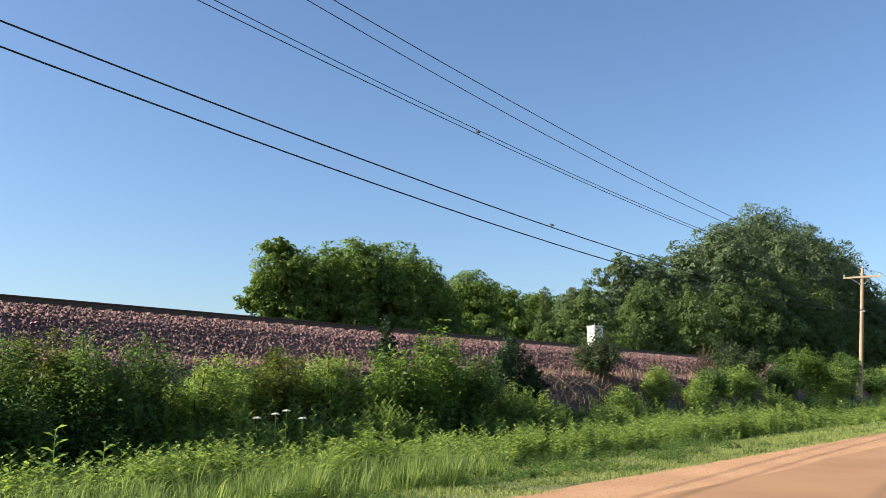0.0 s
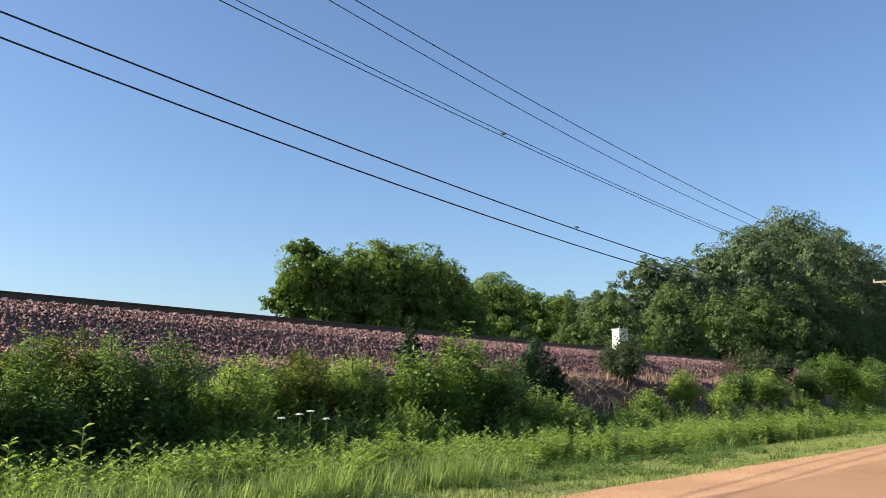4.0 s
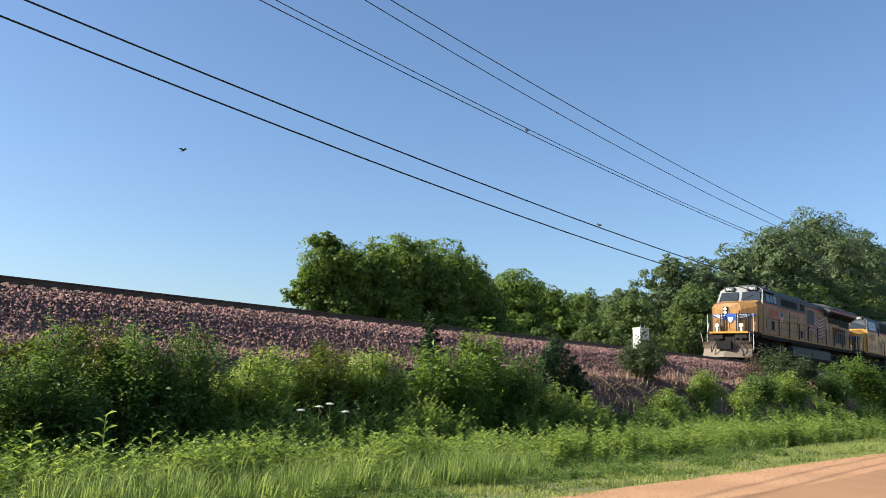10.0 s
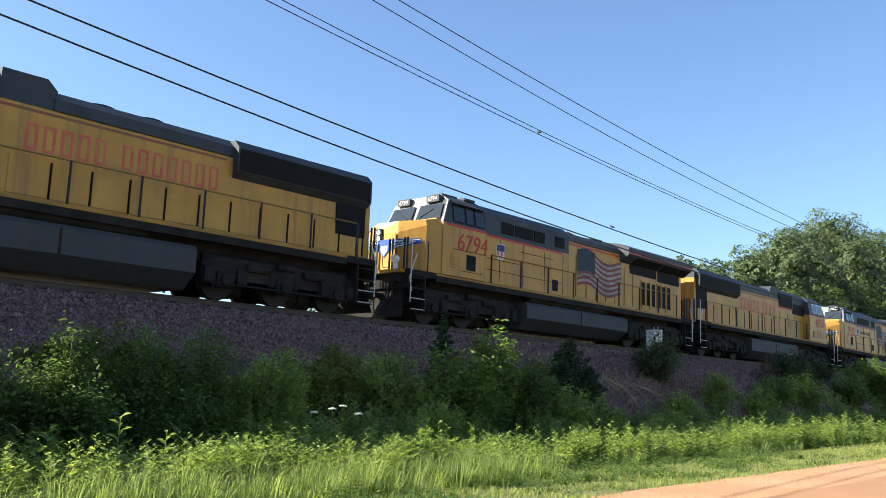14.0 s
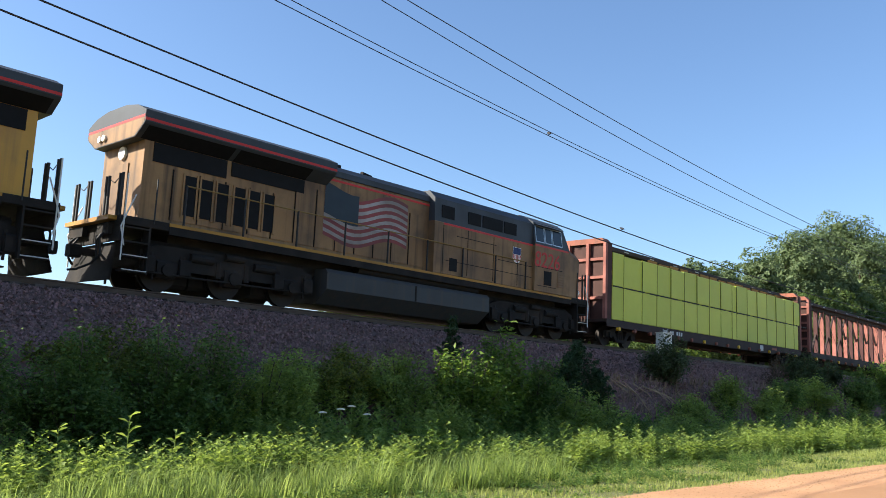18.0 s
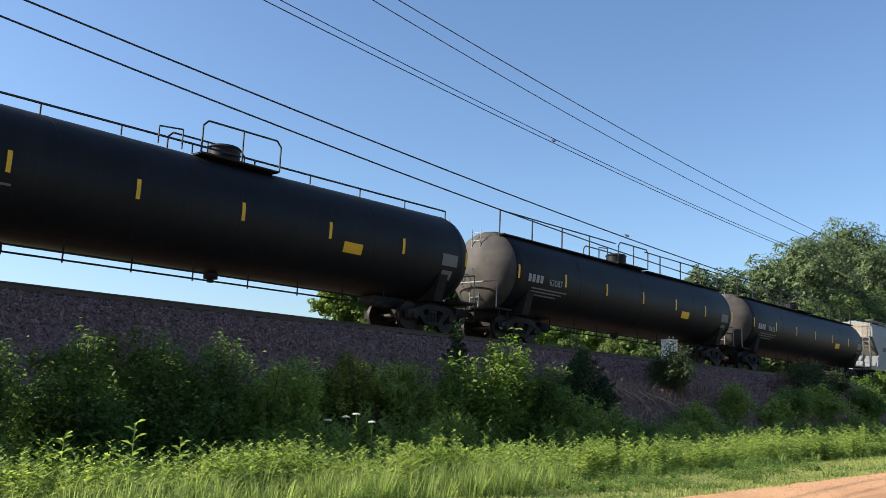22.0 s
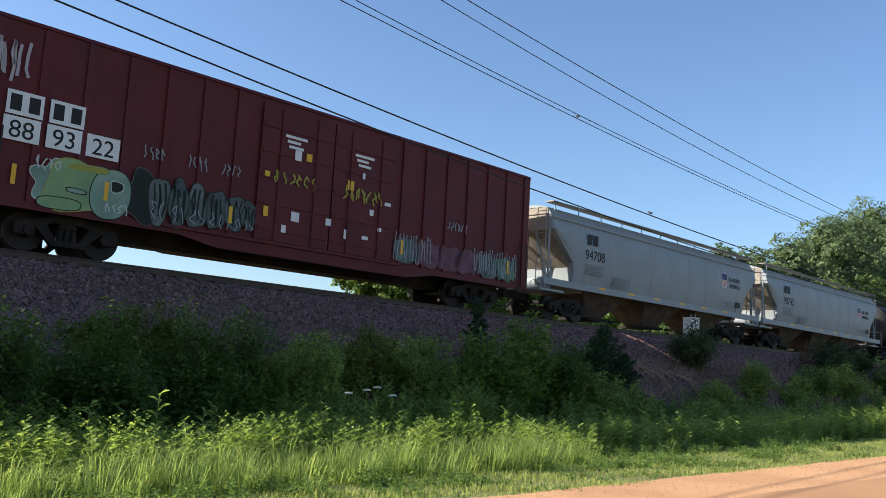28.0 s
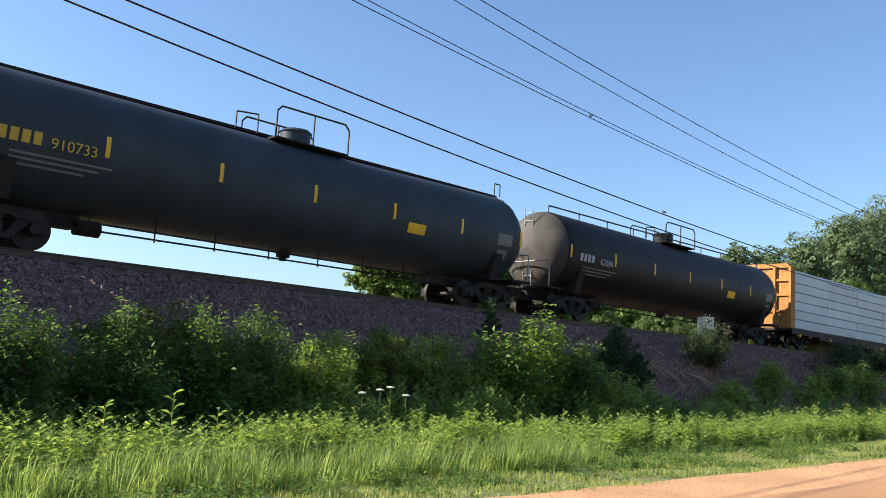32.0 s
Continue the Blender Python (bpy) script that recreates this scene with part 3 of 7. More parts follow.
def ge_loco(number, label, plow=False, hood_label=True, flag_left=True, paint=None, trim=None):
    YELLOW = paint or MATS["armour_yellow_paint"]
    L, P = 21.9, 1.72
    car = thing("locomotive", label, "locomotive", group="locomotives of the train")
    loco_common(car, L, P, (-3.8, 3.8, 0.2, 1.24), (-6.9, 6.9))
    # nose: flat front with bevelled cheeks
    nose = [[(-9.05, -0.6, P), (-9.05, 0.6, P), (-9.05, 0.6, 3.05), (-8.95, 0.5, 3.46), (-8.95, -0.5, 3.46), (-9.05, -0.6, 3.05)],
            [(-8.5, -1.40, P), (-8.5, 1.40, P), (-8.5, 1.42, 3.30), (-8.42, 1.28, 3.52), (-8.42, -1.28, 3.52), (-8.5, -1.42, 3.30)],
            [(-7.65, -1.47, P), (-7.65, 1.47, P), (-7.65, 1.48, 3.48), (-7.65, 1.3, 3.70), (-7.65, -1.3, 3.70), (-7.65, -1.48, 3.48)]]
    n = part("nose", Mesh().loft(nose), YELLOW, car)
    part("nose_door", Mesh().box(-9.075, -9.04, -0.5, 0.06, P + 0.15, 3.05), YELLOW, n)
    part("door_seam", Mesh().box(-9.08, -9.072, 0.06, 0.09, P + 0.15, 3.05), GRILLE, n)
    for k in (-0.24, 0.24):
        part("headlamp", Mesh().cyl((-9.1, 0.34, 3.0 + k * 0.45), (-9.05, 0.34, 3.0 + k * 0.45), 0.10, 14), LAMP, n)
    part("headlamp_box", Mesh().box(-9.072, -9.03, 0.19, 0.49, 2.75, 3.24), GRILLE, n)
    wings(n, -9.082, 2.62, 1.3, 0.6, 0.6875)
    for q in (-0.75, 0.75):
        part("ditch_light", Mesh().cyl((-10.48, q, 2.08), (-10.3, q, 2.08), 0.13, 12).box(-10.44, -10.3, q - 0.05, q + 0.05, P, 2.0), LAMP, car)
    # cab
    cab = part("cab", Mesh().loft([[(-7.75, -1.5, P), (-7.75, 1.5, P), (-7.75, 1.5, 3.55), (-7.75, 1.1, 3.72), (-7.75, -1.1, 3.72), (-7.75, -1.5, 3.55)],
                                   [(-5.35, -1.5, P), (-5.35, 1.5, P), (-5.35, 1.5, 3.55), (-5.35, 1.1, 3.72), (-5.35, -1.1, 3.72), (-5.35, -1.5, 3.55)]]), YELLOW, car)
    part("cab_top", Mesh().loft([[(-7.75, -1.49, 3.5), (-7.75, 1.49, 3.5), (-7.35, 1.36, 4.42), (-7.3, 0.95, 4.66), (-7.3, -0.95, 4.66), (-7.35, -1.36, 4.42)],
                                 [(-5.35, -1.49, 3.5), (-5.35, 1.49, 3.5), (-5.35, 1.36, 4.42), (-5.35, 0.95, 4.66), (-5.35, -0.95, 4.66), (-5.35, -1.36, 4.42)]]), GREY_ROOF, cab)
    FRONT_GREY = material("pale_cab_front", (0.25, 0.255, 0.25), 0.5, dark=(0.15, 0.155, 0.155), scale=2, amount=0.7)
    part("cab_front", Mesh().add([(-7.762, -1.47, 3.5), (-7.762, 1.47, 3.5), (-7.362, 1.35, 4.42), (-7.312, 0.95, 4.655), (-7.312, -0.95, 4.655), (-7.362, -1.35, 4.42)], [(0, 1, 2, 3, 4, 5)]), FRONT_GREY, cab, "pale grey windscreen surround")
    for q in (-1, 1):
        part("windscreen", Mesh().add([(-7.735, q * 0.12, 3.74), (-7.735, q * 1.3, 3.70), (-7.48, q * 1.22, 4.28), (-7.48, q * 0.12, 4.30)], [(0, 1, 2, 3)]), GLASS, cab)
        part("number_board", Mesh().box(-7.52, -7.28, *sorted((q * 0.42, q * 1.02)), 4.38, 4.62), GREY_ROOF, cab)
        writing(number, 0.22, WHITE, cab, -7.527, q * 0.72, 4.42, 0)
        for k in range(3):
            cab_window(cab, (-7.2, -6.5, -6.0)[k], (-6.55, -6.05, -5.42)[k], 3.64, 4.3, q * 1.42, q, trim or GRILLE)
        part("red_band", Mesh().box(-7.6, -5.35, *sorted((q * 1.5, q * 1.506)), 3.47, 3.54), RED_BAND, cab)
        writing(number, 0.86, RED_BAND, car, -6.15, q * 1.508, 2.68, q, 0.1, thick=0.006)
        louvres(cab, -7.3, -6.85, 2.0, 2.6, q * 1.5, q, 6, YELLOW)
        part("side_hatch", Mesh().box(-6.45, -5.95, *sorted((q * 1.5, q * 1.512)), 2.0, 2.55), GRILLE, cab)
    part("air_conditioner", Mesh().box(-6.7, -5.6, -0.55, 0.55, 4.66, 4.82, 0.05), GREY_ROOF, cab)
    part("roof_rack", Mesh().box(-7.2, -6.4, -0.9, -0.35, 4.67, 4.74, 0.02).box(-6.1, -5.5, -1.0, -0.4, 4.66, 4.76, 0.02).rod([(-6.9, -0.6, 4.7), (-6.9, -0.6, 4.95)], 0.012), GREY_ROOF, cab)
    part("wiper", Mesh().rod([(-7.72, -0.3, 3.8), (-7.58, -0.85, 4.1)], 0.014).rod([(-7.72, 0.3, 3.8), (-7.58, 0.85, 4.1)], 0.014), BLACK, cab)
    part("antenna_dome", Mesh().cyl((-5.0, 0.2, 4.5), (-5.0, 0.2, 4.78), 0.16, 12, 0.1), GREY_ROOF, car)
    # auxiliary cab and hood
    part("auxiliary_cab", Mesh().box(-5.35, 0.25, -1.38, 1.38, P, 3.52, 0.02), YELLOW, car)
    top = part("upper_cabinet", Mesh().prism([(-1.36, 3.52), (1.36, 3.52), (1.34, 4.33), (1.05, 4.60), (-1.05, 4.60), (-1.34, 4.33)], -5.35, 0.25), GREY_ROOF, car)
    hood = part("engine_hood", Mesh().box(0.25, 10.85, -1.08, 1.08, P, 4.18, 0.04), YELLOW, car)
    part("hood_roof", Mesh().prism([(-1.1, 4.18), (1.1, 4.18), (1.1, 4.36), (0.85, 4.56), (-0.85, 4.56), (-1.1, 4.36)], 0.25, 4.85), GREY_ROOF, hood)
    rad = part("radiator_housing", Mesh().prism([(-1.09, 3.82), (1.09, 3.82), (1.5, 4.1), (1.55, 4.16), (1.55, 4.46), (1.1, 4.66), (0.5, 4.76), (-0.5, 4.76), (-1.1, 4.66), (-1.55, 4.46), (-1.55, 4.16), (-1.5, 4.1)], 4.85, 11.15), GREY_ROOF, car)
    part("end_face", Mesh().prism([(-1.05, 3.84), (1.05, 3.84), (1.46, 4.11), (1.51, 4.17), (1.51, 4.27), (-1.51, 4.27), (-1.51, 4.17), (-1.46, 4.11)], 11.15, 11.156), YELLOW, rad)
    part("red_band", Mesh().box(11.15, 11.157, -1.52, 1.52, 4.274, 4.34), RED_BAND, rad)
    part("class_lamp", Mesh().cyl((11.158, -0.75, 4.02), (11.22, -0.75, 4.02), 0.09, 10).cyl((11.158, -0.52, 4.02), (11.22, -0.52, 4.02), 0.09, 10), LAMP, rad)
    part("exhaust_stack", Mesh().box(3.7, 4.5, -0.35, 0.35, 4.54, 4.82), UNDER, hood)
    part("horn", Mesh().rod([(2.3, 0, 4.5), (2.3, 0, 4.78)], 0.04).cyl((2.0, -0.1, 4.78), (2.45, -0.1, 4.78), 0.10, 8, 0.04).cyl((2.15, 0.12, 4.8), (2.6, 0.12, 4.8), 0.04, 8, 0.09), UNDER, hood)
    for k in range(3):
        part("roof_fan", Mesh().cyl((6.3 + k * 1.6, 0, 4.72), (6.3 + k * 1.6, 0, 4.80), 0.6, 18), UNDER, rad)
    for q in (-1, 1):
        part("red_band", Mesh().box(4.85, 11.15, *sorted((q * 1.551, q * 1.556)), 4.19, 4.26), RED_BAND, rad)
        part("red_band", Mesh().box(0.25, 4.85, *sorted((q * 1.081, q * 1.087)), 4.02, 4.09), RED_BAND, hood)
        part("red_band", Mesh().box(-5.35, -0.2, *sorted((q * 1.381, q * 1.387)), 3.44, 3.51), RED_BAND, top)
        for x0, x1 in ((5.7, 8.25), (8.4, 11.0)):
            part("radiator_grille", Mesh().add([(x0, q * 1.10, 3.81), (x1, q * 1.10, 3.81), (x1, q * 1.49, 4.08), (x0, q * 1.49, 4.08)], [(0, 1, 2, 3)]), GRILLE, rad)
        for x0, x1 in ((-4.3, -3.55), (-3.45, -2.3), (-2.2, -1.5), (-0.75, -0.1)):
            part("cabinet_grille", Mesh().box(x0, x1, *sorted((q * 1.34, q * 1.375)), 3.68, 4.12), GRILLE, top)
        for x0, x1, z in ((-5.3, -3.2, 2.62), (-5.3, -0.3, 2.2), (-3.1, -0.9, 3.12), (-1.4, -0.3, 2.75)):
            part("panel_seam", Mesh().box(x0, x1, *sorted((q * 1.38, q * 1.387)), z, z + 0.022), GRILLE, car)
        part("service_hatch", Mesh().box(-0.95, -0.55, *sorted((q * 1.38, q * 1.389)), P + 0.15, P + 0.6), GRILLE, car)
        part("cab_seam", Mesh().box(-7.2, -5.4, *sorted((q * 1.5, q * 1.506)), 2.66, 2.685).box(-6.75, -5.5, *sorted((q * 1.5, q * 1.506)), 1.93, 1.95), GRILLE, cab)
        part("sun_visor", Mesh().add([(-7.25, q * 1.40, 4.38), (-5.4, q * 1.40, 4.38), (-5.4, q * 1.56, 4.30), (-7.25, q * 1.56, 4.30)], [(0, 1, 2, 3)]), GREY_ROOF, cab)
        # doors along the sides
        for x in (-4.4, -2.95, -1.5, -0.2):
            part("door_seam", Mesh().box(x - 0.012, x + 0.012, *sorted((q * 1.38, q * 1.388)), P + 0.08, 3.42), GRILLE, car)
        for k in range(12):
            x = 0.45 + k * 0.8
            part("hood_door", Mesh().box(x, x + 0.72, *sorted((q * 1.08, q * 1.1)), P + 0.15, 3.62 if x < 5.3 else 3.2), YELLOW, hood)
            part("door_gap", Mesh().box(x + 0.735, x + 0.755, *sorted((q * 1.08, q * 1.104)), P + 0.15, 3.62 if x < 5.3 else 3.2), GRILLE, hood)
        for x0, x1 in ((6.75, 7.1), (7.25, 7.6), (7.75, 8.1), (8.3, 8.65), (8.8, 9.15), (9.3, 9.65)):
            part("hood_grille", Mesh().box(x0, x1, *sorted((q * 1.1, q * 1.115)), 2.05, 3.12), GRILLE, hood)
            part("grille_frame", Mesh().box(x0 - 0.05, x0, *sorted((q * 1.1, q * 1.13)), 2.0, 3.17).box(x1, x1 + 0.05, *sorted((q * 1.1, q * 1.13)), 2.0, 3.17), YELLOW, hood)
        part("radiator_shadow_grille", Mesh().box(5.7, 8.25, *sorted((q * 1.08, q * 1.105)), 3.4, 3.8).box(8.4, 10.6, *sorted((q * 1.08, q * 1.105)), 3.3, 3.8), GRILLE, hood)
        stanchions(car, [-4.9 + k * 1.83 for k in range(9)], q * 1.40, P, P + 1.05, RAILING_G)
        flag(hood, 1.3, q * 1.101, 2.35, q, (q < 0) == flag_left)
        shield(car, -4.35, q * 1.381, 2.93, 0.5, q)
        if hood_label:
            writing("BUILDING AMERICA", 0.26, PRINT_DARK, car, -2.6, q * 1.383, 2.95, q, 0.1, "slogan")
    part("rear_headlamp", Mesh().cyl((10.85, 0, 3.6), (10.92, 0, 3.6), 0.18, 12), LAMP, car)
    part("rear_door", Mesh().box(10.85, 10.88, -0.35, 0.35, P + 0.1, 3.3), YELLOW, car)
    if plow:
        rings = []
        for y in np.linspace(-1.5, 1.5, 11):
            vee = 0.45 * (1 - abs(y) / 1.5)
            front = [(-10.98 - 0.35 * vee, 1.08), (-10.80 - 0.6 * vee, 0.9), (-10.68 - 0.8 * vee, 0.66), (-10.72 - vee, 0.42), (-10.88 - vee, 0.14)]
            rings.append([(px, y, z) for px, z in front] + [(px + 0.05, y, z) for px, z in reversed(front)])
        part("snow_plow", Mesh().loft(rings), material("plow_steel", (0.16, 0.135, 0.11), 0.6, 0.1, dark=(0.16, 0.12, 0.09), scale=2, amount=0.9), car, "scraped steel snow plough")
        part("plow_opening", Mesh().box(-11.25, -10.9, -0.45, 0.45, 0.62, 1.1, 0.03), GRILLE, car)
        for q in (-1, 1):
            part("marker_pole", Mesh().rod([(-10.95, q * 1.42, 1.05), (-11.1, q * 1.5, 1.6)], 0.014), WHITE, car)
        part("hose_bundle", Mesh().rod([(-10.9, -0.5, 1.25), (-11.3, -0.6, 0.85), (-11.25, -0.8, 0.45), (-11.1, -0.95, 0.8), (-10.9, -0.9, 1.25)], 0.03).rod([(-10.9, 0.5, 1.25), (-11.3, 0.55, 0.8), (-11.25, 0.75, 0.42), (-11.1, 0.85, 0.8)], 0.03), BLACK, car)
    slide_forward(car, 1.1)
    return car, L


def emd_loco(number, label, paint=None):
    YELLOW = paint or MATS["armour_yellow_paint"]
    L, P = 21.9, 1.78
    car = thing("locomotive", label, "locomotive", group="locomotives of the train")
    loco_common(car, L, P, (-3.4, 3.8, 0.16, 1.3), (-6.9, 6.9))
    nose = [[(-9.25, -0.72, P), (-9.25, 0.72, P), (-9.25, 0.76, 3.1), (-9.2, 0.5, 3.34), (-9.2, -0.5, 3.34), (-9.25, -0.76, 3.1)],
            [(-8.75, -1.22, P), (-8.75, 1.22, P), (-8.75, 1.25, 3.12), (-8.7, 0.8, 3.44), (-8.7, -0.8, 3.44), (-8.75, -1.25, 3.12)],
            [(-7.4, -1.46, P), (-7.4, 1.46, P), (-7.4, 1.48, 3.36), (-7.3, 1.1, 3.62), (-7.3, -1.1, 3.62), (-7.4, -1.48, 3.36)]]
    n = part("nose", Mesh().loft(nose), YELLOW, car)
    part("nose_door", Mesh().box(-9.27, -9.24, -0.3, 0.3, P + 0.12, 3.1), YELLOW, n)
    for q in (-0.31, 0.31):
        part("door_seam", Mesh().box(-9.275, -9.268, q - 0.015, q + 0.015, P + 0.1, 3.12), GRILLE, n)
    wings(n, -9.28, 2.72, 1.2, 0.74, 1.0)
    for q in (-0.75, 0.75):
        part("ditch_light", Mesh().cyl((-10.6, q, 2.0), (-10.42, q, 2.0), 0.13, 12).box(-10.55, -10.42, q - 0.05, q + 0.05, P, 1.94), LAMP, car)
    cab = part("cab", Mesh().loft([[(-7.45, -1.5, P), (-7.45, 1.5, P), (-7.45, 1.5, 3.45), (-7.45, 1.2, 3.6), (-7.45, -1.2, 3.6), (-7.45, -1.5, 3.45)],
                                   [(-4.5, -1.5, P), (-4.5, 1.5, P), (-4.5, 1.5, 3.45), (-4.5, 1.2, 3.6), (-4.5, -1.2, 3.6), (-4.5, -1.5, 3.45)]]), YELLOW, car)
    part("cab_top", Mesh().loft([[(-7.45, -1.49, 3.42), (-7.45, 1.49, 3.42), (-7.0, 1.38, 4.32), (-6.95, 1.0, 4.62), (-6.95, -1.0, 4.62), (-7.0, -1.38, 4.32)],
                                 [(-4.5, -1.49, 3.42), (-4.5, 1.49, 3.42), (-4.5, 1.38, 4.32), (-4.5, 1.0, 4.62), (-4.5, -1.0, 4.62), (-4.5, -1.38, 4.32)]]), GREY_ROOF, cab)
    FRONT_GREY = material("pale_cab_front", (0.25, 0.255, 0.25), 0.5, dark=(0.15, 0.155, 0.155), scale=2, amount=0.7)
    part("cab_front", Mesh().add([(-7.462, -1.47, 3.42), (-7.462, 1.47, 3.42), (-7.012, 1.37, 4.32), (-6.962, 1.0, 4.615), (-6.962, -1.0, 4.615), (-7.012, -1.37, 4.32)], [(0, 1, 2, 3, 4, 5)]), FRONT_GREY, cab, "pale grey windscreen surround")
    for q in (-1, 1):
        part("windscreen", Mesh().add([(-7.44, q * 0.10, 3.55), (-7.44, q * 1.36, 3.52), (-7.08, q * 1.28, 4.22), (-7.08, q * 0.10, 4.24)], [(0, 1, 2, 3)]), GLASS, cab)
        part("number_board", Mesh().box(-7.12, -6.9, *sorted((q * 0.40, q * 1.02)), 4.34, 4.60), GREY_ROOF, cab)
        writing(number, 0.22, WHITE, cab, -7.125, q * 0.71, 4.40, 0)
        for x0, x1 in ((-7.0, -6.55), (-6.5, -5.98), (-5.96, -5.5), (-5.45, -5.0)):
            cab_window(cab, x0, x1, 3.58, 4.2, q * 1.425, q)
        part("red_band", Mesh().box(-7.3, -4.5, *sorted((q * 1.5, q * 1.506)), 3.38, 3.45), RED_BAND, cab)
        writing(number, 0.82, RED_BAND, car, -6.3, q * 1.508, 2.72, q, 0.12)
        for k in range(3):
            louvres(cab, -7.0 + k * 0.62 + (0.25 if k == 2 else 0), -6.5 + k * 0.62 + (0.15 if k == 2 else 0), 1.98, 2.5 if k < 2 else 2.4, q * 1.5, q, 7, YELLOW)
    part("headlamp", Mesh().cyl((-7.15, -0.14, 4.46), (-7.05, -0.14, 4.46), 0.11, 14).cyl((-7.15, 0.14, 4.46), (-7.05, 0.14, 4.46), 0.11, 14), LAMP, cab)
    part("air_conditioner", Mesh().box(-6.2, -5.2, -0.5, 0.5, 4.62, 4.78, 0.05), GREY_ROOF, cab)
    hood = part("engine_hood", Mesh().box(-4.5, 11.25, -1.08, 1.08, P, 4.02, 0.04), YELLOW, car)
    part("hood_roof", Mesh().prism([(-1.1, 4.02), (1.1, 4.02), (1.1, 4.3), (0.8, 4.54), (-0.8, 4.54), (-1.1, 4.3)], 0.9, 11.25), GREY_ROOF, hood)
    blow = part("blower_housing", Mesh().prism([(-1.12, 3.30), (1.12, 3.30), (1.12, 4.43), (0.9, 4.64), (-0.9, 4.64), (-1.12, 4.43)], -4.5, -2.6), GREY_ROOF, hood)
    part("blower_housing", Mesh().prism([(-1.12, 3.6), (1.12, 3.6), (1.12, 4.43), (0.9, 4.64), (-0.9, 4.64), (-1.12, 4.43)], -2.6, -0.35), GREY_ROOF, hood)
    part("silencer_hump", Mesh().slab([(-0.35, 4.02), (-0.35, 4.74), (0.7, 4.74), (0.95, 4.5), (0.95, 4.02)], -1.05, 1.05), GREY_ROOF, hood)
    rad = part("radiator_housing", Mesh().prism([(-1.09, 3.42), (1.09, 3.42), (1.32, 3.6), (1.32, 4.25), (1.1, 4.5), (-1.1, 4.5), (-1.32, 4.28), (-1.32, 3.6)], 5.95, 11.07), GREY_ROOF, hood)
    for k in range(3):
        part("roof_fan", Mesh().cyl((6.7 + k * 1.55, 0, 4.45), (6.7 + k * 1.55, 0, 4.66), 0.66, 18, 0.56), UNDER, rad)
    for k in range(2):
        part("roof_fan", Mesh().cyl((2.4 + k * 1.4, 0, 4.53), (2.4 + k * 1.4, 0, 4.68), 0.6, 18, 0.5), UNDER, hood)
    part("horn", Mesh().rod([(1.4, 0, 4.4), (1.4, 0, 4.6)], 0.04).cyl((1.15, 0, 4.6), (1.6, 0, 4.6), 0.09, 8, 0.04), UNDER, hood)
    for q in (-1, 1):
        part("sand_box_panel", Mesh().box(9.8, 11.03, *sorted((q * 1.081, q * 1.112)), 2.45, 3.42), GRILLE, hood)
        part("radiator_grille", Mesh().box(6.0, 11.0, *sorted((q * 1.321, q * 1.33)), 3.62, 4.24), GRILLE, rad)
        for x0, x1, z0, z1 in ((-4.45, -2.7, 3.3, 3.95), (-2.45, -0.4, 3.62, 4.4)):
            part("intake_grille", Mesh().box(x0, x1, *sorted((q * 1.121, q * 1.14)), z0, z1), GRILLE, blow)
        part("red_band", Mesh().box(-2.6, -0.35, *sorted((q * 1.08, q * 1.09)), 3.5, 3.6), RED_BAND, hood)
        part("red_band", Mesh().box(-0.35, 5.75, *sorted((q * 1.081, q * 1.085)), 3.86, 3.93), material("worn_red_band", (0.28, 0.07, 0.05), 0.6, dark=(0.2, 0.12, 0.05), scale=1, amount=0.9), hood)
        for x in (-4.1, -2.85, -1.6):
            part("hood_door", Mesh().box(x, x + 1.15, *sorted((q * 1.08, q * 1.105)), P + 0.12, 3.2), YELLOW, hood)
        for x in (-3.3, -2.1):
            part("louvre_plate", Mesh().box(x - 0.5, x + 0.5, *sorted((q * 1.105, q * 1.112)), 1.95, 2.85), material("pale_yellow_panel", (0.46, 0.30, 0.12), 0.55, dark=(0.3, 0.18, 0.07), scale=1.2, amount=0.8), hood)
            louvres(hood, x - 0.35, x + 0.35, 2.4, 2.68, q * 1.112, q, 4, MATS["pale_yellow_panel"])
        for k in range(11):
            x = 0.0 + k * 1.0
            part("hood_door", Mesh().box(x, x + 0.93, *sorted((q * 1.08, q * 1.10)), P + 0.1, 2.78), YELLOW, hood)
            part("door_latch", Mesh().box(x + 0.95, x + 0.985, *sorted((q * 1.08, q * 1.12)), P + 0.1, 2.74), GRILLE, hood)
        # faded road name on the hood, as plain bars
        fade = material("faded_red", (0.55, 0.07, 0.06), 0.55, dark=(0.5, 0.17, 0.08), scale=2, amount=0.9)
        for k in range(12):
            x0 = 0.3 + k * 0.42 + (0.3 if k > 4 else 0)
            y0, y1 = sorted((q * 1.081, q * 1.086))
            part("lettering", Mesh().box(x0, x0 + 0.07, y0, y1, 2.95, 3.6).box(x0 + 0.22, x0 + 0.29, y0, y1, 2.95, 3.6).box(x0 + 0.07, x0 + 0.22, y0, y1, 3.53, 3.6).box(x0 + 0.07, x0 + 0.22, y0, y1, 2.95, 3.02), fade, hood)
        stanchions(car, [-4.2 + k * 1.83 for k in range(9)], q * 1.40, P, P + 1.05, RAILING_G)
    part("rear_headlamp", Mesh().cyl((11.25, 0, 3.2), (11.33, 0, 3.2), 0.18, 12), LAMP, car)
    part("rear_door", Mesh().box(11.25, 11.28, -0.35, 0.35, P + 0.1, 3.0), YELLOW, car)
    slide_forward(car, 1.0)
    n.location.x += 0.4
    return car, L


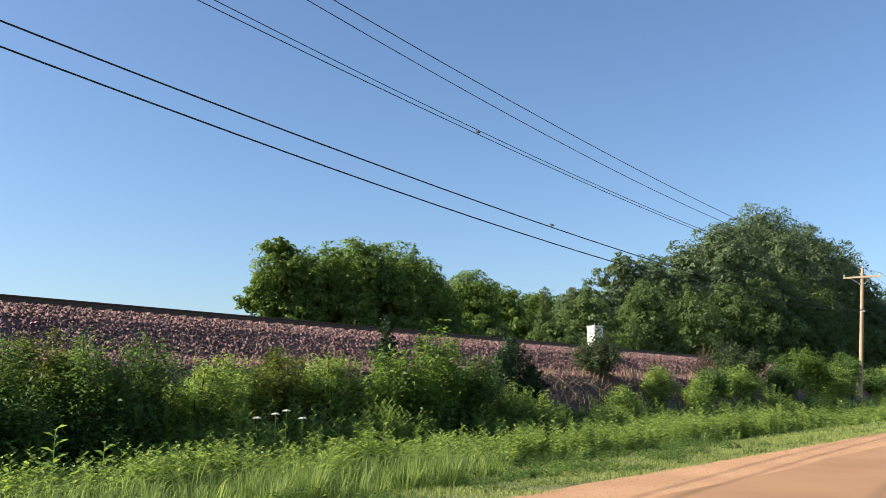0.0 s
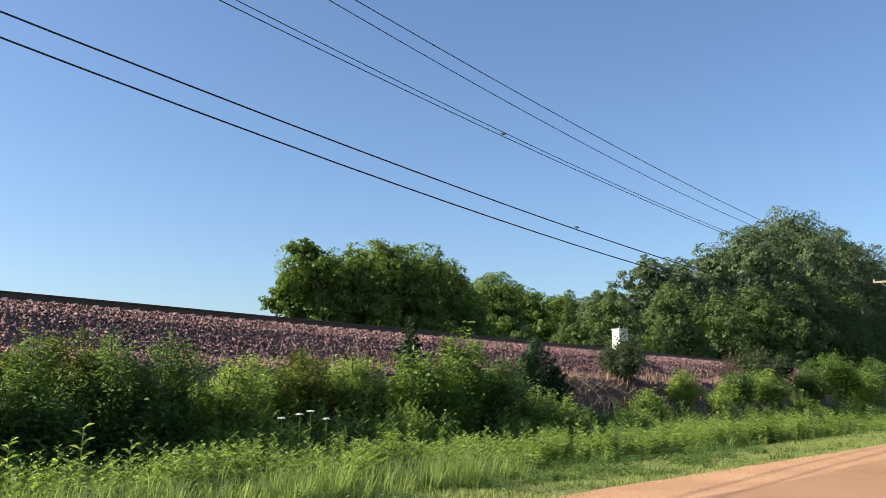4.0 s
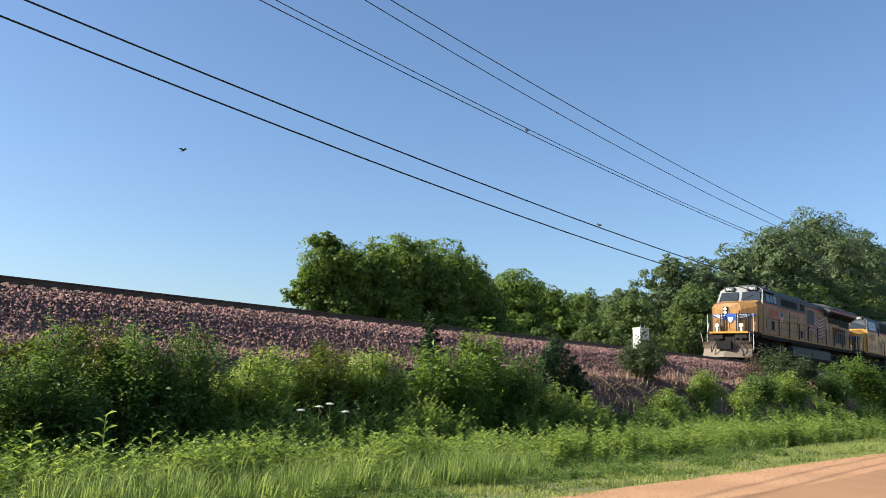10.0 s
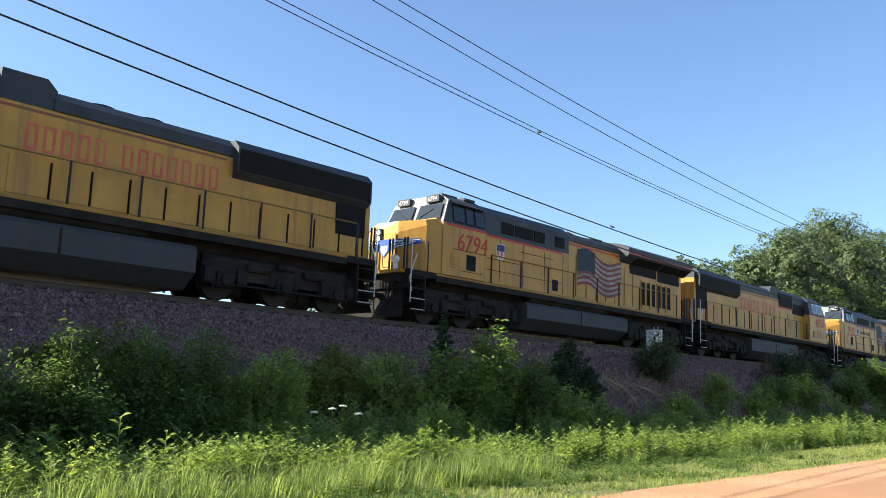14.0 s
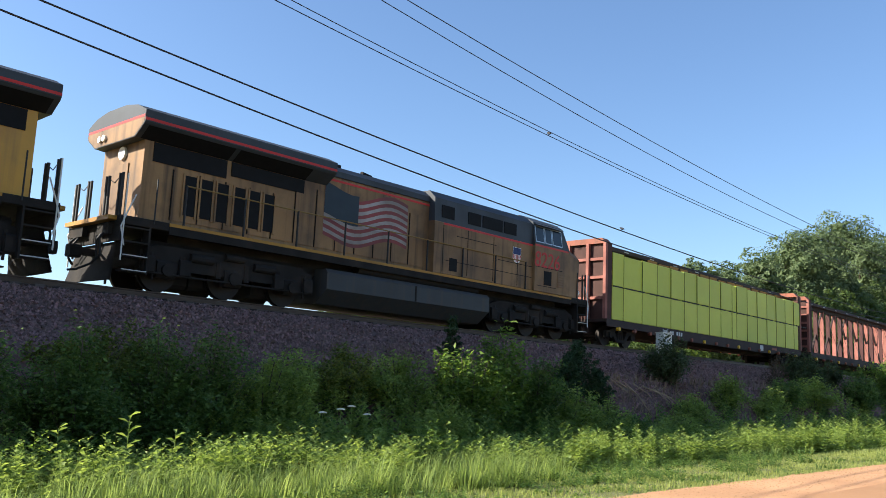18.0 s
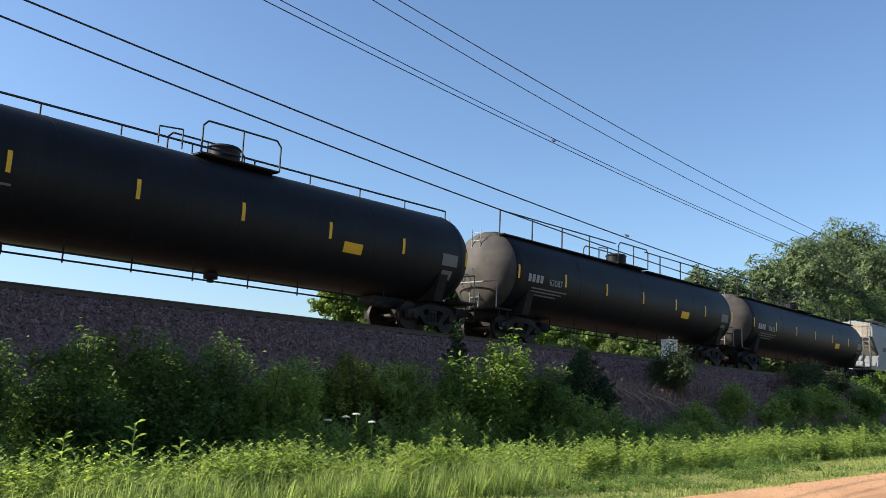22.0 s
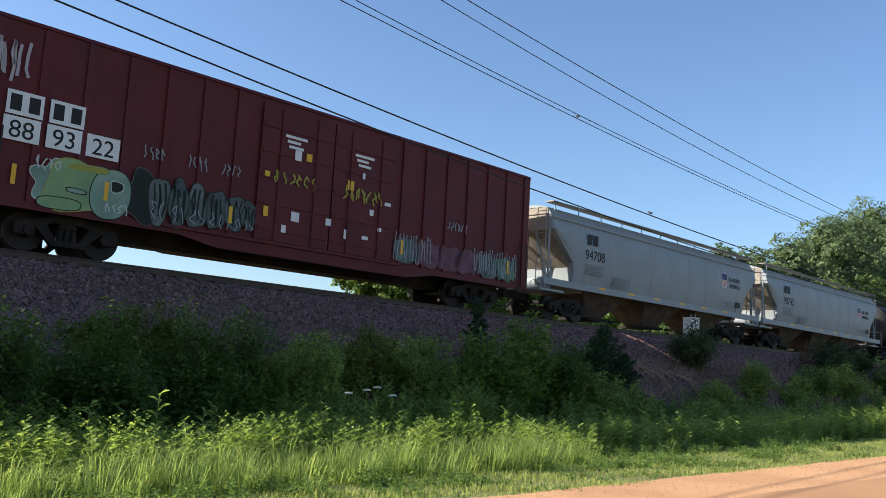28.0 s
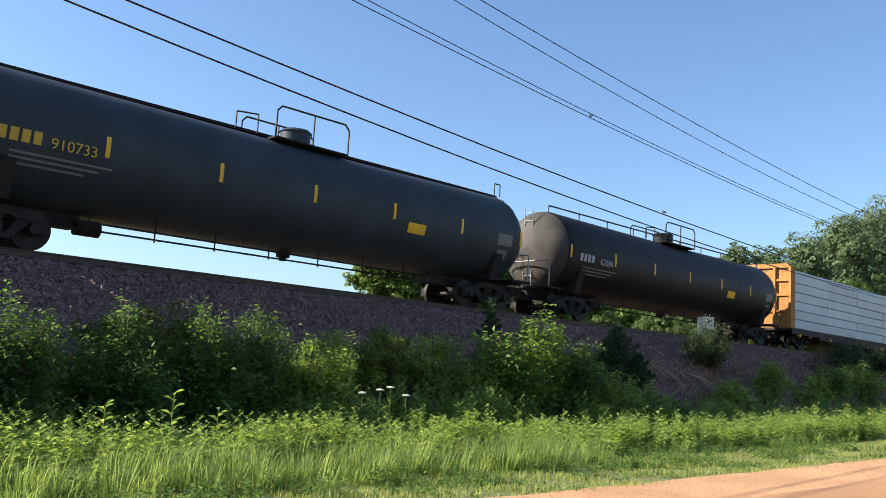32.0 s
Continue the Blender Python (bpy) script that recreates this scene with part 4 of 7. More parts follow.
def freight_ends(car, L, inset):
    for s in (-1, 1):
        coupler(car, s * L / 2, s)
        bogie2(car, s * (L / 2 - inset))


def hand_brake(car, x, s, z):
    ring = [(x + s * 0.08, 0.55 + 0.28 * math.cos(a), z + 0.28 * math.sin(a)) for a in np.linspace(0, 2 * math.pi, 15)]
    part("brake_wheel", Mesh().rod(ring, 0.018, 5).rod([ring[0], ring[7]], 0.012, 5).rod([ring[3], ring[10]], 0.012, 5), RAILING, car)


def ladder(car, x, y, z0, z1, along, mat, n=7, w=0.42):
    """Two stiles and rungs; along: rungs run along x (side ladder) or y (end ladder)."""
    m = Mesh()
    d = (w, 0) if along == "x" else (0, w)
    m.rod([(x, y, z0), (x, y, z1)], 0.018, 5)
    m.rod([(x + d[0], y + d[1], z0), (x + d[0], y + d[1], z1)], 0.018, 5)
    for k in range(n):
        z = z0 + (k + 0.5) * (z1 - z0) / n
        m.rod([(x, y, z), (x + d[0], y + d[1], z)], 0.014, 5)
    part("ladder", m, mat, car)


RUST = material("faded_red_paint", (0.34, 0.115, 0.075), 0.75, dark=(0.20, 0.075, 0.05), scale=1.2, fine=20, amount=0.8, streak=0.5, dirt=(0.10, 0.06, 0.045), dirt_amount=0.3)
# on bulkhead posts and cross members this pink carries painted sunlight
RUST_PINK = material("pink_red_steel", (0.34, 0.14, 0.11), 0.8, dark=(0.20, 0.075, 0.058), scale=1.5, fine=20, amount=0.9, streak=0.3)
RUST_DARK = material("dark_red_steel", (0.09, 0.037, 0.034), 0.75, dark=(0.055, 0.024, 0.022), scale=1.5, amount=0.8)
# lighter copy of the red: sunlight painted on the empty car's rear bulkhead
LIT_RED = material("sunlit_red_paint", (0.50, 0.22, 0.18), 0.7, dark=(0.34, 0.13, 0.105), scale=0.9, amount=0.8, streak=0.4)
# darker copy of the red: shade painted on the recessed bulkhead plates
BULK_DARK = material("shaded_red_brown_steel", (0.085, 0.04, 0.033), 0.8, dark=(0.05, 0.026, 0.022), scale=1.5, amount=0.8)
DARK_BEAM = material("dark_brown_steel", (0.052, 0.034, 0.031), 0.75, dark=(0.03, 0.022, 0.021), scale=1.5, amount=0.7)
WRAP_GREEN = material("green_lumber_wrap", (0.53, 0.56, 0.07), 0.5, dark=(0.45, 0.48, 0.062), scale=0.9, fine=14, amount=0.6, bump=0.35, bump_scale=4, per_object=0.06)
WRAP_WHITE = material("white_lumber_wrap", (0.50, 0.53, 0.55), 0.5, dark=(0.38, 0.41, 0.44), scale=0.9, fine=14, amount=0.6, bump=0.35, bump_scale=4, per_object=0.08)
STRAP = plain("strap_black", (0.02, 0.022, 0.02), 0.6)
STRAP_GREEN = plain("wrap_fold_green", (0.13, 0.16, 0.03), 0.6)
OCHRE = material("ochre_wood", (0.42, 0.20, 0.055), 0.8, dark=(0.25, 0.12, 0.04), scale=2, amount=0.8)


def centerbeam(L, label, paint, load=None, number=True):
    """Centre-beam flat car: bulkheads at both ends, a trussed beam between, wrapped lumber on both sides when loaded."""
    car = thing("centerbeam_car", label, "railway car", group="freight cars of the train")
    E = L / 2 - 0.75
    freight_ends(car, L, 2.5)
    deck = part("deck", Mesh().box(-E, E, -1.42, 1.42, 0.98, 1.10).box(-E + 0.2, E - 0.2, -0.35, 0.35, 0.55, 0.98), DARK_BEAM, car)
    for s in (-1, 1):
        part("side_sill", Mesh().slab([(-E, 1.1), (-E, 0.78), (-E + 3.4, 0.78), (-E + 4.6, 0.62), (E - 4.6, 0.62), (E - 3.4, 0.78), (E, 0.78), (E, 1.1)], *sorted((s * 1.42, s * 1.46))), DARK_BEAM, deck)
        for k in range(16):
            x = -E + 0.9 + k * (2 * E - 1.8) / 15
            part("winch", Mesh().cyl((x, s * 1.40, 0.72), (x, s * 1.54, 0.72), 0.09, 8), RUST if k % 3 else REFLECT, deck)
        for k in range(9):
            if k not in (2, 5) and load == "green":
                part("lettering", Mesh().box(-E + 4.9 + 0.22 * k, -E + 5.05 + 0.22 * k, *sorted((s * 1.462, s * 1.466)), 0.82, 1.0), plain("sill_print", (0.5, 0.5, 0.5), 0.6), deck)
        if load == "green":
            part("data_plate", Mesh().box(E - 6.2, E - 5.75, *sorted((s * 1.462, s * 1.466)), 0.72, 1.02), plain("sill_print", (0.5, 0.5, 0.5), 0.6), deck)
            part("rust_patch", Mesh().box(E - 4.5, E - 3.8, *sorted((s * 1.462, s * 1.465)), 0.85, 0.98), RUST, deck)
        # bulkhead: plate with frame, posts and cross members; sun and shade are in the reds
        x = s * E
        b = part("bulkhead", Mesh().box(*sorted((x, x - s * 0.10)), -1.42, 1.42, 1.1, 4.35).box(*sorted((x, x - s * 0.34)), -1.45, -1.36, 1.1, 4.42).box(*sorted((x, x - s * 0.34)), 1.36, 1.45, 1.1, 4.42), (LIT_RED if load is None and s > 0 else BULK_DARK) if paint is RUST else paint, car)
        part("bulkhead_cap", Mesh().prism([(-1.45, 4.38), (1.45, 4.38), (1.2, 4.62), (-1.2, 4.62)], *sorted((x + s * 0.12, x - s * 0.36))), paint, b)
        for y in (-1.38, -0.5, 0.5, 1.38):
            part("bulkhead_post", Mesh().box(*sorted((x, x + s * 0.16)), y - 0.07, y + 0.07, 1.1, 4.4), RUST_PINK if paint is RUST else paint, b)
        for z in (2.0, 2.9, 3.7) if load else (1.45, 1.95, 2.45, 2.95, 3.45, 3.95):
            part("cross_member", Mesh().box(*sorted((x, x + s * 0.10)), -1.3, 1.3, z - 0.06, z + 0.06), RUST_PINK if paint is RUST else paint, b)
        ladder(b, x + s * 0.2, 0.85, 1.2, 4.2, "y", RAILING, 9)
    hand_brake(car, -E - 0.2, -1, 2.2)
    beam = part("top_chord", Mesh().box(-E, E, -0.34, 0.34, 4.42, 4.64, 0.03).box(-E, E, -0.10, 0.10, 4.2, 4.42), DARK_BEAM if load != "white" else WRAP_WHITE, car)
    n = 18
    step = (2 * E - 0.6) / n
    for k in range(n + 1):
        x = -E + 0.3 + k * step
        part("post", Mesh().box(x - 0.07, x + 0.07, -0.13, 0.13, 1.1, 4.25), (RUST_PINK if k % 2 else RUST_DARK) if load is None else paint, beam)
        if load is None and ((k % 2 == 0 and 8 <= k < n - 2) or (k % 2 and k < 8)):
            a, b2 = x + 0.02, x + 2 * step - 0.02
            z0, z1 = (4.15, 1.15) if k >= 8 else (1.15, 4.15)
            part("diagonal", Mesh().slab([(a, z0), (a + 0.12, z0), (b2, z1), (b2 - 0.12, z1)], -0.05, 0.05), DARK_BEAM, beam)
    for k in range(0, n, 2):
        x = -E + 0.3 + (k + 0.6) * step
        part("chord_slot", Mesh().box(x - 0.2, x + 0.2, -0.345, 0.345, 4.50, 4.55), plain("slot_glint", (0.42, 0.40, 0.38), 0.5), beam)
    if load is None:
        for s in (-1, 1):
            # short struts that brace the beam's foot at each bulkhead
            a = s * (E - 0.25)
            part("diagonal", Mesh().slab([(a, 2.3), (a, 2.12), (a - s * 0.95, 1.15), (a - s * 1.1, 1.15)][::s], -0.05, 0.05), DARK_BEAM, beam)
        for k in range(9):
            x = -E + 1.5 + k * 2.2
            part("loose_strap", Mesh().rod([(x, -0.3, 4.4), (x + 0.3, -0.9, 2.2), (x + 0.1, -1.3, 1.15)], 0.012, 4), STRAP, car)
    else:
        wrap = WRAP_GREEN if load == "green" else WRAP_WHITE
        x0, x1 = -E + 0.4, E - 0.12
        if load == "green":
            widths = [1.0, 1.75] + [1.45] * 7 + [0.62] + [1.45] * 6 + [1.0]
        else:
            widths = [4.9] * 5
        k = (x1 - x0) / sum(widths)
        rows = ((1.10, 2.55), (2.58, 4.05)) if load == "green" else tuple((1.10 + 0.5 * i, 1.58 + 0.5 * i) for i in range(6))
        for s in (-1, 1):
            x = x0
            for i, w in enumerate(widths):
                for j, (z0, z1) in enumerate(rows):
                    sk = 0.012 * math.sin(i * 3.1 + j * 1.7)
                    top = z1 - (0.06 * abs(math.sin(i * 1.9)) if j == len(rows) - 1 else 0)
                    b = part("lumber_package", Mesh().box(x + 0.012, x + w * k - 0.012, *sorted((s * 0.2, s * (1.44 + sk))), z0, top, 0.03), wrap, car)
                    if load == "green" and s < 0:
                        part("strap", Mesh().box(x + w * k - 0.020, x + w * k - 0.008, -1.458 - abs(sk), -1.3, z0 + 0.01, top + 0.003), STRAP_GREEN, b)
                        part("tie_end", Mesh().box(x + w * k - 0.09, x + w * k + 0.03, -1.1, -0.35, top, top + 0.06), STRAP, b)
                x += w * k
            if load == "green":
                part("row_gap", Mesh().box(x0, x1, *sorted((s * 0.3, s * 1.40)), 2.55, 2.58), STRAP, car)
                for i in range(22):
                    xa = x0 + 0.1 + i * 1.06
                    part("batten", Mesh().box(xa, xa + 0.78 + 0.2 * math.sin(i * 2.3), *sorted((s * 1.30, s * 1.448)), 2.537, 2.593), STRAP, car)
                # weathered boards under the chord
                for i in range(15):
                    xa = x0 + 5.0 + i * 1.12
                    part("board", Mesh().box(xa, xa + 0.92 + 0.08 * math.sin(i * 1.7), *sorted((s * 0.30, s * 0.37)), 4.16, 4.47 - 0.05 * (i % 3 == 1)), OCHRE, car)
    return car, L


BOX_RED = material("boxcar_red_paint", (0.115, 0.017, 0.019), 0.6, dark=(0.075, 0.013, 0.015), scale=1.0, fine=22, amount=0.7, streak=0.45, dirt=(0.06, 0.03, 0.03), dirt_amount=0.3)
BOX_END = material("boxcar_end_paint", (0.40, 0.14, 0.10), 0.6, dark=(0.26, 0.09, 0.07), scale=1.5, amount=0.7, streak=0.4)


def paint_patch(car, x, y, z, w, h, mat, seed, name="graffiti"):
    """A sprayed shape with a wandering outline."""
    r = random.Random(seed)
    pts = []
    for k in range(22):
        a = 2 * math.pi * k / 22
        q = 0.75 + 0.35 * r.random()
        pts.append((x + w / 2 * q * math.copysign(abs(math.cos(a)) ** 0.6, math.cos(a)), y, z + h / 2 * q * math.copysign(abs(math.sin(a)) ** 0.6, math.sin(a))))
    c = len(pts)
    pts.append((x, y, z))
    part(name, Mesh().add(pts, [(k, (k + 1) % c, c) for k in range(c)]), mat, car)


def strokes(car, x, y, z, w, h, mat, seed, n=6, thick=0.05, name="graffiti"):
    """Scrawled strokes of spray paint that read as no word."""
    r = random.Random(seed)
    for k in range(n):
        m = Mesh()
        px = x - w / 2 + w * (k + 0.5) / n
        pts = [(px + r.uniform(-0.4, 0.4) * w / n, z + h * (j / 3 - 0.5) * r.uniform(0.7, 1.1)) for j in range(4)]
        if r.random() < 0.5:
            pts.append((px + r.uniform(0, 0.5) * w / n, z + r.uniform(-0.4, 0.4) * h))
        for (a, b), (c2, d) in zip(pts, pts[1:]):
            l = math.hypot(c2 - a, d - b) or 1
            nx, nz = -(d - b) / l * thick / 2, (c2 - a) / l * thick / 2
            m.add([(a + nx, y, b + nz), (c2 + nx, y, d + nz), (c2 - nx, y, d - nz), (a - nx, y, b - nz)], [(0, 1, 2, 3)])
        part(name, m, mat, car)


def boxcar(L, label):
    car = thing("boxcar", label, "boxcar", group="freight cars of the train")
    H, E = 5.06, L / 2 - 0.55
    freight_ends(car, L, 2.9)
    body = part("body", Mesh().box(-E, E, -1.42, 1.42, 0.98, H, 0.0), BOX_RED, car)
    part("roof", Mesh().prism([(-1.47, H - 0.04), (1.47, H - 0.04), (1.44, H + 0.05), (0, H + 0.17), (-1.44, H + 0.05)], -E, E), BOX_RED, body)
    part("underframe", Mesh().box(-E + 0.3, E - 0.3, -0.3, 0.3, 0.55, 0.98).box(-2.6, 2.6, -1.3, 1.3, 0.72, 0.98), UNDER, car)
    for s in (-1, 1):
        part("side_sill", Mesh().slab([(-E, 1.02), (-E, 0.86), (-4.6, 0.86), (-3.4, 0.66), (3.4, 0.66), (4.6, 0.86), (E, 0.86), (E, 1.02)], *sorted((s * 1.42, s * 1.46))), BOX_RED, body)
        for k in range(19):
            x = -E + 0.25 + k * (2 * E - 0.5) / 18
            if abs(x) < 2.75 and s < 0 or abs(x) < 2.75:
                continue
            part("side_post", Mesh().slab([(x - 0.09, 1.02), (x - 0.05, 1.02), (x + 0.05, 1.02), (x + 0.09, 1.02), (x + 0.09, H - 0.06), (x - 0.09, H - 0.06)], *sorted((s * 1.42, s * 1.475))), BOX_RED, body)
        for x0, x1 in ((-2.35, 0.15), (0.2, 2.65)):
            d = part("door", Mesh().box(x0, x1, *sorted((s * 1.45, s * 1.50)), 1.08, H - 0.2), BOX_RED, car)
            for j in range(5):
                part("door_rib", Mesh().box(x0 + 0.06, x1 - 0.06, *sorted((s * 1.50, s * 1.525)), 1.35 + j * 0.72, 1.45 + j * 0.72), BOX_RED, d)
            for k in (0.25, 0.75):
                part("lock_rod", Mesh().rod([(x0 + (x1 - x0) * k, s * 1.53, 1.1), (x0 + (x1 - x0) * k, s * 1.53, H - 0.25)], 0.022, 6), BOX_RED, d)
            bars(d, x0 + 0.75, x0 + 1.5, s * 1.53, 4.05, 0.08, WHITE, 3)
        part("door_track", Mesh().box(-5.0, 3.0, *sorted((s * 1.44, s * 1.54)), 0.98, 1.06), BOX_RED, body)
        # reporting panels: white plates with digits, owner's mark as plain bars
        for k, (x, z, txt) in enumerate(((-8.52, 2.98, ""), (-7.58, 2.98, ""), (-8.54, 2.40, "88"), (-7.60, 2.40, "93"), (-6.68, 2.40, "22"))):
            p = part("number_panel", Mesh().box(x - 0.40, x + 0.40, *sorted((s * 1.476, s * 1.482)), z - 0.08, z + 0.46), WHITE, car)
            if txt:
                writing(txt, 0.56, BLACK, car, x, s * 1.486, z - 0.01, s)
            else:
                for j in (-0.2, 0.2):
                    part("lettering", Mesh().box(x + j - 0.12, x + j + 0.12, *sorted((s * 1.482, s * 1.486)), z + 0.01, z + 0.38), BLACK, p)
        for x in (-8.6, -6.5, -3.12, 3.1, 8.3):
            part("reflector", Mesh().box(x - 0.05, x + 0.05, *sorted((s * 1.50, s * 1.504)), 1.35, 1.80), REFLECT, car)
    y = -1.484
    G1, G2, G3 = material("spray_green", (0.17, 0.27, 0.15), 0.7, dark=(0.05, 0.10, 0.08), scale=2.2, amount=0.9), material("spray_grey", (0.16, 0.19, 0.18), 0.7, dark=(0.05, 0.055, 0.055), scale=2.5, amount=0.9), plain("spray_yellow", (0.34, 0.31, 0.06), 0.7)
    G7, G8, G9 = material("spray_lime", (0.27, 0.38, 0.17), 0.7, dark=(0.15, 0.26, 0.14), scale=1.6, amount=0.9), material("spray_mint", (0.25, 0.36, 0.27), 0.7, dark=(0.14, 0.22, 0.17), scale=1.8, amount=0.9), material("spray_slate", (0.12, 0.16, 0.15), 0.7, dark=(0.03, 0.035, 0.035), scale=2.0, amount=0.9)
    G4, G5 = plain("spray_dark", (0.02, 0.025, 0.02), 0.7), plain("spray_pale", (0.27, 0.31, 0.32), 0.7)
    G6 = material("spray_mauve", (0.18, 0.10, 0.13), 0.7, dark=(0.10, 0.04, 0.05), scale=2, amount=0.9)
    for k, (x, m) in enumerate(((3.3, G2), (4.3, G6), (5.3, G6), (6.2, G6), (7.2, G2), (8.2, G1))):
        paint_patch(car, x, y + 0.003, 1.5, 1.2, 0.85, m, k + 23)
    # a big rounded piece in green with pale and yellow edging, then a row of puffy slate letters
    def puffy(name, x, z, w, h, mat, edge, depth, lobes=0, swell=0.0, turn=0.0, square=0.75):
        """A sprayed rounded form with an edging line round it."""
        out = []
        for i in range(40):
            a = 2 * math.pi * i / 40
            q = 1 + swell * math.sin(lobes * a + turn)
            ca, sa = math.cos(a), math.sin(a)
            out.append((w / 2 * q * math.copysign(abs(ca) ** square, ca), h / 2 * q * math.copysign(abs(sa) ** square, sa)))
        fill = Mesh().add([(x + u, y - depth, z + v) for u, v in out] + [(x, y - depth, z)], [(i, (i + 1) % 40, 40) for i in range(40)])
        part(name, fill, mat, car)
        n = len(out)
        line = Mesh().add([(x + u, y - depth - 0.001, z + v) for u, v in out] + [(x + u * (1 - 0.05 / w), y - depth - 0.001, z + v * (1 - 0.05 / h)) for u, v in out], [(i, (i + 1) % n, n + (i + 1) % n, n + i) for i in range(n)])
        part("outline", line, edge, car)
    WHITISH = plain("spray_white", (0.5, 0.55, 0.5), 0.7)
    puffy("graffiti", -7.75, 1.56, 0.95, 0.95, G8, WHITISH, 0.001, 5, 0.22, 0.6, 1.0)
    puffy("graffiti", -7.20, 1.52, 1.55, 1.22, G7, G3, 0.003, 3, 0.14, 2.2, 0.9)
    puffy("graffiti", -7.55, 1.10, 0.95, 0.34, G7, G4, 0.005, 2, 0.1, 1.0)
    puffy("graffiti", -6.38, 1.52, 1.0, 1.26, G8, G4, 0.007, 2, 0.05, 0.5, 0.85)
    puffy("graffiti", -6.25, 1.72, 0.34, 0.30, G4, WHITISH, 0.009, 3, 0.1, 1.1)
    puffy("graffiti", -6.95, 2.02, 0.85, 0.22, G3, G7, 0.011, 2, 0.2, 0.9)
    puffy("graffiti", -7.20, 1.45, 0.42, 0.16, G8, G4, 0.013, 2, 0.2, 2.0)
    strokes(car, -6.2, y - 0.015, 1.2, 0.6, 0.25, WHITISH, 45, 4, 0.03)
    strokes(car, -7.9, y - 0.015, 1.95, 0.6, 0.3, WHITISH, 46, 4, 0.03)
    puffy("graffiti", -5.55, 1.62, 0.85, 1.30, G4, G9, 0.001, 4, 0.12, 0.4)
    for k, (x, w, h) in enumerate(((-5.15, 0.6, 1.22), (-4.62, 0.55, 1.26), (-4.10, 0.62, 1.16), (-3.55, 0.6, 1.05), (-3.0, 0.66, 0.95), (-2.55, 0.5, 0.8))):
        puffy("graffiti", x, 1.60 + 0.01 * k, w, h, G9 if k % 2 else G2, G4, 0.003 + 0.002 * (k % 2), 3 + k % 2, 0.1, k * 1.3, 0.85)
        strokes(car, x, y - 0.009, 1.62, w * 0.7, h * 0.75, G4, 130 + k, 3, 0.05)
        strokes(car, x, y - 0.011, 1.35, w * 0.8, h * 0.35, G5, 150 + k, 2, 0.025)
    for k, x in enumerate((3.2, 4.0, 6.9, 7.7, 8.4)):
        strokes(car, x, y, 1.6, 0.9, 0.9, G5, 60 + k, 7, 0.035)
    strokes(car, -1.15, -1.534, 2.9, 1.5, 0.4, G3, 71, 6, 0.05)
    strokes(car, 1.35, -1.534, 2.9, 1.6, 0.45, G3, 72, 7, 0.05)
    for k, x in enumerate((-5.4, -4.2, -3.2)):
        strokes(car, x, y, 2.75, 0.6, 0.35, G5, 80 + k, 4, 0.03)
    strokes(car, -9.0, y, 4.1, 1.0, 0.9, plain("spray_lilac", (0.4, 0.36, 0.38), 0.7), 90, 6, 0.07)
    strokes(car, 5.6, y, 2.6, 1.0, 0.3, G5, 91, 6, 0.04)
    rr = random.Random(5)
    for k in range(14):
        x, z = rr.uniform(-2.2, 2.5), rr.uniform(1.2, 3.6)
        part("placard", Mesh().box(x, x + rr.uniform(0.1, 0.28), -1.536, -1.532, z, z + rr.uniform(0.08, 0.3)), WHITE if k % 4 else REFLECT, car)
    for s in (-1, 1):
        x = s * E
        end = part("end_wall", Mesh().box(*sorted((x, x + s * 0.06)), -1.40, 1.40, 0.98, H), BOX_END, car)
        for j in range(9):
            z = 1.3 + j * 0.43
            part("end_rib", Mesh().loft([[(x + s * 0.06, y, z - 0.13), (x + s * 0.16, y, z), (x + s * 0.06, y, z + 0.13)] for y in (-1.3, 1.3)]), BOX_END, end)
        ladder(end, x + s * 0.2, -1.3, 1.0, 3.2 if s > 0 else 4.9, "y", RAILING, 9)
        ladder(car, x - s * 0.1 - (0.42 if s > 0 else 0), -1.49, 0.75, 2.6, "x", RAILING, 5)
    part("end_cap", Mesh().box(-E - 0.1, -E - 0.062, -1.4, 1.4, H - 0.45, H + 0.02), plain("pale_cap", (0.62, 0.6, 0.56), 0.6), car)
    hand_brake(car, -E - 0.1, -1, 2.6)
    return car, L


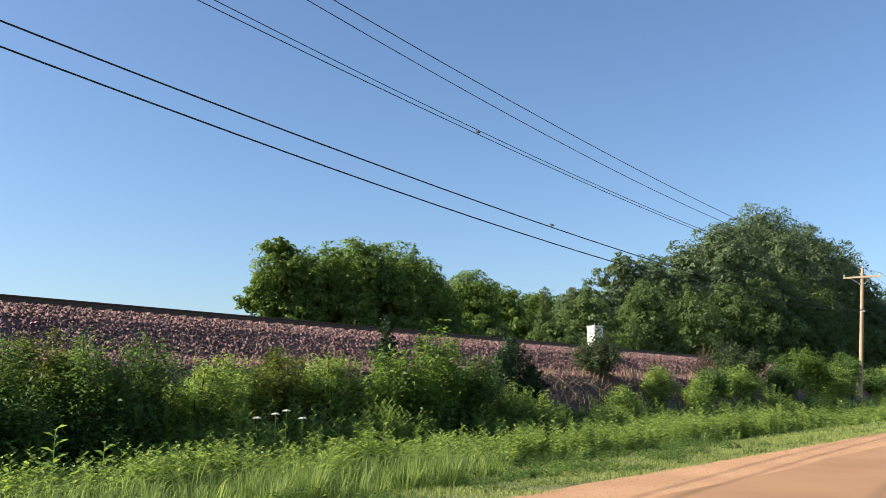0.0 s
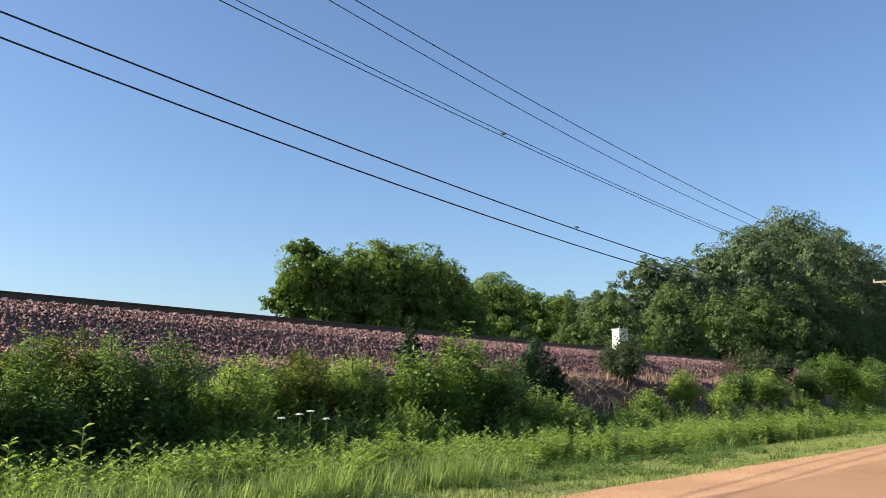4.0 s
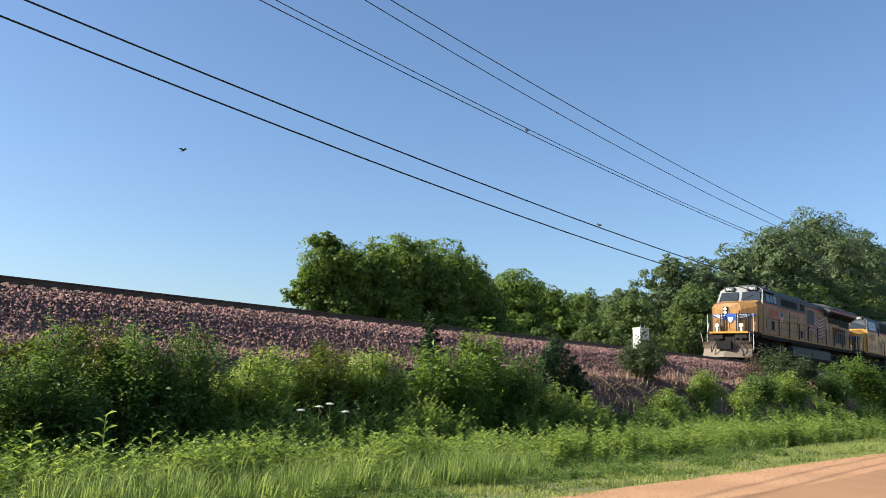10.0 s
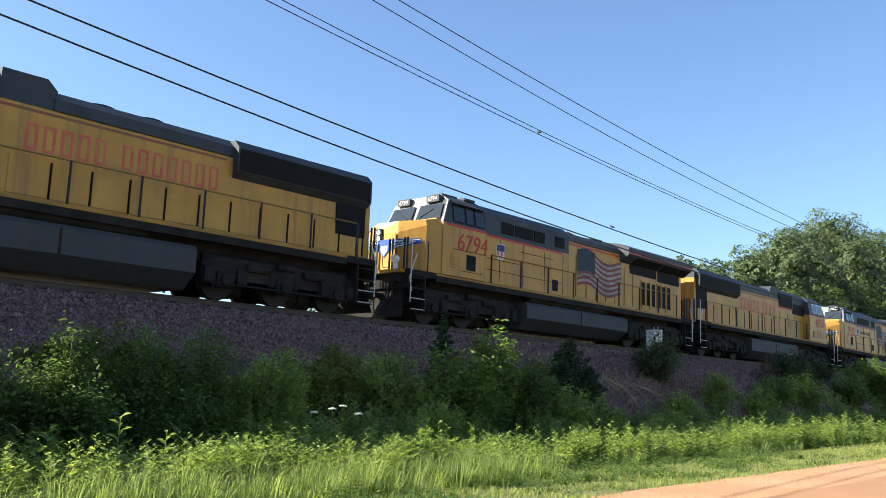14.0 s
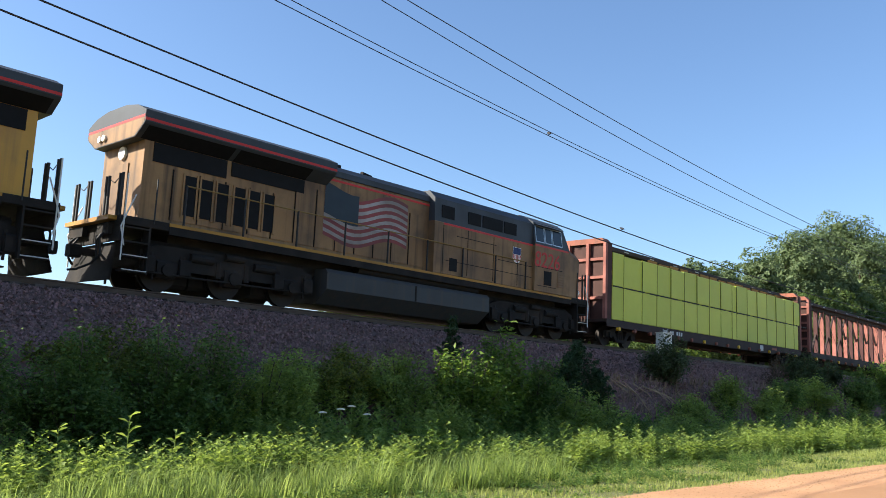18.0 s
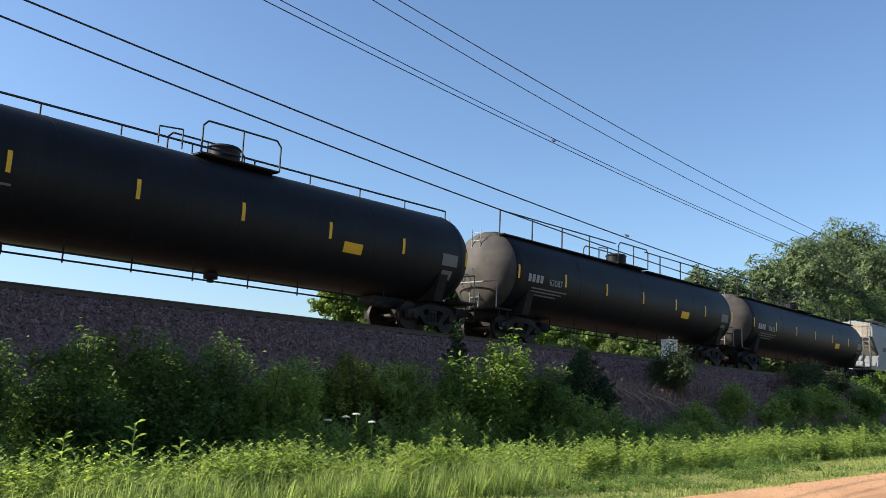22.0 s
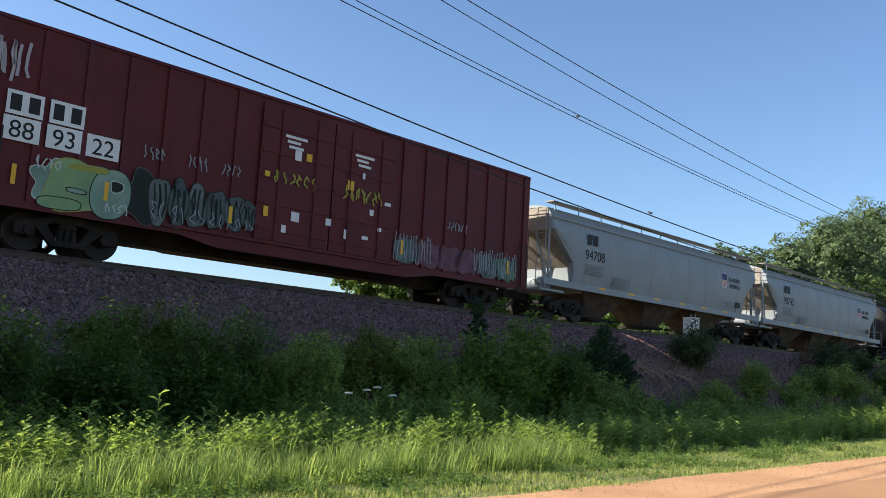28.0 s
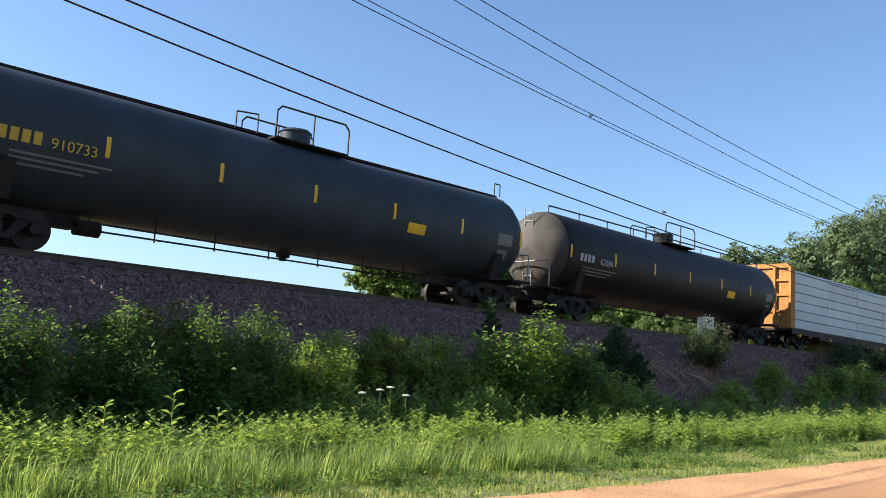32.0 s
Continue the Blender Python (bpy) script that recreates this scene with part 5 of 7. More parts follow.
def hopper(L, label, paint, number, curved, mark, slogan=False):
    """Covered grain hopper: long flat or bulging sides, sloped end sheets, discharge gates, roof walkway."""
    car = thing("covered_hopper", label, "hopper car", group="freight cars of the train")
    freight_ends(car, L, 2.35)
    E = L / 2 - 0.75
    T = 4.28 if curved else 4.40
    zb = 1.5 if curved else 1.30
    if curved:
        prof = [(1.38, zb), (1.47, 1.9), (1.53, 2.6), (1.50, 3.3), (1.38, 3.85), (1.12, T)]
    else:
        prof = [(1.46, 1.30), (1.46, 2.0), (1.46, 2.6), (1.46, 3.3), (1.46, 4.0), (1.30, T)]
    # the side sheet runs out to the end at the top and is cut back below by the slope
    def ring(x, zlow):
        pts = []
        for y, z in prof:
            pts.append((x, -y, max(z, zlow)))
        return pts + [(p[0], -p[1], p[2]) for p in reversed(pts)]
    rings = [ring(-E, 3.42), ring(-E + 1.28, 2.25), ring(-E + 1.36, zb), ring(E - 1.36, zb), ring(E - 1.28, 2.25), ring(E, 3.42)]
    body = part("body", Mesh().loft(rings), paint, car, smooth=30)
    roof = part("roof", Mesh().prism([(-1.14 if curved else -1.32, T), (1.14 if curved else 1.32, T), (0.6, T + 0.13), (-0.6, T + 0.13)], -E, E), paint, body)
    for s in (-1, 1):
        part("side_sill", Mesh().box(-E - 0.55, E + 0.55, *sorted((s * 1.36, s * 1.48)), zb - 0.26, zb), paint, car)
        if curved:
            part("eave_angle", Mesh().box(-E, E, *sorted((s * 1.36, s * 1.43)), 3.86, 3.93), paint, body)
        for k in range(11):
            x = -E + 0.4 + k * (2 * E - 0.8) / 10
            part("weld_seam", Mesh().loft([[(x + d, s * (y + 0.004), z) for d in (-0.012, 0.012)] + [(x + 0.012, s * (y - 0.01), z), (x - 0.012, s * (y - 0.01), z)] for y, z in prof if z > (1.2 if 1 <= k <= 9 else 3.3)]), paint, body)
        part("walkway", Mesh().box(-E - 0.05, E + 0.05, *sorted((s * 1.0, s * 1.42)), T + 0.20, T + 0.24), material("walkway_grating", (0.24, 0.22, 0.20), 0.6, 0.4, amount=0.6), roof)
        for k in range(12):
            x = -E + 0.1 + k * (2 * E - 0.2) / 11
            part("walkway_bracket", Mesh().rod([(x, s * 1.38, T - 0.15), (x, s * 1.38, T + 0.20)], 0.022, 5), paint, roof)
        for k, x in enumerate((-5.4, -3.2, -1.1, 1.1, 3.2, 5.4)):
            part("reflector", Mesh().box(x - 0.25 if mark else x - 0.05, x + 0.25 if mark else x + 0.05, *sorted((s * 1.481, s * 1.485)), zb - 0.1 if mark else zb - 0.25, zb - 0.02), REFLECT, car)
        yb = s * ((1.535 if curved else 1.462))
        one = len(number) == 1
        writing(number, 0.56 if mark else 0.36 if one else 0.42, BLACK, car, -E + (2.7 if mark else 3.45 if one else 2.75), yb, 2.46 if one else 2.5, s)
        for k in range(2 if mark else 4):
            bars(car, -E + (2.15 if mark else 2.3) + k * (0.42 if mark else 0.22 if one else 0.27), -E + (2.45 if mark else 2.45 if one else 2.5) + k * (0.42 if mark else 0.22 if one else 0.27), yb, 2.48 if one else 3.1, 0.42 if mark else 0.3, BLACK)
        if one:
            strokes(car, -E + 5.8, yb, 2.0, 1.9, 0.75, plain("pencil_grey", (0.2, 0.21, 0.22), 0.8), 33, 9, 0.02)
        bars(car, -E + 2.0, -E + 3.3, yb, 2.25, 0.06, plain("grey_print", (0.2, 0.22, 0.23), 0.6), 4)
        bars(car, -E + 4.0, -E + 5.3, yb, 1.95, 0.05, plain("grey_print", (0.2, 0.22, 0.23), 0.6), 5)
        bars(car, E - 3.4, E - 2.6, yb, 1.9, 0.05, plain("grey_print", (0.2, 0.22, 0.23), 0.6), 3)
        part("data_panel", Mesh().box(E - 2.3, E - 1.85, *sorted((yb, yb + s * 0.004)), 1.75, 2.02), BLACK, car)
        if mark:
            shield(car, E - 3.6, yb, 2.95, 0.62, s)
            if slogan:
                writing("BUILDING", 0.28, PRINT_DARK, car, E - 2.45, yb, 3.0, s, 0, "slogan")
                writing("AMERICA", 0.28, PRINT_DARK, car, E - 2.45, yb, 2.68, s, 0, "slogan")
        # end: sloped sheet, posts, ladder, platform
        x = s * E
        paint_end = HOP_END
        part("slope_sheet", Mesh().add([(x, -1.3, 3.42), (x, 1.3, 3.42), (x - s * 2.2, 1.3, 1.15), (x - s * 2.2, -1.3, 1.15), (x - s * 0.03, -1.3, 3.42), (x - s * 0.03, 1.3, 3.42), (x - s * 2.23, 1.3, 1.15), (x - s * 2.23, -1.3, 1.15)], [(0, 1, 2, 3), (4, 7, 6, 5), (0, 4, 5, 1), (3, 2, 6, 7), (0, 3, 7, 4), (1, 5, 6, 2)]), paint_end, car)
        part("end_sheet", Mesh().box(*sorted((x, x + s * 0.03)), -1.15 if curved else -1.32, 1.15 if curved else 1.32, 3.4, T), paint_end, car)
        part("platform", Mesh().box(*sorted((x + s * 0.6, x - s * 0.9)), -1.36, 1.36, 1.02, 1.10), paint, car)
        for q in (-1, 1):
            part("end_post", Mesh().rod([(x + s * 0.02, q * 1.25, 1.1), (x + s * 0.02, q * 1.25, 3.5)], 0.045, 8), paint, car)
            part("brace", Mesh().slab([(x - s * 0.12, 3.3), (x + s * 0.0, 3.3), (x - s * 0.85, 1.1), (x - s * 1.05, 1.1)], *sorted((q * 0.55, q * 0.6))), paint, car)
        for q in (-1, 1):
            if not curved:
                part("side_gusset", Mesh().slab([(x - s * 1.36, 2.2), (x - s * 1.36, 1.3), (x - s * 0.95, 1.3)], *sorted((q * 1.40, q * 1.45))), paint, car)
            part("corner_post", Mesh().rod([(x - s * 0.04, q * 1.33, 1.1), (x - s * 0.04, q * 1.33, 2.3)], 0.03, 6), paint, car)
        ladder(car, x + s * 0.3, -1.3, 1.1, T - 0.05, "y", paint, 11)
        part("air_tank", Mesh().cyl((x - s * 0.6, -0.6, 1.45), (x - s * 0.6, 0.6, 1.45), 0.22, 12), paint, car, smooth=True)
        part("end_rail", Mesh().rod([(x + s * 0.3, -1.1, T - 0.05), (x + s * 0.3, 1.1, T - 0.05)], 0.02, 5), paint, car)
    hand_brake(car, -E - 0.5, -1, 2.1)
    for k in range(3):
        x = (-1 + k) * (2 * E - 3.2) / 3.1
        part("discharge_hopper", Mesh().loft([[(x - 1.85, -1.33, zb), (x + 1.85, -1.33, zb), (x + 1.85, 1.33, zb), (x - 1.85, 1.33, zb)], [(x - 0.6, -0.45, 0.30), (x + 0.6, -0.45, 0.30), (x + 0.6, 0.45, 0.30), (x - 0.6, 0.45, 0.30)]]), material("rusty_hopper", (0.12, 0.085, 0.06), 0.85, dark=(0.045, 0.035, 0.028), scale=2, amount=0.9), car)
        part("gate", Mesh().box(x - 0.7, x + 0.7, -0.75, 0.75, 0.2, 0.30).box(x + 0.7, x + 1.2, -1.0, -0.8, 0.2, 0.26), UNDER, car)
    part("hatch_cover", Mesh().box(-E + 0.4, E - 0.4, -0.3, 0.3, T + 0.12, T + 0.24, 0.05), paint, roof)
    return car, L


def tank_car(L, label, paint, number, num_mat, railings, heads, tall=0.0, tags=True, tagged_wall=False):
    """Cylindrical tank on bogies with manway, ladders, top platform and rails."""
    car = thing("tank_car", label, "tank car", group="freight cars of the train")
    freight_ends(car, L, 2.45)
    R, Z = 1.60, 2.62
    E = L / 2 - 0.75
    n = 36
    prof = [(-E, 0.02), (-E + 0.06, 0.35), (-E + 0.2, 0.66), (-E + 0.42, 0.87), (-E + 0.7, 0.97), (-E + 0.95, 1.0)]
    prof = prof + [(-x, r) for x, r in reversed(prof)]
    sag = 0.10

    def ring(x, r):
        return [(x, R * r * math.cos(a), Z + R * r * math.sin(a) - sag * (1 - abs(x) / E) * 0.7) for a in np.linspace(0, 2 * math.pi, n + 1)[:-1]]
    mid = [(x, 1.0) for x in np.linspace(-E + 0.95, E - 0.95, 9)[1:-1]]
    shell = part("tank_shell", Mesh().loft([ring(x, r) for x, r in prof[:6] + mid + prof[6:]]), paint, car, smooth=50)
    for x in (-E + 0.95, -E * 0.5, 0.0, E * 0.5, E - 0.95):
        part("weld_seam", Mesh().loft([[(x + d, (R + q) * math.cos(a), Z + (R + q) * math.sin(a) - sag * (1 - abs(x) / E) * 0.7) for d, q in ((-0.02, 0), (-0.012, 0.006), (0.012, 0.006), (0.02, 0))] for a in np.linspace(0, 2 * math.pi, n + 1)], cap=False), paint, shell)
    for s in (-1, 1):
        x = s * E
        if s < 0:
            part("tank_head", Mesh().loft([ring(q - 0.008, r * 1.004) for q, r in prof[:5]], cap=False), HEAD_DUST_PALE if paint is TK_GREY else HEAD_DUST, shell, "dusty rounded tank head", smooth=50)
        # stub sill, saddle, end platform, end rail and ladders
        part("stub_sill", Mesh().box(*sorted((s * (L / 2 - 0.6), s * (L / 2 - 4.6))), -0.32, 0.32, 0.72, 1.05), UNDER, car)
        part("saddle", Mesh().prism([(-1.25, 1.0), (1.25, 1.0), (1.5, 1.9), (1.2, 1.6), (0.6, 1.2), (-0.6, 1.2), (-1.2, 1.6), (-1.5, 1.9)], s * (L / 2 - 2.45) - 0.2, s * (L / 2 - 2.45) + 0.2), UNDER, car)
        part("end_platform", Mesh().box(*sorted((s * (L / 2 - 0.5), s * (L / 2 - 1.5))), -1.35, 1.35, 1.05, 1.12), UNDER, car)
        part("end_railing", Mesh().rod([(s * (L / 2 - 0.62), -1.3, 1.12), (s * (L / 2 - 0.62), -1.3, 2.1), (s * (L / 2 - 0.62), 1.3, 2.1), (s * (L / 2 - 0.62), 1.3, 1.12)], 0.025, 6), heads, car)
        ladder(car, s * (L / 2 - 0.9), -0.2, 1.1, 4.2, "y", heads, 10)
        part("side_sill_step", Mesh().rod([(s * (L / 2 - 0.7), -1.4, 1.05), (s * (L / 2 - 0.7), -1.4, 0.45), (s * (L / 2 - 1.15), -1.4, 0.45), (s * (L / 2 - 1.15), -1.4, 1.05)], 0.022, 5), UNDER, car)
    hand_brake(car, -L / 2 + 0.7, -1, 2.3)
    part("manway", Mesh().cyl((0.3, 0, Z + R - 0.15), (0.3, 0, Z + R + 0.38), 0.46, 20).cyl((0.3, 0, Z + R + 0.38), (0.3, 0, Z + R + 0.46), 0.50, 20, 0.42), paint, car, smooth=True)
    part("top_platform", Mesh().box(-1.0, 1.6, -0.95, -0.5, Z + R - 0.16, Z + R - 0.11).box(-1.0, 1.6, 0.5, 0.95, Z + R - 0.16, Z + R - 0.11), UNDER, car)
    if tagged_wall:
        for y in (-0.8, 0.8):
            part("platform_rail", Mesh().rod([(-4.4, y, Z + R - 0.2), (-4.4, y, Z + R + 0.5), (-4.25, y, Z + R + 0.62), (-0.35, y, Z + R + 0.62), (-0.2, y, Z + R + 0.5), (-0.2, y, Z + R - 0.2)], 0.028, 6).rod([(-4.4, y, Z + R + 0.14), (-0.2, y, Z + R + 0.14)], 0.022, 6).rod([(-3.0, y, Z + R - 0.2), (-3.0, y, Z + R + 0.62)], 0.024, 6).rod([(-1.6, y, Z + R - 0.2), (-1.6, y, Z + R + 0.62)], 0.024, 6), RAILING, car)
            part("platform_rail", Mesh().rod([(-6.1, y, Z + R - 0.2), (-6.1, y, Z + R + 0.25), (-5.4, y, Z + R + 0.66), (-5.2, y, Z + R + 0.66), (-5.1, y, Z + R + 0.5), (-5.1, y, Z + R - 0.2)], 0.026, 6), RAILING, car)
            part("platform_rail", Mesh().rod([(0.95, y, Z + R - 0.2), (0.95, y, Z + R + 0.5), (1.5, y, Z + R + 0.5), (1.5, y, Z + R - 0.2)], 0.026, 6), RAILING, car)
        part("catwalk", Mesh().box(-6.1, 1.6, -0.9, -0.5, Z + R - 0.22, Z + R - 0.17), UNDER, car)
    for y in () if tagged_wall else (-0.93, 0.93):
        part("platform_rail", Mesh().rod([(-1.0, y, Z + R - 0.12), (-1.0, y, Z + R + 0.62), (-0.85, y, Z + R + 0.78), (1.45, y, Z + R + 0.78), (1.6, y, Z + R + 0.62), (1.6, y, Z + R - 0.12)], 0.028, 6).rod([(0.3, y, Z + R - 0.1), (0.3, y, Z + R + 0.78)], 0.026, 6), RAILING, car)
    part("grab_hoop", Mesh().rod([(-2.1, -0.6, Z + R - 0.1), (-2.1, -0.6, Z + R + 0.38), (-1.4, -0.6, Z + R + 0.45), (-1.4, -0.6, Z + R - 0.1)], 0.022, 6), RAILING, car)
    if railings == "full":
        k = 9
        for i in range(k + 1):
            x = -E + 0.6 + i * (2 * E - 1.2) / k
            if not -1.3 < x < 1.9:
                part("rail_post", Mesh().rod([(x, -0.75, Z + R - 0.28), (x, -0.75, Z + R + 0.72)], 0.032, 6), RAILING, car)
        for a, b in ((-E + 0.6, -1.0), (1.6, E - 0.6)):
            part("top_rail", Mesh().rod([(a, -0.75, Z + R + 0.72), (b, -0.75, Z + R + 0.72)], 0.026, 6), RAILING, car)
            part("catwalk", Mesh().box(a, b, -0.95, -0.55, Z + R - 0.24, Z + R - 0.19), UNDER, car)
    elif railings == "low":
        part("top_rail", Mesh().rod([(-E + 0.7, -0.5, Z + R + 0.16), (E - 0.7, -0.5, Z + R + 0.16)], 0.03, 6), RAILING, car)
        for i in range(10):
            x = -E + 0.7 + i * (2 * E - 1.4) / 9
            part("rail_post", Mesh().rod([(x, -0.5, Z + R - 0.12), (x, -0.5, Z + R + 0.16)], 0.024, 6), RAILING, car)
    else:
        part("catwalk", Mesh().box(-E + 0.7, E - 0.7, -0.35, 0.35, Z + R - 0.05, Z + R + 0.03), UNDER, car)
        for x in (-E + 0.9, E - 0.9):
            part("grab_hoop", Mesh().rod([(x, -0.4, Z + R), (x, -0.4, Z + R + 0.45), (x + 0.3, -0.4, Z + R + 0.45), (x + 0.3, -0.4, Z + R)], 0.022, 6), RAILING, car)
    # piping and brake gear under the belly
    for z, y in ((0.82, -0.9), (0.66, -0.75)):
        part("brake_pipe", Mesh().rod([(-L / 2 + 4.2, y, z), (L / 2 - 4.2, y, z)], 0.025, 6), UNDER, car)
    for i in range(8):
        x = -L / 2 + 4.6 + i * (L - 9.2) / 7
        part("pipe_hanger", Mesh().rod([(x, -0.85, 0.58), (x, -0.85, 1.15)], 0.022, 5), UNDER, car)
    part("brake_cylinder", Mesh().cyl((-L / 2 + 4.5, -0.3, 0.75), (-L / 2 + 5.1, -0.3, 0.75), 0.2, 12), UNDER, car, smooth=True)
    part("bottom_outlet", Mesh().cyl((0.2, 0, 0.82), (0.2, 0, 1.1), 0.2, 14).cyl((0.2, 0, 0.72), (0.2, 0, 0.82), 0.1, 12), UNDER, car, smooth=True)
    # markings
    def on(x, z, w, h, mat, name, d=0.01):
        dz = z - Z + sag * 0.7 * (1 - abs(x + w / 2) / E)
        v = []
        for i in range(5):
            y = -math.sqrt(max(0.01, R * R - (dz + h * i / 4) ** 2)) - d
            v += [(x, y, z + h * i / 4), (x + w, y, z + h * i / 4)]
        part(name, Mesh().add(v, [(2 * i, 2 * i + 1, 2 * i + 3, 2 * i + 2) for i in range(4)]), mat, car)
    for i in range(7):
        x = -E + 0.75 + i * (2 * E - 1.5) / 6
        on(x, 2.3, 0.11, 0.5, REFLECT, "reflector")
    x = -E + 3.2
    writing(number, 0.36, num_mat, car, x - 0.04 - 0.1 * (len(number) - 5), -R - 0.008, Z - 0.38, -1)
    for k in range(4):
        on(x - 1.8 + k * 0.25, 2.26, 0.18, 0.29, num_mat, "lettering")
    for k in range(3):
        on(x - 1.5, 2.02 - k * 0.12, 2.3 - 0.3 * k, 0.05, plain("dim_print", (0.16, 0.16, 0.15), 0.6), "lettering")
    on(3.7, 2.0, 0.75, 0.32, REFLECT if tags else WHITE, "placard")
    on(E - 1.9, 2.2, 0.75, 0.4, plain("dim_print", (0.16, 0.16, 0.15), 0.6), "data_panel")
    on(E - 1.8, 1.75, 0.5, 0.3, plain("dim_print", (0.16, 0.16, 0.15), 0.6), "data_panel")
    if tagged_wall:
        G5 = plain("spray_pale", (0.42, 0.48, 0.50), 0.7)
        strokes(car, -1.6, -R - 0.012, 2.2, 2.6, 0.5, G5, 11, 11, 0.05)
        strokes(car, 2.6, -R - 0.012, 1.95, 2.4, 0.5, G5, 12, 8, 0.045)
        strokes(car, 5.1, -R - 0.012, 1.8, 0.8, 0.35, G5, 13, 4, 0.03)
    return car, L


def tank_paint(name, base, dark, rough):
    return material(name, base, rough, dark=dark, scale=0.8, fine=16, amount=0.8, streak=0.3, dirt=(0.024, 0.024, 0.025), dirt_amount=0.2, spec=0.14)


TK_BLACK = tank_paint("black_tank_paint", (0.010, 0.0105, 0.012), (0.006, 0.0063, 0.0075), 0.5)
TK_DUST = tank_paint("dusty_black_tank_paint", (0.013, 0.013, 0.0145), (0.008, 0.008, 0.009), 0.5)
TK_GREY = tank_paint("slate_grey_tank_paint", (0.042, 0.054, 0.066), (0.026, 0.033, 0.04), 0.5)
TK_BROWN = tank_paint("brownish_black_tank_paint", (0.02, 0.017, 0.017), (0.013, 0.011, 0.011), 0.5)
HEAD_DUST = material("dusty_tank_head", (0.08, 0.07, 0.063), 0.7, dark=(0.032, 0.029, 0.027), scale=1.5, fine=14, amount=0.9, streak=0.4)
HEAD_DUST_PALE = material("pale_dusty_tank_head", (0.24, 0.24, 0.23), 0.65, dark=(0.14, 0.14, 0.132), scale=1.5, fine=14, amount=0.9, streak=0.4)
HEAD_GREY = plain("ladder_grey", (0.3, 0.29, 0.28), 0.6)
HOP_END = material("dusty_hopper_end", (0.34, 0.30, 0.245), 0.75, dark=(0.2, 0.165, 0.13), scale=1.2, fine=14, amount=0.9, streak=0.4, dirt=(0.1, 0.07, 0.05), dirt_amount=0.35)
HOP_GREY = material("hopper_grey_paint", (0.275, 0.306, 0.32), 0.5, dark=(0.21, 0.233, 0.242), scale=0.7, fine=18, amount=0.6, streak=0.35, dirt=(0.22, 0.18, 0.14), dirt_amount=0.2)
HOP_PALE = material("pale_hopper_paint", (0.21, 0.226, 0.234), 0.55, dark=(0.165, 0.177, 0.182), scale=0.7, fine=18, amount=0.5, streak=0.25, dirt=(0.24, 0.21, 0.18), dirt_amount=0.15)

# the train, head first: front coupler's place twenty seconds into the clip, whether it runs backwards, and the car
CONSIST = (
    (-137.55, False, lambda: ge_loco("7849", "grimy yellow and grey diesel locomotive with a snow plough", plow=True, hood_label=False, paint=YELLOW_DIRTY)),
    (-116.05, False, lambda: emd_loco("4470", "bright yellow diesel locomotive with grey roof, cab leading")),
    (-93.85, False, lambda: ge_loco("6794", "faded yellow diesel locomotive with a painted flag", hood_label=False)),
    (-72.35, True, lambda: emd_loco("4050", "yellow diesel locomotive running hood first")),
    (-51.05, False, lambda: ge_loco("7182", "clean yellow diesel locomotive with a faded flag")),
    (-28.85, True, lambda: ge_loco("8226", "dusty yellow diesel locomotive running backwards", hood_label=False, paint=YELLOW_GRIMY, trim=TRIM)),
    (-6.87, False, lambda: centerbeam(23.8, "red centre-beam car loaded with lumber in green wrap", RUST, "green")),
    (17.10, False, lambda: centerbeam(23.95, "empty red centre-beam car with bare trussed beam", RUST)),
    (41.00, False, lambda: tank_car(21.4, "black tank car with rails along its top", TK_DUST, "62084", plain("dim_white", (0.34, 0.34, 0.34), 0.6), "low", HEAD_GREY)),
    (62.40, False, lambda: tank_car(21.2, "black tank car with a full top railing", TK_BLACK, "62087", plain("dim_print_pale", (0.3, 0.3, 0.3), 0.6), "full", HEAD_GREY)),
    (83.40, False, lambda: tank_car(21.3, "black tank car with a full top railing and white number", TK_BLACK, "70622", plain("dim_white", (0.34, 0.34, 0.34), 0.6), "full", HEAD_GREY)),
    (105.10, False, lambda: hopper(19.9, "pale grey flat-sided covered hopper car", HOP_PALE, "2", False, False)),
    (125.09, False, lambda: hopper(17.1, "light grey covered hopper car with ribbed sides", HOP_GREY, "54173", False, False)),
    (142.25, False, lambda: hopper(19.4, "light grey round-sided covered hopper car with emblem", HOP_GREY, "", True, True, True)),
    (161.65, False, lambda: boxcar(20, "dark red double-door boxcar covered with graffiti")),
    (181.90, False, lambda: hopper(19, "light grey round-sided covered hopper car with emblem", HOP_GREY, "94708", True, True, True)),
    (200.90, False, lambda: hopper(18.9, "light grey round-sided covered hopper car with slogan", HOP_GREY, "98742", True, True, True)),
    (219.80, False, lambda: tank_car(20.5, "black tank car with sprayed tags", TK_BLACK, "307666", plain("dim_white", (0.34, 0.34, 0.34), 0.6), "none", HEAD_GREY, tagged_wall=True)),
    (240.30, False, lambda: tank_car(21.1, "slate grey tank car with yellow lettering", TK_GREY, "910733", plain("ochre_print", (0.5, 0.32, 0.05), 0.6), "none", HEAD_GREY)),
    (261.40, False, lambda: tank_car(20.9, "brownish black tank car with weathered head", TK_BROWN, "62084", plain("dim_white", (0.34, 0.34, 0.34), 0.6), "low", HEAD_GREY)),
    (282.40, False, lambda: centerbeam(24.8, "orange centre-beam car loaded with lumber in white wrap", OCHRE, "white")),
)
for front, backwards, make in CONSIST:
    c, length = make()
    CARS.append((c, front, length, backwards))


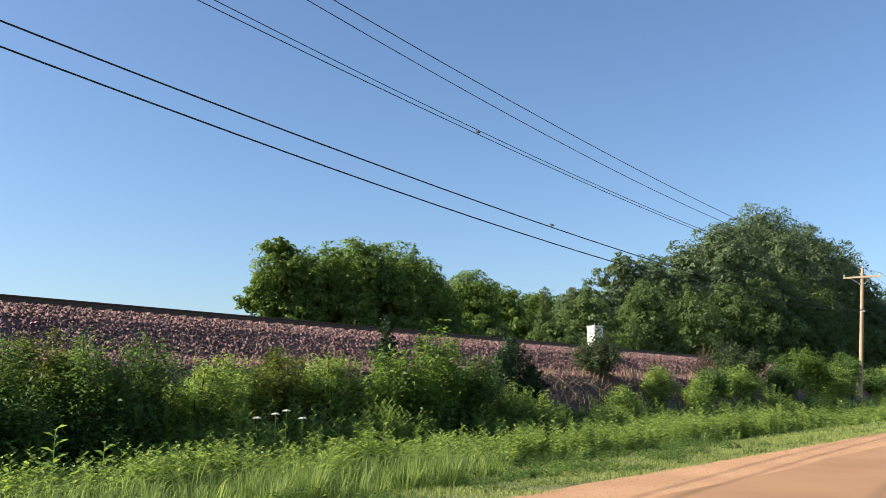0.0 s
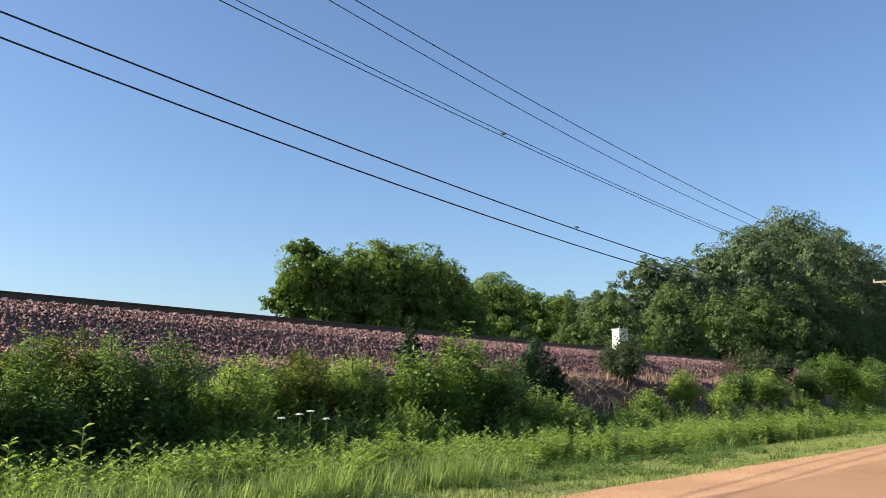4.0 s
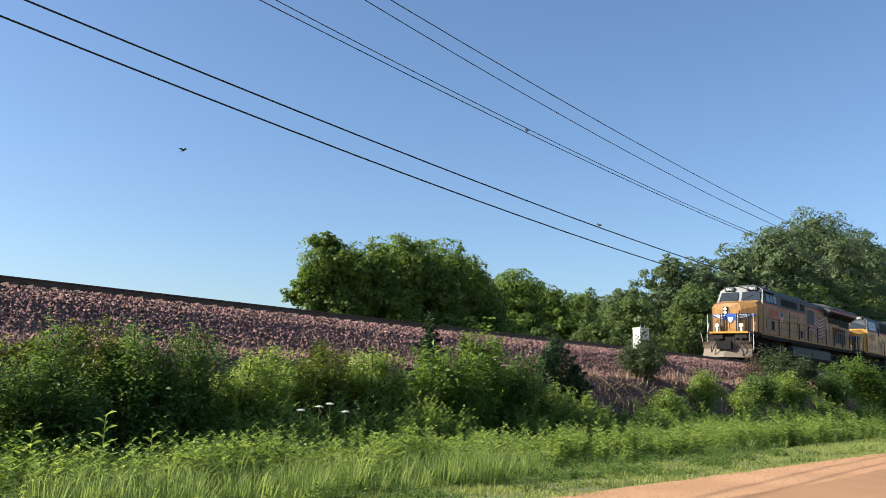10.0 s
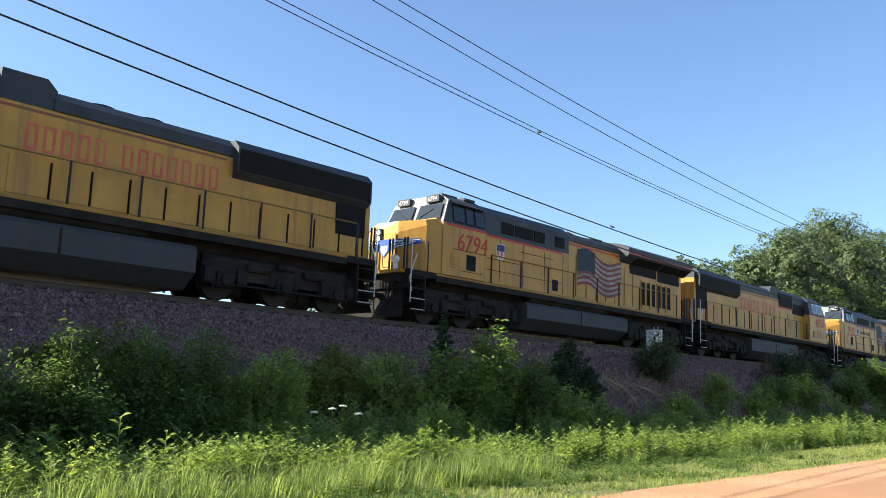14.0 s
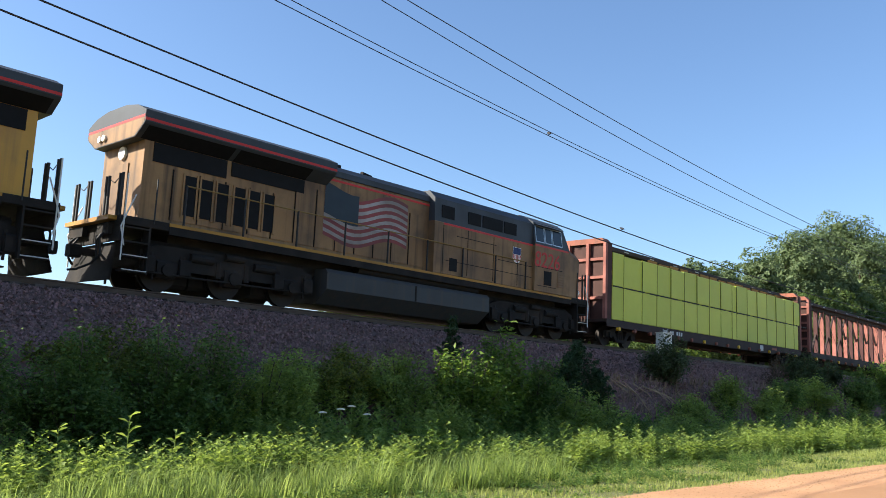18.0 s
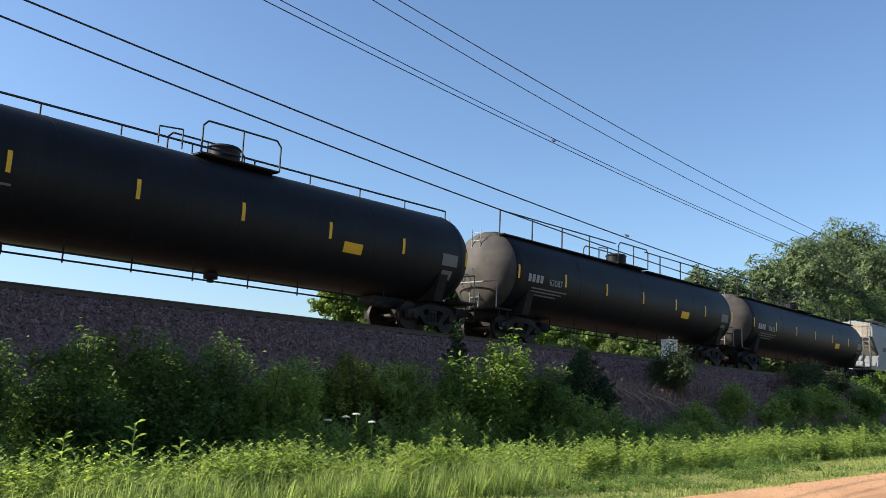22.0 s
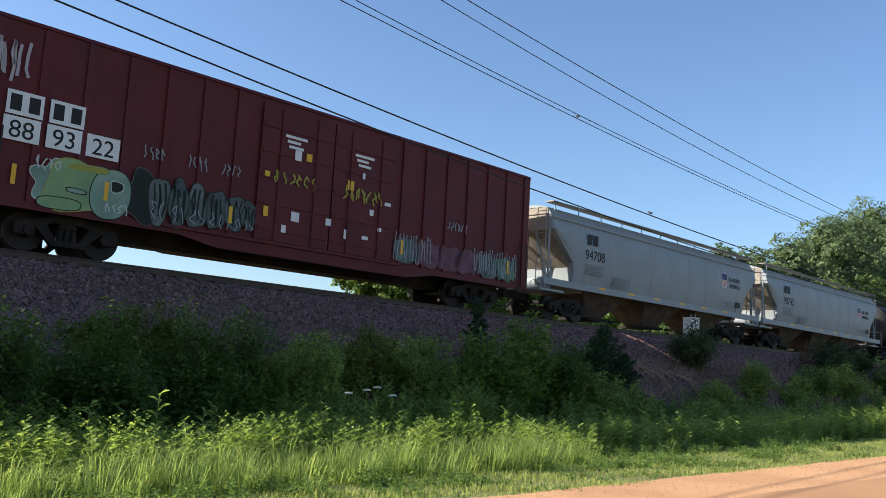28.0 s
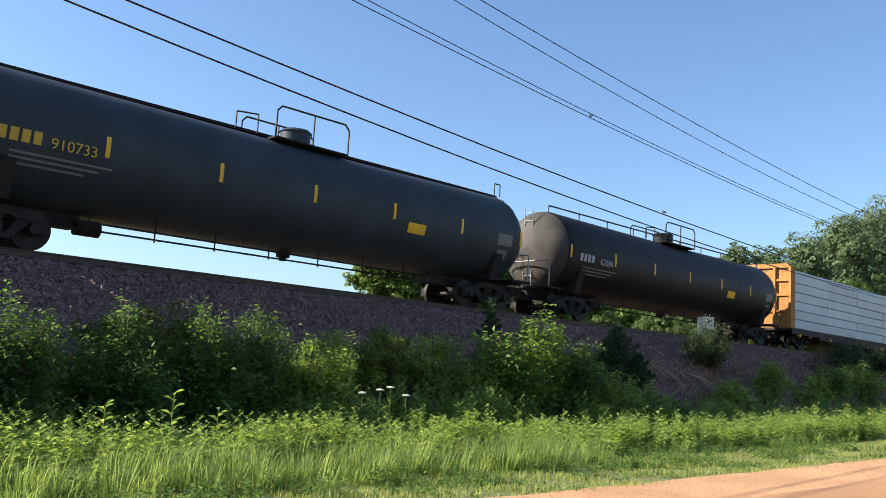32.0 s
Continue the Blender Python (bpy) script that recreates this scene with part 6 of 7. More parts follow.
# ---- poles and wires ----
M_POLE = material("pole_timber", (0.42, 0.31, 0.20), 0.85, dark=(0.26, 0.19, 0.13), scale=1.5, fine=25, streak=0.5, bump=0.4)
M_WIRE = plain("wire_sheath", (0.03, 0.03, 0.035), 0.6)
M_PORCELAIN = plain("porcelain", (0.45, 0.44, 0.42), 0.3)
POLE_Y = 14.24


def utility_pole(x, lift, lean=0.0):
    """A pole that may lean across the line; its crossarm stays level."""
    k = math.tan(radians(lean))
    p = thing("utility_pole", "weathered timber utility pole with one crossarm" if lean == 0 else "leaning weathered timber utility pole with one crossarm", "utility pole", pose(x, POLE_Y + 10.4 * k if lean else POLE_Y, -0.2, lean))
    galv = plain("galvanised", (0.4, 0.4, 0.4), 0.5, 0.8)

    def level(m):
        m.v = [(q[0], q[1], q[2] - k * q[1]) for q in m.v]
        return m
    part("pole", Mesh().cyl((0, 0, 0), (0, 0, 10.55 + lift), 0.16, 14, 0.11), M_POLE, p, smooth=True)
    part("crossarm", level(Mesh().box(-0.17, -0.06, -1.25, 1.25, 9.84 + lift, 9.97 + lift)), M_POLE, p)
    for s in (-1, 1):
        part("brace", level(Mesh().rod([(-0.17, 0.75 * s, 9.84 + lift), (-0.14, 0.05 * s, 9.35 + lift)], 0.02)), galv, p)
        part("insulator", level(Mesh().cyl((-0.11, 1.2 * s, 9.97 + lift), (-0.11, 1.2 * s, 10.16 + lift), 0.05, 8, 0.035)), M_PORCELAIN, p)
    part("insulator", Mesh().cyl((0, 0, 10.55 + lift), (0, 0, 10.75 + lift), 0.05, 8, 0.035), M_PORCELAIN, p)
    part("insulator", Mesh().cyl((-0.12, 0.15, 9.35 + lift), (-0.12, 0.15, 9.47 + lift), 0.05, 8, 0.04), M_PORCELAIN, p)
    part("cable_bracket", Mesh().box(-0.28, -0.08, -0.28, -0.08, 7.4 + lift, 7.52 + lift), galv, p)


for px, pl, lean in ((67.7, 0.0, 4.5), (-14.0, 2.6, 0.0), (149.0, 0.0, 0.0)):
    utility_pole(px, pl, lean)
for wy, a, b, c, r, lab in ((13.02, 1.12e-3, -9.335e-2, 11.057, 0.011, "bare power line wire"), (14.24, 1.51e-3, -0.12217, 11.86, 0.011, "bare power line wire"),
                            (15.46, 1.04e-3, -8.875e-2, 11.109, 0.011, "bare power line wire"), (14.4, 9.4e-4, -7.814e-2, 10.185, 0.011, "bare neutral wire"),
                            (14.0, 9.7e-4, -7.558e-2, 7.924, 0.017, "black telephone cable"), (14.1, 1.22e-3, -8.78e-2, 7.60, 0.017, "black telephone cable")):
    w = Mesh()
    end = a * 67.7 ** 2 + b * 67.7 + c
    pts = [(x, wy, a * x * x + b * x + c) for x in np.linspace(-14, 67.7, 40)] + [(x, wy, end + 1.2e-3 * (x - 67.7) * (x - 149)) for x in np.linspace(70, 149, 20)]
    w.loft([[(x, y + r * math.cos(k * math.pi / 3), z + r * math.sin(k * math.pi / 3)) for k in range(6)] for x, y, z in pts])
    tagged(part("overhead_wire", w, M_WIRE), lab + " strung between the poles", "wire", "overhead wires")

# ---- plants ----
RNG = np.random.default_rng(7)


def leaves(centres, normals, size, spread=0.35, slim=0.5):
    """Folded leaves: four corners and two triangles each. size is one length or one for each leaf."""
    n = len(centres)
    size = np.broadcast_to(size, n)[:, None]
    nrm = normals / np.maximum(np.linalg.norm(normals, axis=1, keepdims=True), 1e-6)
    d = RNG.normal(size=(n, 3))
    d -= (d * nrm).sum(1, keepdims=True) * nrm
    d /= np.maximum(np.linalg.norm(d, axis=1, keepdims=True), 1e-6)
    s = np.cross(nrm, d)
    k = (1 + spread * RNG.normal(size=(n, 1))).clip(0.5, 1.7) * size
    base, tip = centres - d * k * 0.5, centres + d * k * 0.5 - nrm * k * 0.12
    mid = centres + nrm * k * 0.08
    v = np.stack([base, mid + s * k * slim * 0.5, tip, mid - s * k * slim * 0.5], 1).reshape(-1, 3)
    i = np.arange(n)[:, None] * 4
    f = np.concatenate([i + np.array([[0, 1, 2]]), i + np.array([[0, 2, 3]])], 0)
    return v, f


LEAF = material("tree_leaves", (0.14, 0.21, 0.045), 0.5, dark=(0.095, 0.15, 0.032), scale=0.35, fine=3, amount=0.8, island=0.35, translucent=0.45, coords="Generated")
LEAF_OAK = material("cottonwood_leaves", (0.115, 0.16, 0.07), 0.55, dark=(0.075, 0.108, 0.048), scale=6, fine=30, amount=0.8, island=0.22, translucent=0.3, coords="Generated")
LEAF_BUSH = material("bush_leaves", (0.12, 0.195, 0.05), 0.5, dark=(0.075, 0.13, 0.035), scale=4, fine=20, amount=0.8, island=0.35, translucent=0.45, coords="Generated")
LEAF_WEED = material("weed_leaves", (0.245, 0.33, 0.083), 0.5, dark=(0.155, 0.225, 0.057), scale=2, fine=30, amount=0.8, island=0.35, translucent=0.5, coords="Generated")
LEAF_UNDER = material("understorey_leaves", (0.105, 0.155, 0.045), 0.5, dark=(0.07, 0.11, 0.033), scale=5, fine=30, amount=0.8, island=0.28, translucent=0.4, coords="Generated")
M_BARK = material("bark", (0.12, 0.095, 0.07), 0.95, dark=(0.06, 0.05, 0.04), scale=2, bump=0.8, bump_scale=20)


def unit(v):
    return v / np.maximum(np.linalg.norm(v, axis=1, keepdims=True), 1e-6)


def crown_cloud(lobes, count, size, clump=0.36, core=0.12, sprigs=0):
    """Leaves on small rounded clumps that cover the shells of the lobes, with fewer, larger leaves in the shade inside. lobes: centre and radii."""
    vol = np.array([rx * ry + rx * rz + ry * rz for _, (rx, ry, rz) in lobes])
    per = (count * vol / vol.sum()).astype(int)
    cs, ns, ss = [], [], []
    for (c, r), k in zip(lobes, per):
        k, r = max(k, 24), np.array(r)
        nc = max(8, min(46, k // 38))
        d = unit(RNG.normal(size=(nc, 3)) + np.array([0, 0, 0.3]))
        cc = np.array(c) + d * RNG.uniform(0.6, 1.05, size=(nc, 1)) * r
        cr = clump * r.mean() * RNG.uniform(0.5, 1.35, size=(nc, 1))
        w = cr[:, 0] ** 2
        idx = RNG.choice(nc, k, p=w / w.sum())
        dd = unit(RNG.normal(size=(k, 3)) + d[idx] * 0.9 + np.array([0, 0, 0.4]))
        cs.append(cc[idx] + dd * cr[idx] * RNG.uniform(0.6, 1.06, size=(k, 1)) * np.array([1, 1, 0.75]))
        ns.append(dd + RNG.normal(size=(k, 3)) * 0.33 + np.array([0, 0, 0.25]))
        ss.append(np.full(k, size))
        m = int(k * core * 1.6)
        di = unit(RNG.normal(size=(m, 3)))
        cs.append(np.array(c) + di * RNG.uniform(0.15, 0.68, size=(m, 1)) * r)
        ns.append(di + RNG.normal(size=(m, 3)) * 0.3)
        ss.append(np.full(m, size * 2.3))
        # leafy shoots that stand up out of the clumps
        for i in range(sprigs):
            q = cc[RNG.integers(nc)]
            h = r.mean() * RNG.uniform(0.3, 0.75)
            m = 34
            u = RNG.uniform(0, 1, (m, 1))
            out = unit(RNG.normal(size=(m, 3)) * np.array([1, 1, 0.3])) * size * 1.5 * (1.25 - u)
            cs.append(q + out + np.array([RNG.normal() * 0.15 * h, RNG.normal() * 0.15 * h, h]) * u)
            ns.append(out / size + np.array([0, 0, 1.2]))
            ss.append(np.full(m, size * 1.25))
    return leaves(np.concatenate(cs), np.concatenate(ns), np.concatenate(ss), slim=0.62)


def tree(x, y, base, height, width, label, mat, count, leaf=0.3, lobes=16, low=0.12, name="tree", category="tree", sprigs=0):
    t = thing(name, label, category, pose(x, y, base))
    tr = Mesh()
    th = height * 0.62
    lean = RNG.normal(size=2) * 0.03 * height
    rings = []
    for k in range(6):
        u = k / 5
        rr = max(0.03, 0.028 * height * (1 - 0.8 * u)) * (1.35 if k == 0 else 1)
        rings.append([(lean[0] * u + rr * math.cos(a), lean[1] * u + rr * math.sin(a), th * u - 0.15) for a in np.linspace(0, 2 * math.pi, 9)[:-1]])
    tr.loft(rings)
    part("trunk", tr, M_BARK, t, smooth=True)
    lb = []
    for i in range(lobes):
        a = i * 2.4 + RNG.uniform(-0.5, 0.5)
        u = (i + 0.5) / lobes
        z = height * (low + (0.86 - low) * u) * RNG.uniform(0.93, 1.05)
        prof = math.sin(math.pi * min(1, 0.28 + 0.72 * u)) ** 0.7
        rad = width * 0.5 * prof * RNG.uniform(0.45, 1.0)
        s = RNG.uniform(0.6, 1.35) * width * (0.25 if lobes < 20 else 0.175)
        c = (rad * math.cos(a), rad * math.sin(a), z)
        lb.append((c, (s, s, s * 0.95)))
        limb = Mesh().cyl((lean[0] * u * 0.8, lean[1] * u * 0.8, min(th * 0.95, z * 0.6)), (c[0] * 0.85, c[1] * 0.85, z), 0.012 * height * (1.1 - u), 6, 0.004 * height)
        part("limb", limb, M_BARK, t)
    lb.append(((0, 0, height * 0.55), (width * 0.3, width * 0.3, height * 0.33)))
    v, f = crown_cloud(lb, count, leaf, sprigs=sprigs)
    part("crown", sheet("crown", v, f, mat), mat, t)
    return t


def cedar(x, y, base, height, width, label, mat, count, leaf, name="cedar_tree", category="cedar tree"):
    """A spiky evergreen: short boughs round a straight stem, longest low down, with upturned feathery ends."""
    t = thing(name, label, category, pose(x, y, base))
    part("trunk", Mesh().cyl((0, 0, -0.1), (0, 0, height * 0.97), 0.03 * height ** 0.7, 8, 0.01), M_BARK, t, smooth=True)
    boughs = Mesh()
    nb = 46
    u = (np.arange(nb) + RNG.uniform(0, 1, nb)) / nb
    a = np.arange(nb) * 2.4 + RNG.uniform(-0.4, 0.4, nb)
    reach = width * 0.5 * (1.04 - u) ** 0.75 * RNG.uniform(0.55, 1.15, nb)
    for i in range(nb):
        boughs.cyl((0, 0, height * u[i] * 0.92), (0.8 * reach[i] * math.cos(a[i]), 0.8 * reach[i] * math.sin(a[i]), height * u[i] * 0.92 + 0.3 * reach[i]), 0.012, 4, 0.005)
    part("bough", boughs, M_BARK, t)
    w = reach + 0.05 * width
    i = RNG.choice(nb, count, p=w / w.sum())
    q = RNG.uniform(0.1, 1.05, count) ** 0.7
    j = RNG.normal(size=(count, 3)) * (0.07 * width * (1.25 - q))[:, None]
    c = np.stack([q * reach[i] * np.cos(a[i]), q * reach[i] * np.sin(a[i]), height * u[i] * 0.92 + 0.38 * q * q * reach[i] + 0.03 * height], 1) + j
    v, f = leaves(c, j / (0.07 * width) + np.array([0, 0, 0.5]), leaf, slim=0.3)
    part("foliage", sheet("foliage", v, f, mat), mat, t)
    return t


CW = "tall spreading cottonwood at the edge of the wood"
DT = "dense green deciduous tree beyond the track"
TREES = (
    (30.0, 34.2, 9.6, 4.2, "vine-covered green tree beyond the track", LEAF, 10500, 0.30),
    (32.8, 33.8, 8.9, 6.6, DT, LEAF, 12000, 0.32),
    (36.0, 34.0, 10.1, 7.5, DT, LEAF, 13500, 0.32),
    (39.8, 34.5, 9.9, 7.0, DT, LEAF, 12000, 0.32),
    (43.3, 35.5, 9.4, 6.5, DT, LEAF, 10500, 0.32),
    (54.0, 39.5, 10.6, 7.5, "round dark green tree beyond the track", LEAF, 12000, 0.37),
    (60.0, 41.0, 10.8, 7.0, "round dark green tree beyond the track", LEAF, 10500, 0.37),
    (66.5, 42.0, 10.6, 7.5, "bushy green tree beyond the track", LEAF, 10500, 0.39),
    (73.5, 44.0, 11.0, 8.0, "bushy green tree beyond the track", LEAF, 9000, 0.41),
    (66.5, 37.0, 11.0, 7.0, CW, LEAF_OAK, 9800, 0.40),
    (74.0, 36.0, 14.6, 8.5, CW, LEAF_OAK, 11200, 0.42),
    (81.5, 36.5, 14.6, 9.0, CW, LEAF_OAK, 11200, 0.42),
    (88.5, 36.5, 17.0, 10.0, CW, LEAF_OAK, 12600, 0.44),
    (98.0, 36.5, 20.8, 12.0, CW, LEAF_OAK, 15399, 0.48),
    (108.0, 37.0, 23.8, 14.0, CW, LEAF_OAK, 18200, 0.51),
    (124.0, 38.0, 27.8, 17.0, CW, LEAF_OAK, 21000, 0.55),
    (140.0, 37.5, 28.5, 17.0, CW, LEAF_OAK, 19600, 0.57),
    (154.0, 36.0, 25.0, 15.0, CW, LEAF_OAK, 15399, 0.61),
    (166.0, 34.5, 19.0, 14.0, CW, LEAF_OAK, 11200, 0.61),
    (58.0, 31.5, 8.2, 7.0, "leafy green understorey tree beyond the track", LEAF_UNDER, 10500, 0.37),
    (66.0, 30.5, 9.2, 7.5, "leafy green understorey tree beyond the track", LEAF_UNDER, 12000, 0.37),
    (75.0, 30.5, 10.4, 8.5, "leafy green understorey tree beyond the track", LEAF_UNDER, 12000, 0.39),
    (84.5, 30.5, 11.6, 9.0, "leafy green understorey tree beyond the track", LEAF_UNDER, 13500, 0.41),
    (95.0, 31.0, 12.6, 10.0, "leafy green understorey tree beyond the track", LEAF_UNDER, 13500, 0.44),
    (107.0, 31.5, 13.6, 11.0, "leafy green understorey tree beyond the track", LEAF_UNDER, 13500, 0.46),
    (121.0, 32.0, 14.4, 12.0, "leafy green understorey tree beyond the track", LEAF_UNDER, 13500, 0.51),
    (136.0, 33.0, 14.6, 12.0, "leafy green understorey tree beyond the track", LEAF_UNDER, 12000, 0.55),
    (49.0, 33.5, 5.2, 5.5, "low leafy thicket tree beyond the track", LEAF_UNDER, 7500, 0.30),
    (53.0, 31.0, 6.0, 5.0, "low leafy thicket tree beyond the track", LEAF_UNDER, 7500, 0.30),
)

for tx, ty, th, tw, tl, tm, tc, ts in TREES:
    near = th < 12
    tree(tx, ty, 0.45, th, tw, tl, tm, int(tc * (2.0 if near else 1.8)), ts * (0.48 if near else 0.52), 24 if near else 34, 0.1 if near else 0.2, sprigs=1 if tx < 62 else 0)
for cx, cy, ch, cw in ((62.0, 37.5, 9.6, 4.2), (68.2, 37.0, 11.2, 4.0), (53.4, 32.6, 6.9, 3.6)):
    cedar(cx, cy, 0.45, ch, cw, "spiky dark green cedar tree beyond the track", LEAF_UNDER, 9000, 0.2)

# shrubs along the foot of the bank beyond the track, and under the wood
for k in range(16):
    bx = 26 + k * 6.3
    tree(bx, track_y(bx) + 8.5 + 1.5 * math.sin(k * 2.3), 0.45, 2.6 + 1.2 * abs(math.sin(k * 1.7)) + (1.0 if bx > 50 else 0), 4.2, "low green shrub beyond the track", LEAF, 4200, 0.13, 7, 0.2, "shrub", "shrub")


def bush(x, y, height, width, label, mat, leaf=0.075, fill=14.0, slim=0.5, name="bush"):
    """A many-stemmed bush: arching stems with leafy side twigs, densest towards their ends."""
    z0 = ground_z(x, y)
    t = thing(name, label, "bush", pose(x, y, z0))
    n = int(26 + 12 * width)
    depth = width * 0.7
    a = RNG.uniform(0, 2 * math.pi, n)
    rho = np.sqrt(RNG.uniform(0, 1, n))
    side = 1 + 0.22 * np.sin(2 * a + RNG.uniform(0, 6)) + 0.18 * np.sin(3 * a + RNG.uniform(0, 6))
    hump = 0.84 + 0.2 * np.sin(a + RNG.uniform(0, 6)) * rho
    tip = np.stack([0.5 * width * rho * side * np.cos(a), 0.5 * depth * rho * side * np.sin(a), height * (1 - 0.5 * rho ** 2.2) * hump * RNG.uniform(0.62, 1.16, n)], 1)
    foot = tip * np.array([0.16, 0.16, 0])
    bend = tip * np.array([0.5, 0.5, 0.72])
    st = Mesh()
    for i in range(0, n, 2):
        st.rod([tuple(foot[i] - np.array([0, 0, 0.05])), tuple(0.25 * foot[i] + 0.5 * bend[i] + 0.25 * tip[i]), tuple(tip[i])], 0.010, 4)
    part("stem", st, M_BARK, t)
    count = int(fill * width * height / leaf ** 2)
    i = RNG.integers(0, n, count)
    u = RNG.beta(1.9, 1.05, count)[:, None]
    # leaves sit in tufts on side twigs
    tufts = 9
    k = RNG.integers(0, tufts, count)
    ut = np.clip(np.sort(RNG.beta(1.7, 1.0, (n, tufts)), 1) * 0.94 + 0.06, 0.1, 1)
    tv = RNG.normal(size=(n, tufts, 3)) * (0.055 * height + 0.05) * np.array([1.15, 1.15, 0.6])
    loose = RNG.uniform(0, 1, (count, 1)) < 0.25
    u = np.where(loose, u, ut[i, k][:, None])
    c = (1 - u) ** 2 * foot[i] + 2 * u * (1 - u) * bend[i] + u * u * tip[i]
    spread = (0.03 + 0.55 * leaf + 0.02 * height)
    c = c + np.where(loose, RNG.normal(size=(count, 3)) * (0.06 * height), tv[i, k] * (1.15 - u) + RNG.normal(size=(count, 3)) * spread * (1.3 - 0.5 * u))
    c[:, 2] = np.maximum(c[:, 2], 0.03)
    nr = np.array([0, 0, 0.75]) + RNG.normal(size=(count, 3)) * 0.5 + 0.35 * unit(tip)[i]
    v, f = leaves(c, nr, leaf, slim=slim)
    part("foliage", sheet("foliage", v, f, mat), mat, t)
    return t


LEAF_MAPLE = material("broad_leaves", (0.15, 0.235, 0.05), 0.5, dark=(0.095, 0.16, 0.036), scale=4, fine=20, amount=0.8, island=0.35, translucent=0.5, coords="Generated")
LEAF_YELLOW = material("yellowing_leaves", (0.15, 0.185, 0.038), 0.5, dark=(0.10, 0.13, 0.026), scale=3, fine=20, amount=0.9, island=0.45, translucent=0.4, coords="Generated")
LEAF_DARK = material("juniper_leaves", (0.045, 0.085, 0.03), 0.55, dark=(0.025, 0.05, 0.02), scale=4, fine=20, amount=0.8, island=0.3, translucent=0.2, coords="Generated")
LEAF_GREY = material("greygreen_leaves", (0.085, 0.12, 0.05), 0.55, dark=(0.05, 0.07, 0.03), scale=4, fine=20, amount=0.8, island=0.3, translucent=0.3, coords="Generated")
LEAF_BROWN = material("brown_twigs", (0.12, 0.085, 0.045), 0.8, dark=(0.07, 0.05, 0.03), scale=4, fine=20, amount=0.8, island=0.3, translucent=0.2, coords="Generated")

DG, BG, LG = "dense green bush at the foot of the embankment", "bright green bush below the embankment", "leafy green bush below the embankment"
BUSHES = (
    (2.4, 13.7, 2.4, 2.2, DG, LEAF_BUSH, 0.075),
    (4.5, 13.8, 2.55, 2.3, DG, LEAF_BUSH, 0.075),
    (6.55, 13.9, 2.62, 2.1, DG, LEAF_BUSH, 0.072),
    (8.15, 14.0, 2.62, 2.0, "dense dark green bush at the foot of the embankment", LEAF_BUSH, 0.075),
    (9.2, 14.2, 2.35, 1.6, "dense dark green bush at the foot of the embankment", LEAF_BUSH, 0.075),
    (7.5, 15.1, 1.5, 2.4, "green bush on the lower slope of the embankment", LEAF_YELLOW, 0.075),
    (10.5, 14.3, 1.6, 2.1, "green bush at the foot of the embankment", LEAF_WEED, 0.075),
    (11.6, 14.7, 1.5, 2.3, "bright green bush at the foot of the embankment", LEAF_WEED, 0.08),
    (13.0, 14.9, 1.5, 2.5, "yellowing green bush at the foot of the embankment", LEAF_YELLOW, 0.08),
    (14.7, 14.8, 1.55, 2.5, "bright green bush at the foot of the embankment", LEAF_WEED, 0.08),
    (16.7, 14.2, 2.55, 2.4, "tall broad-leaved green bush below the embankment", LEAF_MAPLE, 0.115),
    (18.2, 14.5, 2.75, 2.2, "tall broad-leaved green bush below the embankment", LEAF_MAPLE, 0.115),
    (19.7, 14.4, 2.2, 2.0, LG, LEAF_BUSH, 0.09),
    (20.9, 14.1, 1.6, 2.4, BG, LEAF_WEED, 0.085),
    (22.6, 13.9, 1.5, 2.4, BG, LEAF_WEED, 0.085),
    (24.4, 13.8, 1.15, 2.2, LG, LEAF_BUSH, 0.085),
    (26.4, 13.7, 1.2, 2.2, BG, LEAF_WEED, 0.09),
    (30.4, 16.0, 2.1, 2.5, "grey-green bush growing by the trackside cabinet", LEAF_GREY, 0.085),
    (29.0, 14.4, 1.25, 2.2, LG, LEAF_WEED, 0.09),
    (33.0, 14.8, 1.7, 1.8, BG, LEAF_WEED, 0.095),
    (36.2, 14.5, 1.5, 2.4, BG, LEAF_WEED, 0.10),
    (39.5, 15.0, 1.6, 2.8, LG, LEAF_BUSH, 0.11),
    (43.2, 15.0, 1.8, 3.0, LG, LEAF_WEED, 0.11),
    (46.6, 16.9, 2.3, 3.0, "grey-green bush on the embankment", LEAF_GREY, 0.11),
    (49.6, 16.6, 1.9, 2.6, "grey-green bush on the embankment", LEAF_GREY, 0.11),
    (50.2, 15.0, 2.5, 3.2, LG, LEAF_BUSH, 0.12),
    (55.6, 15.0, 3.3, 3.6, LG, LEAF_MAPLE, 0.14),
    (59.5, 14.6, 2.4, 3.2, BG, LEAF_WEED, 0.13),
    (63.2, 15.2, 2.9, 3.6, LG, LEAF_BUSH, 0.14),
    (67.5, 15.9, 2.3, 3.6, "leafy green bush by the utility pole", LEAF_BUSH, 0.15),
    (72.0, 15.0, 2.3, 4.6, "leafy green bush by the utility pole", LEAF_BUSH, 0.16),
    (79.0, 15.2, 2.2, 5.2, "leafy green bush by the road", LEAF_WEED, 0.17),
    (87.0, 15.6, 2.2, 6.0, "leafy green bush by the road", LEAF_WEED, 0.18),
)
for bx, by, bh, bw, bl, bm, bs in BUSHES:
    bush(bx, by, bh, bw, bl, bm, bs)
bush(42.7, 16.7, 1.9, 2.0, "thin brownish bush on the embankment", LEAF_BROWN, 0.10, 3.0, 0.16)
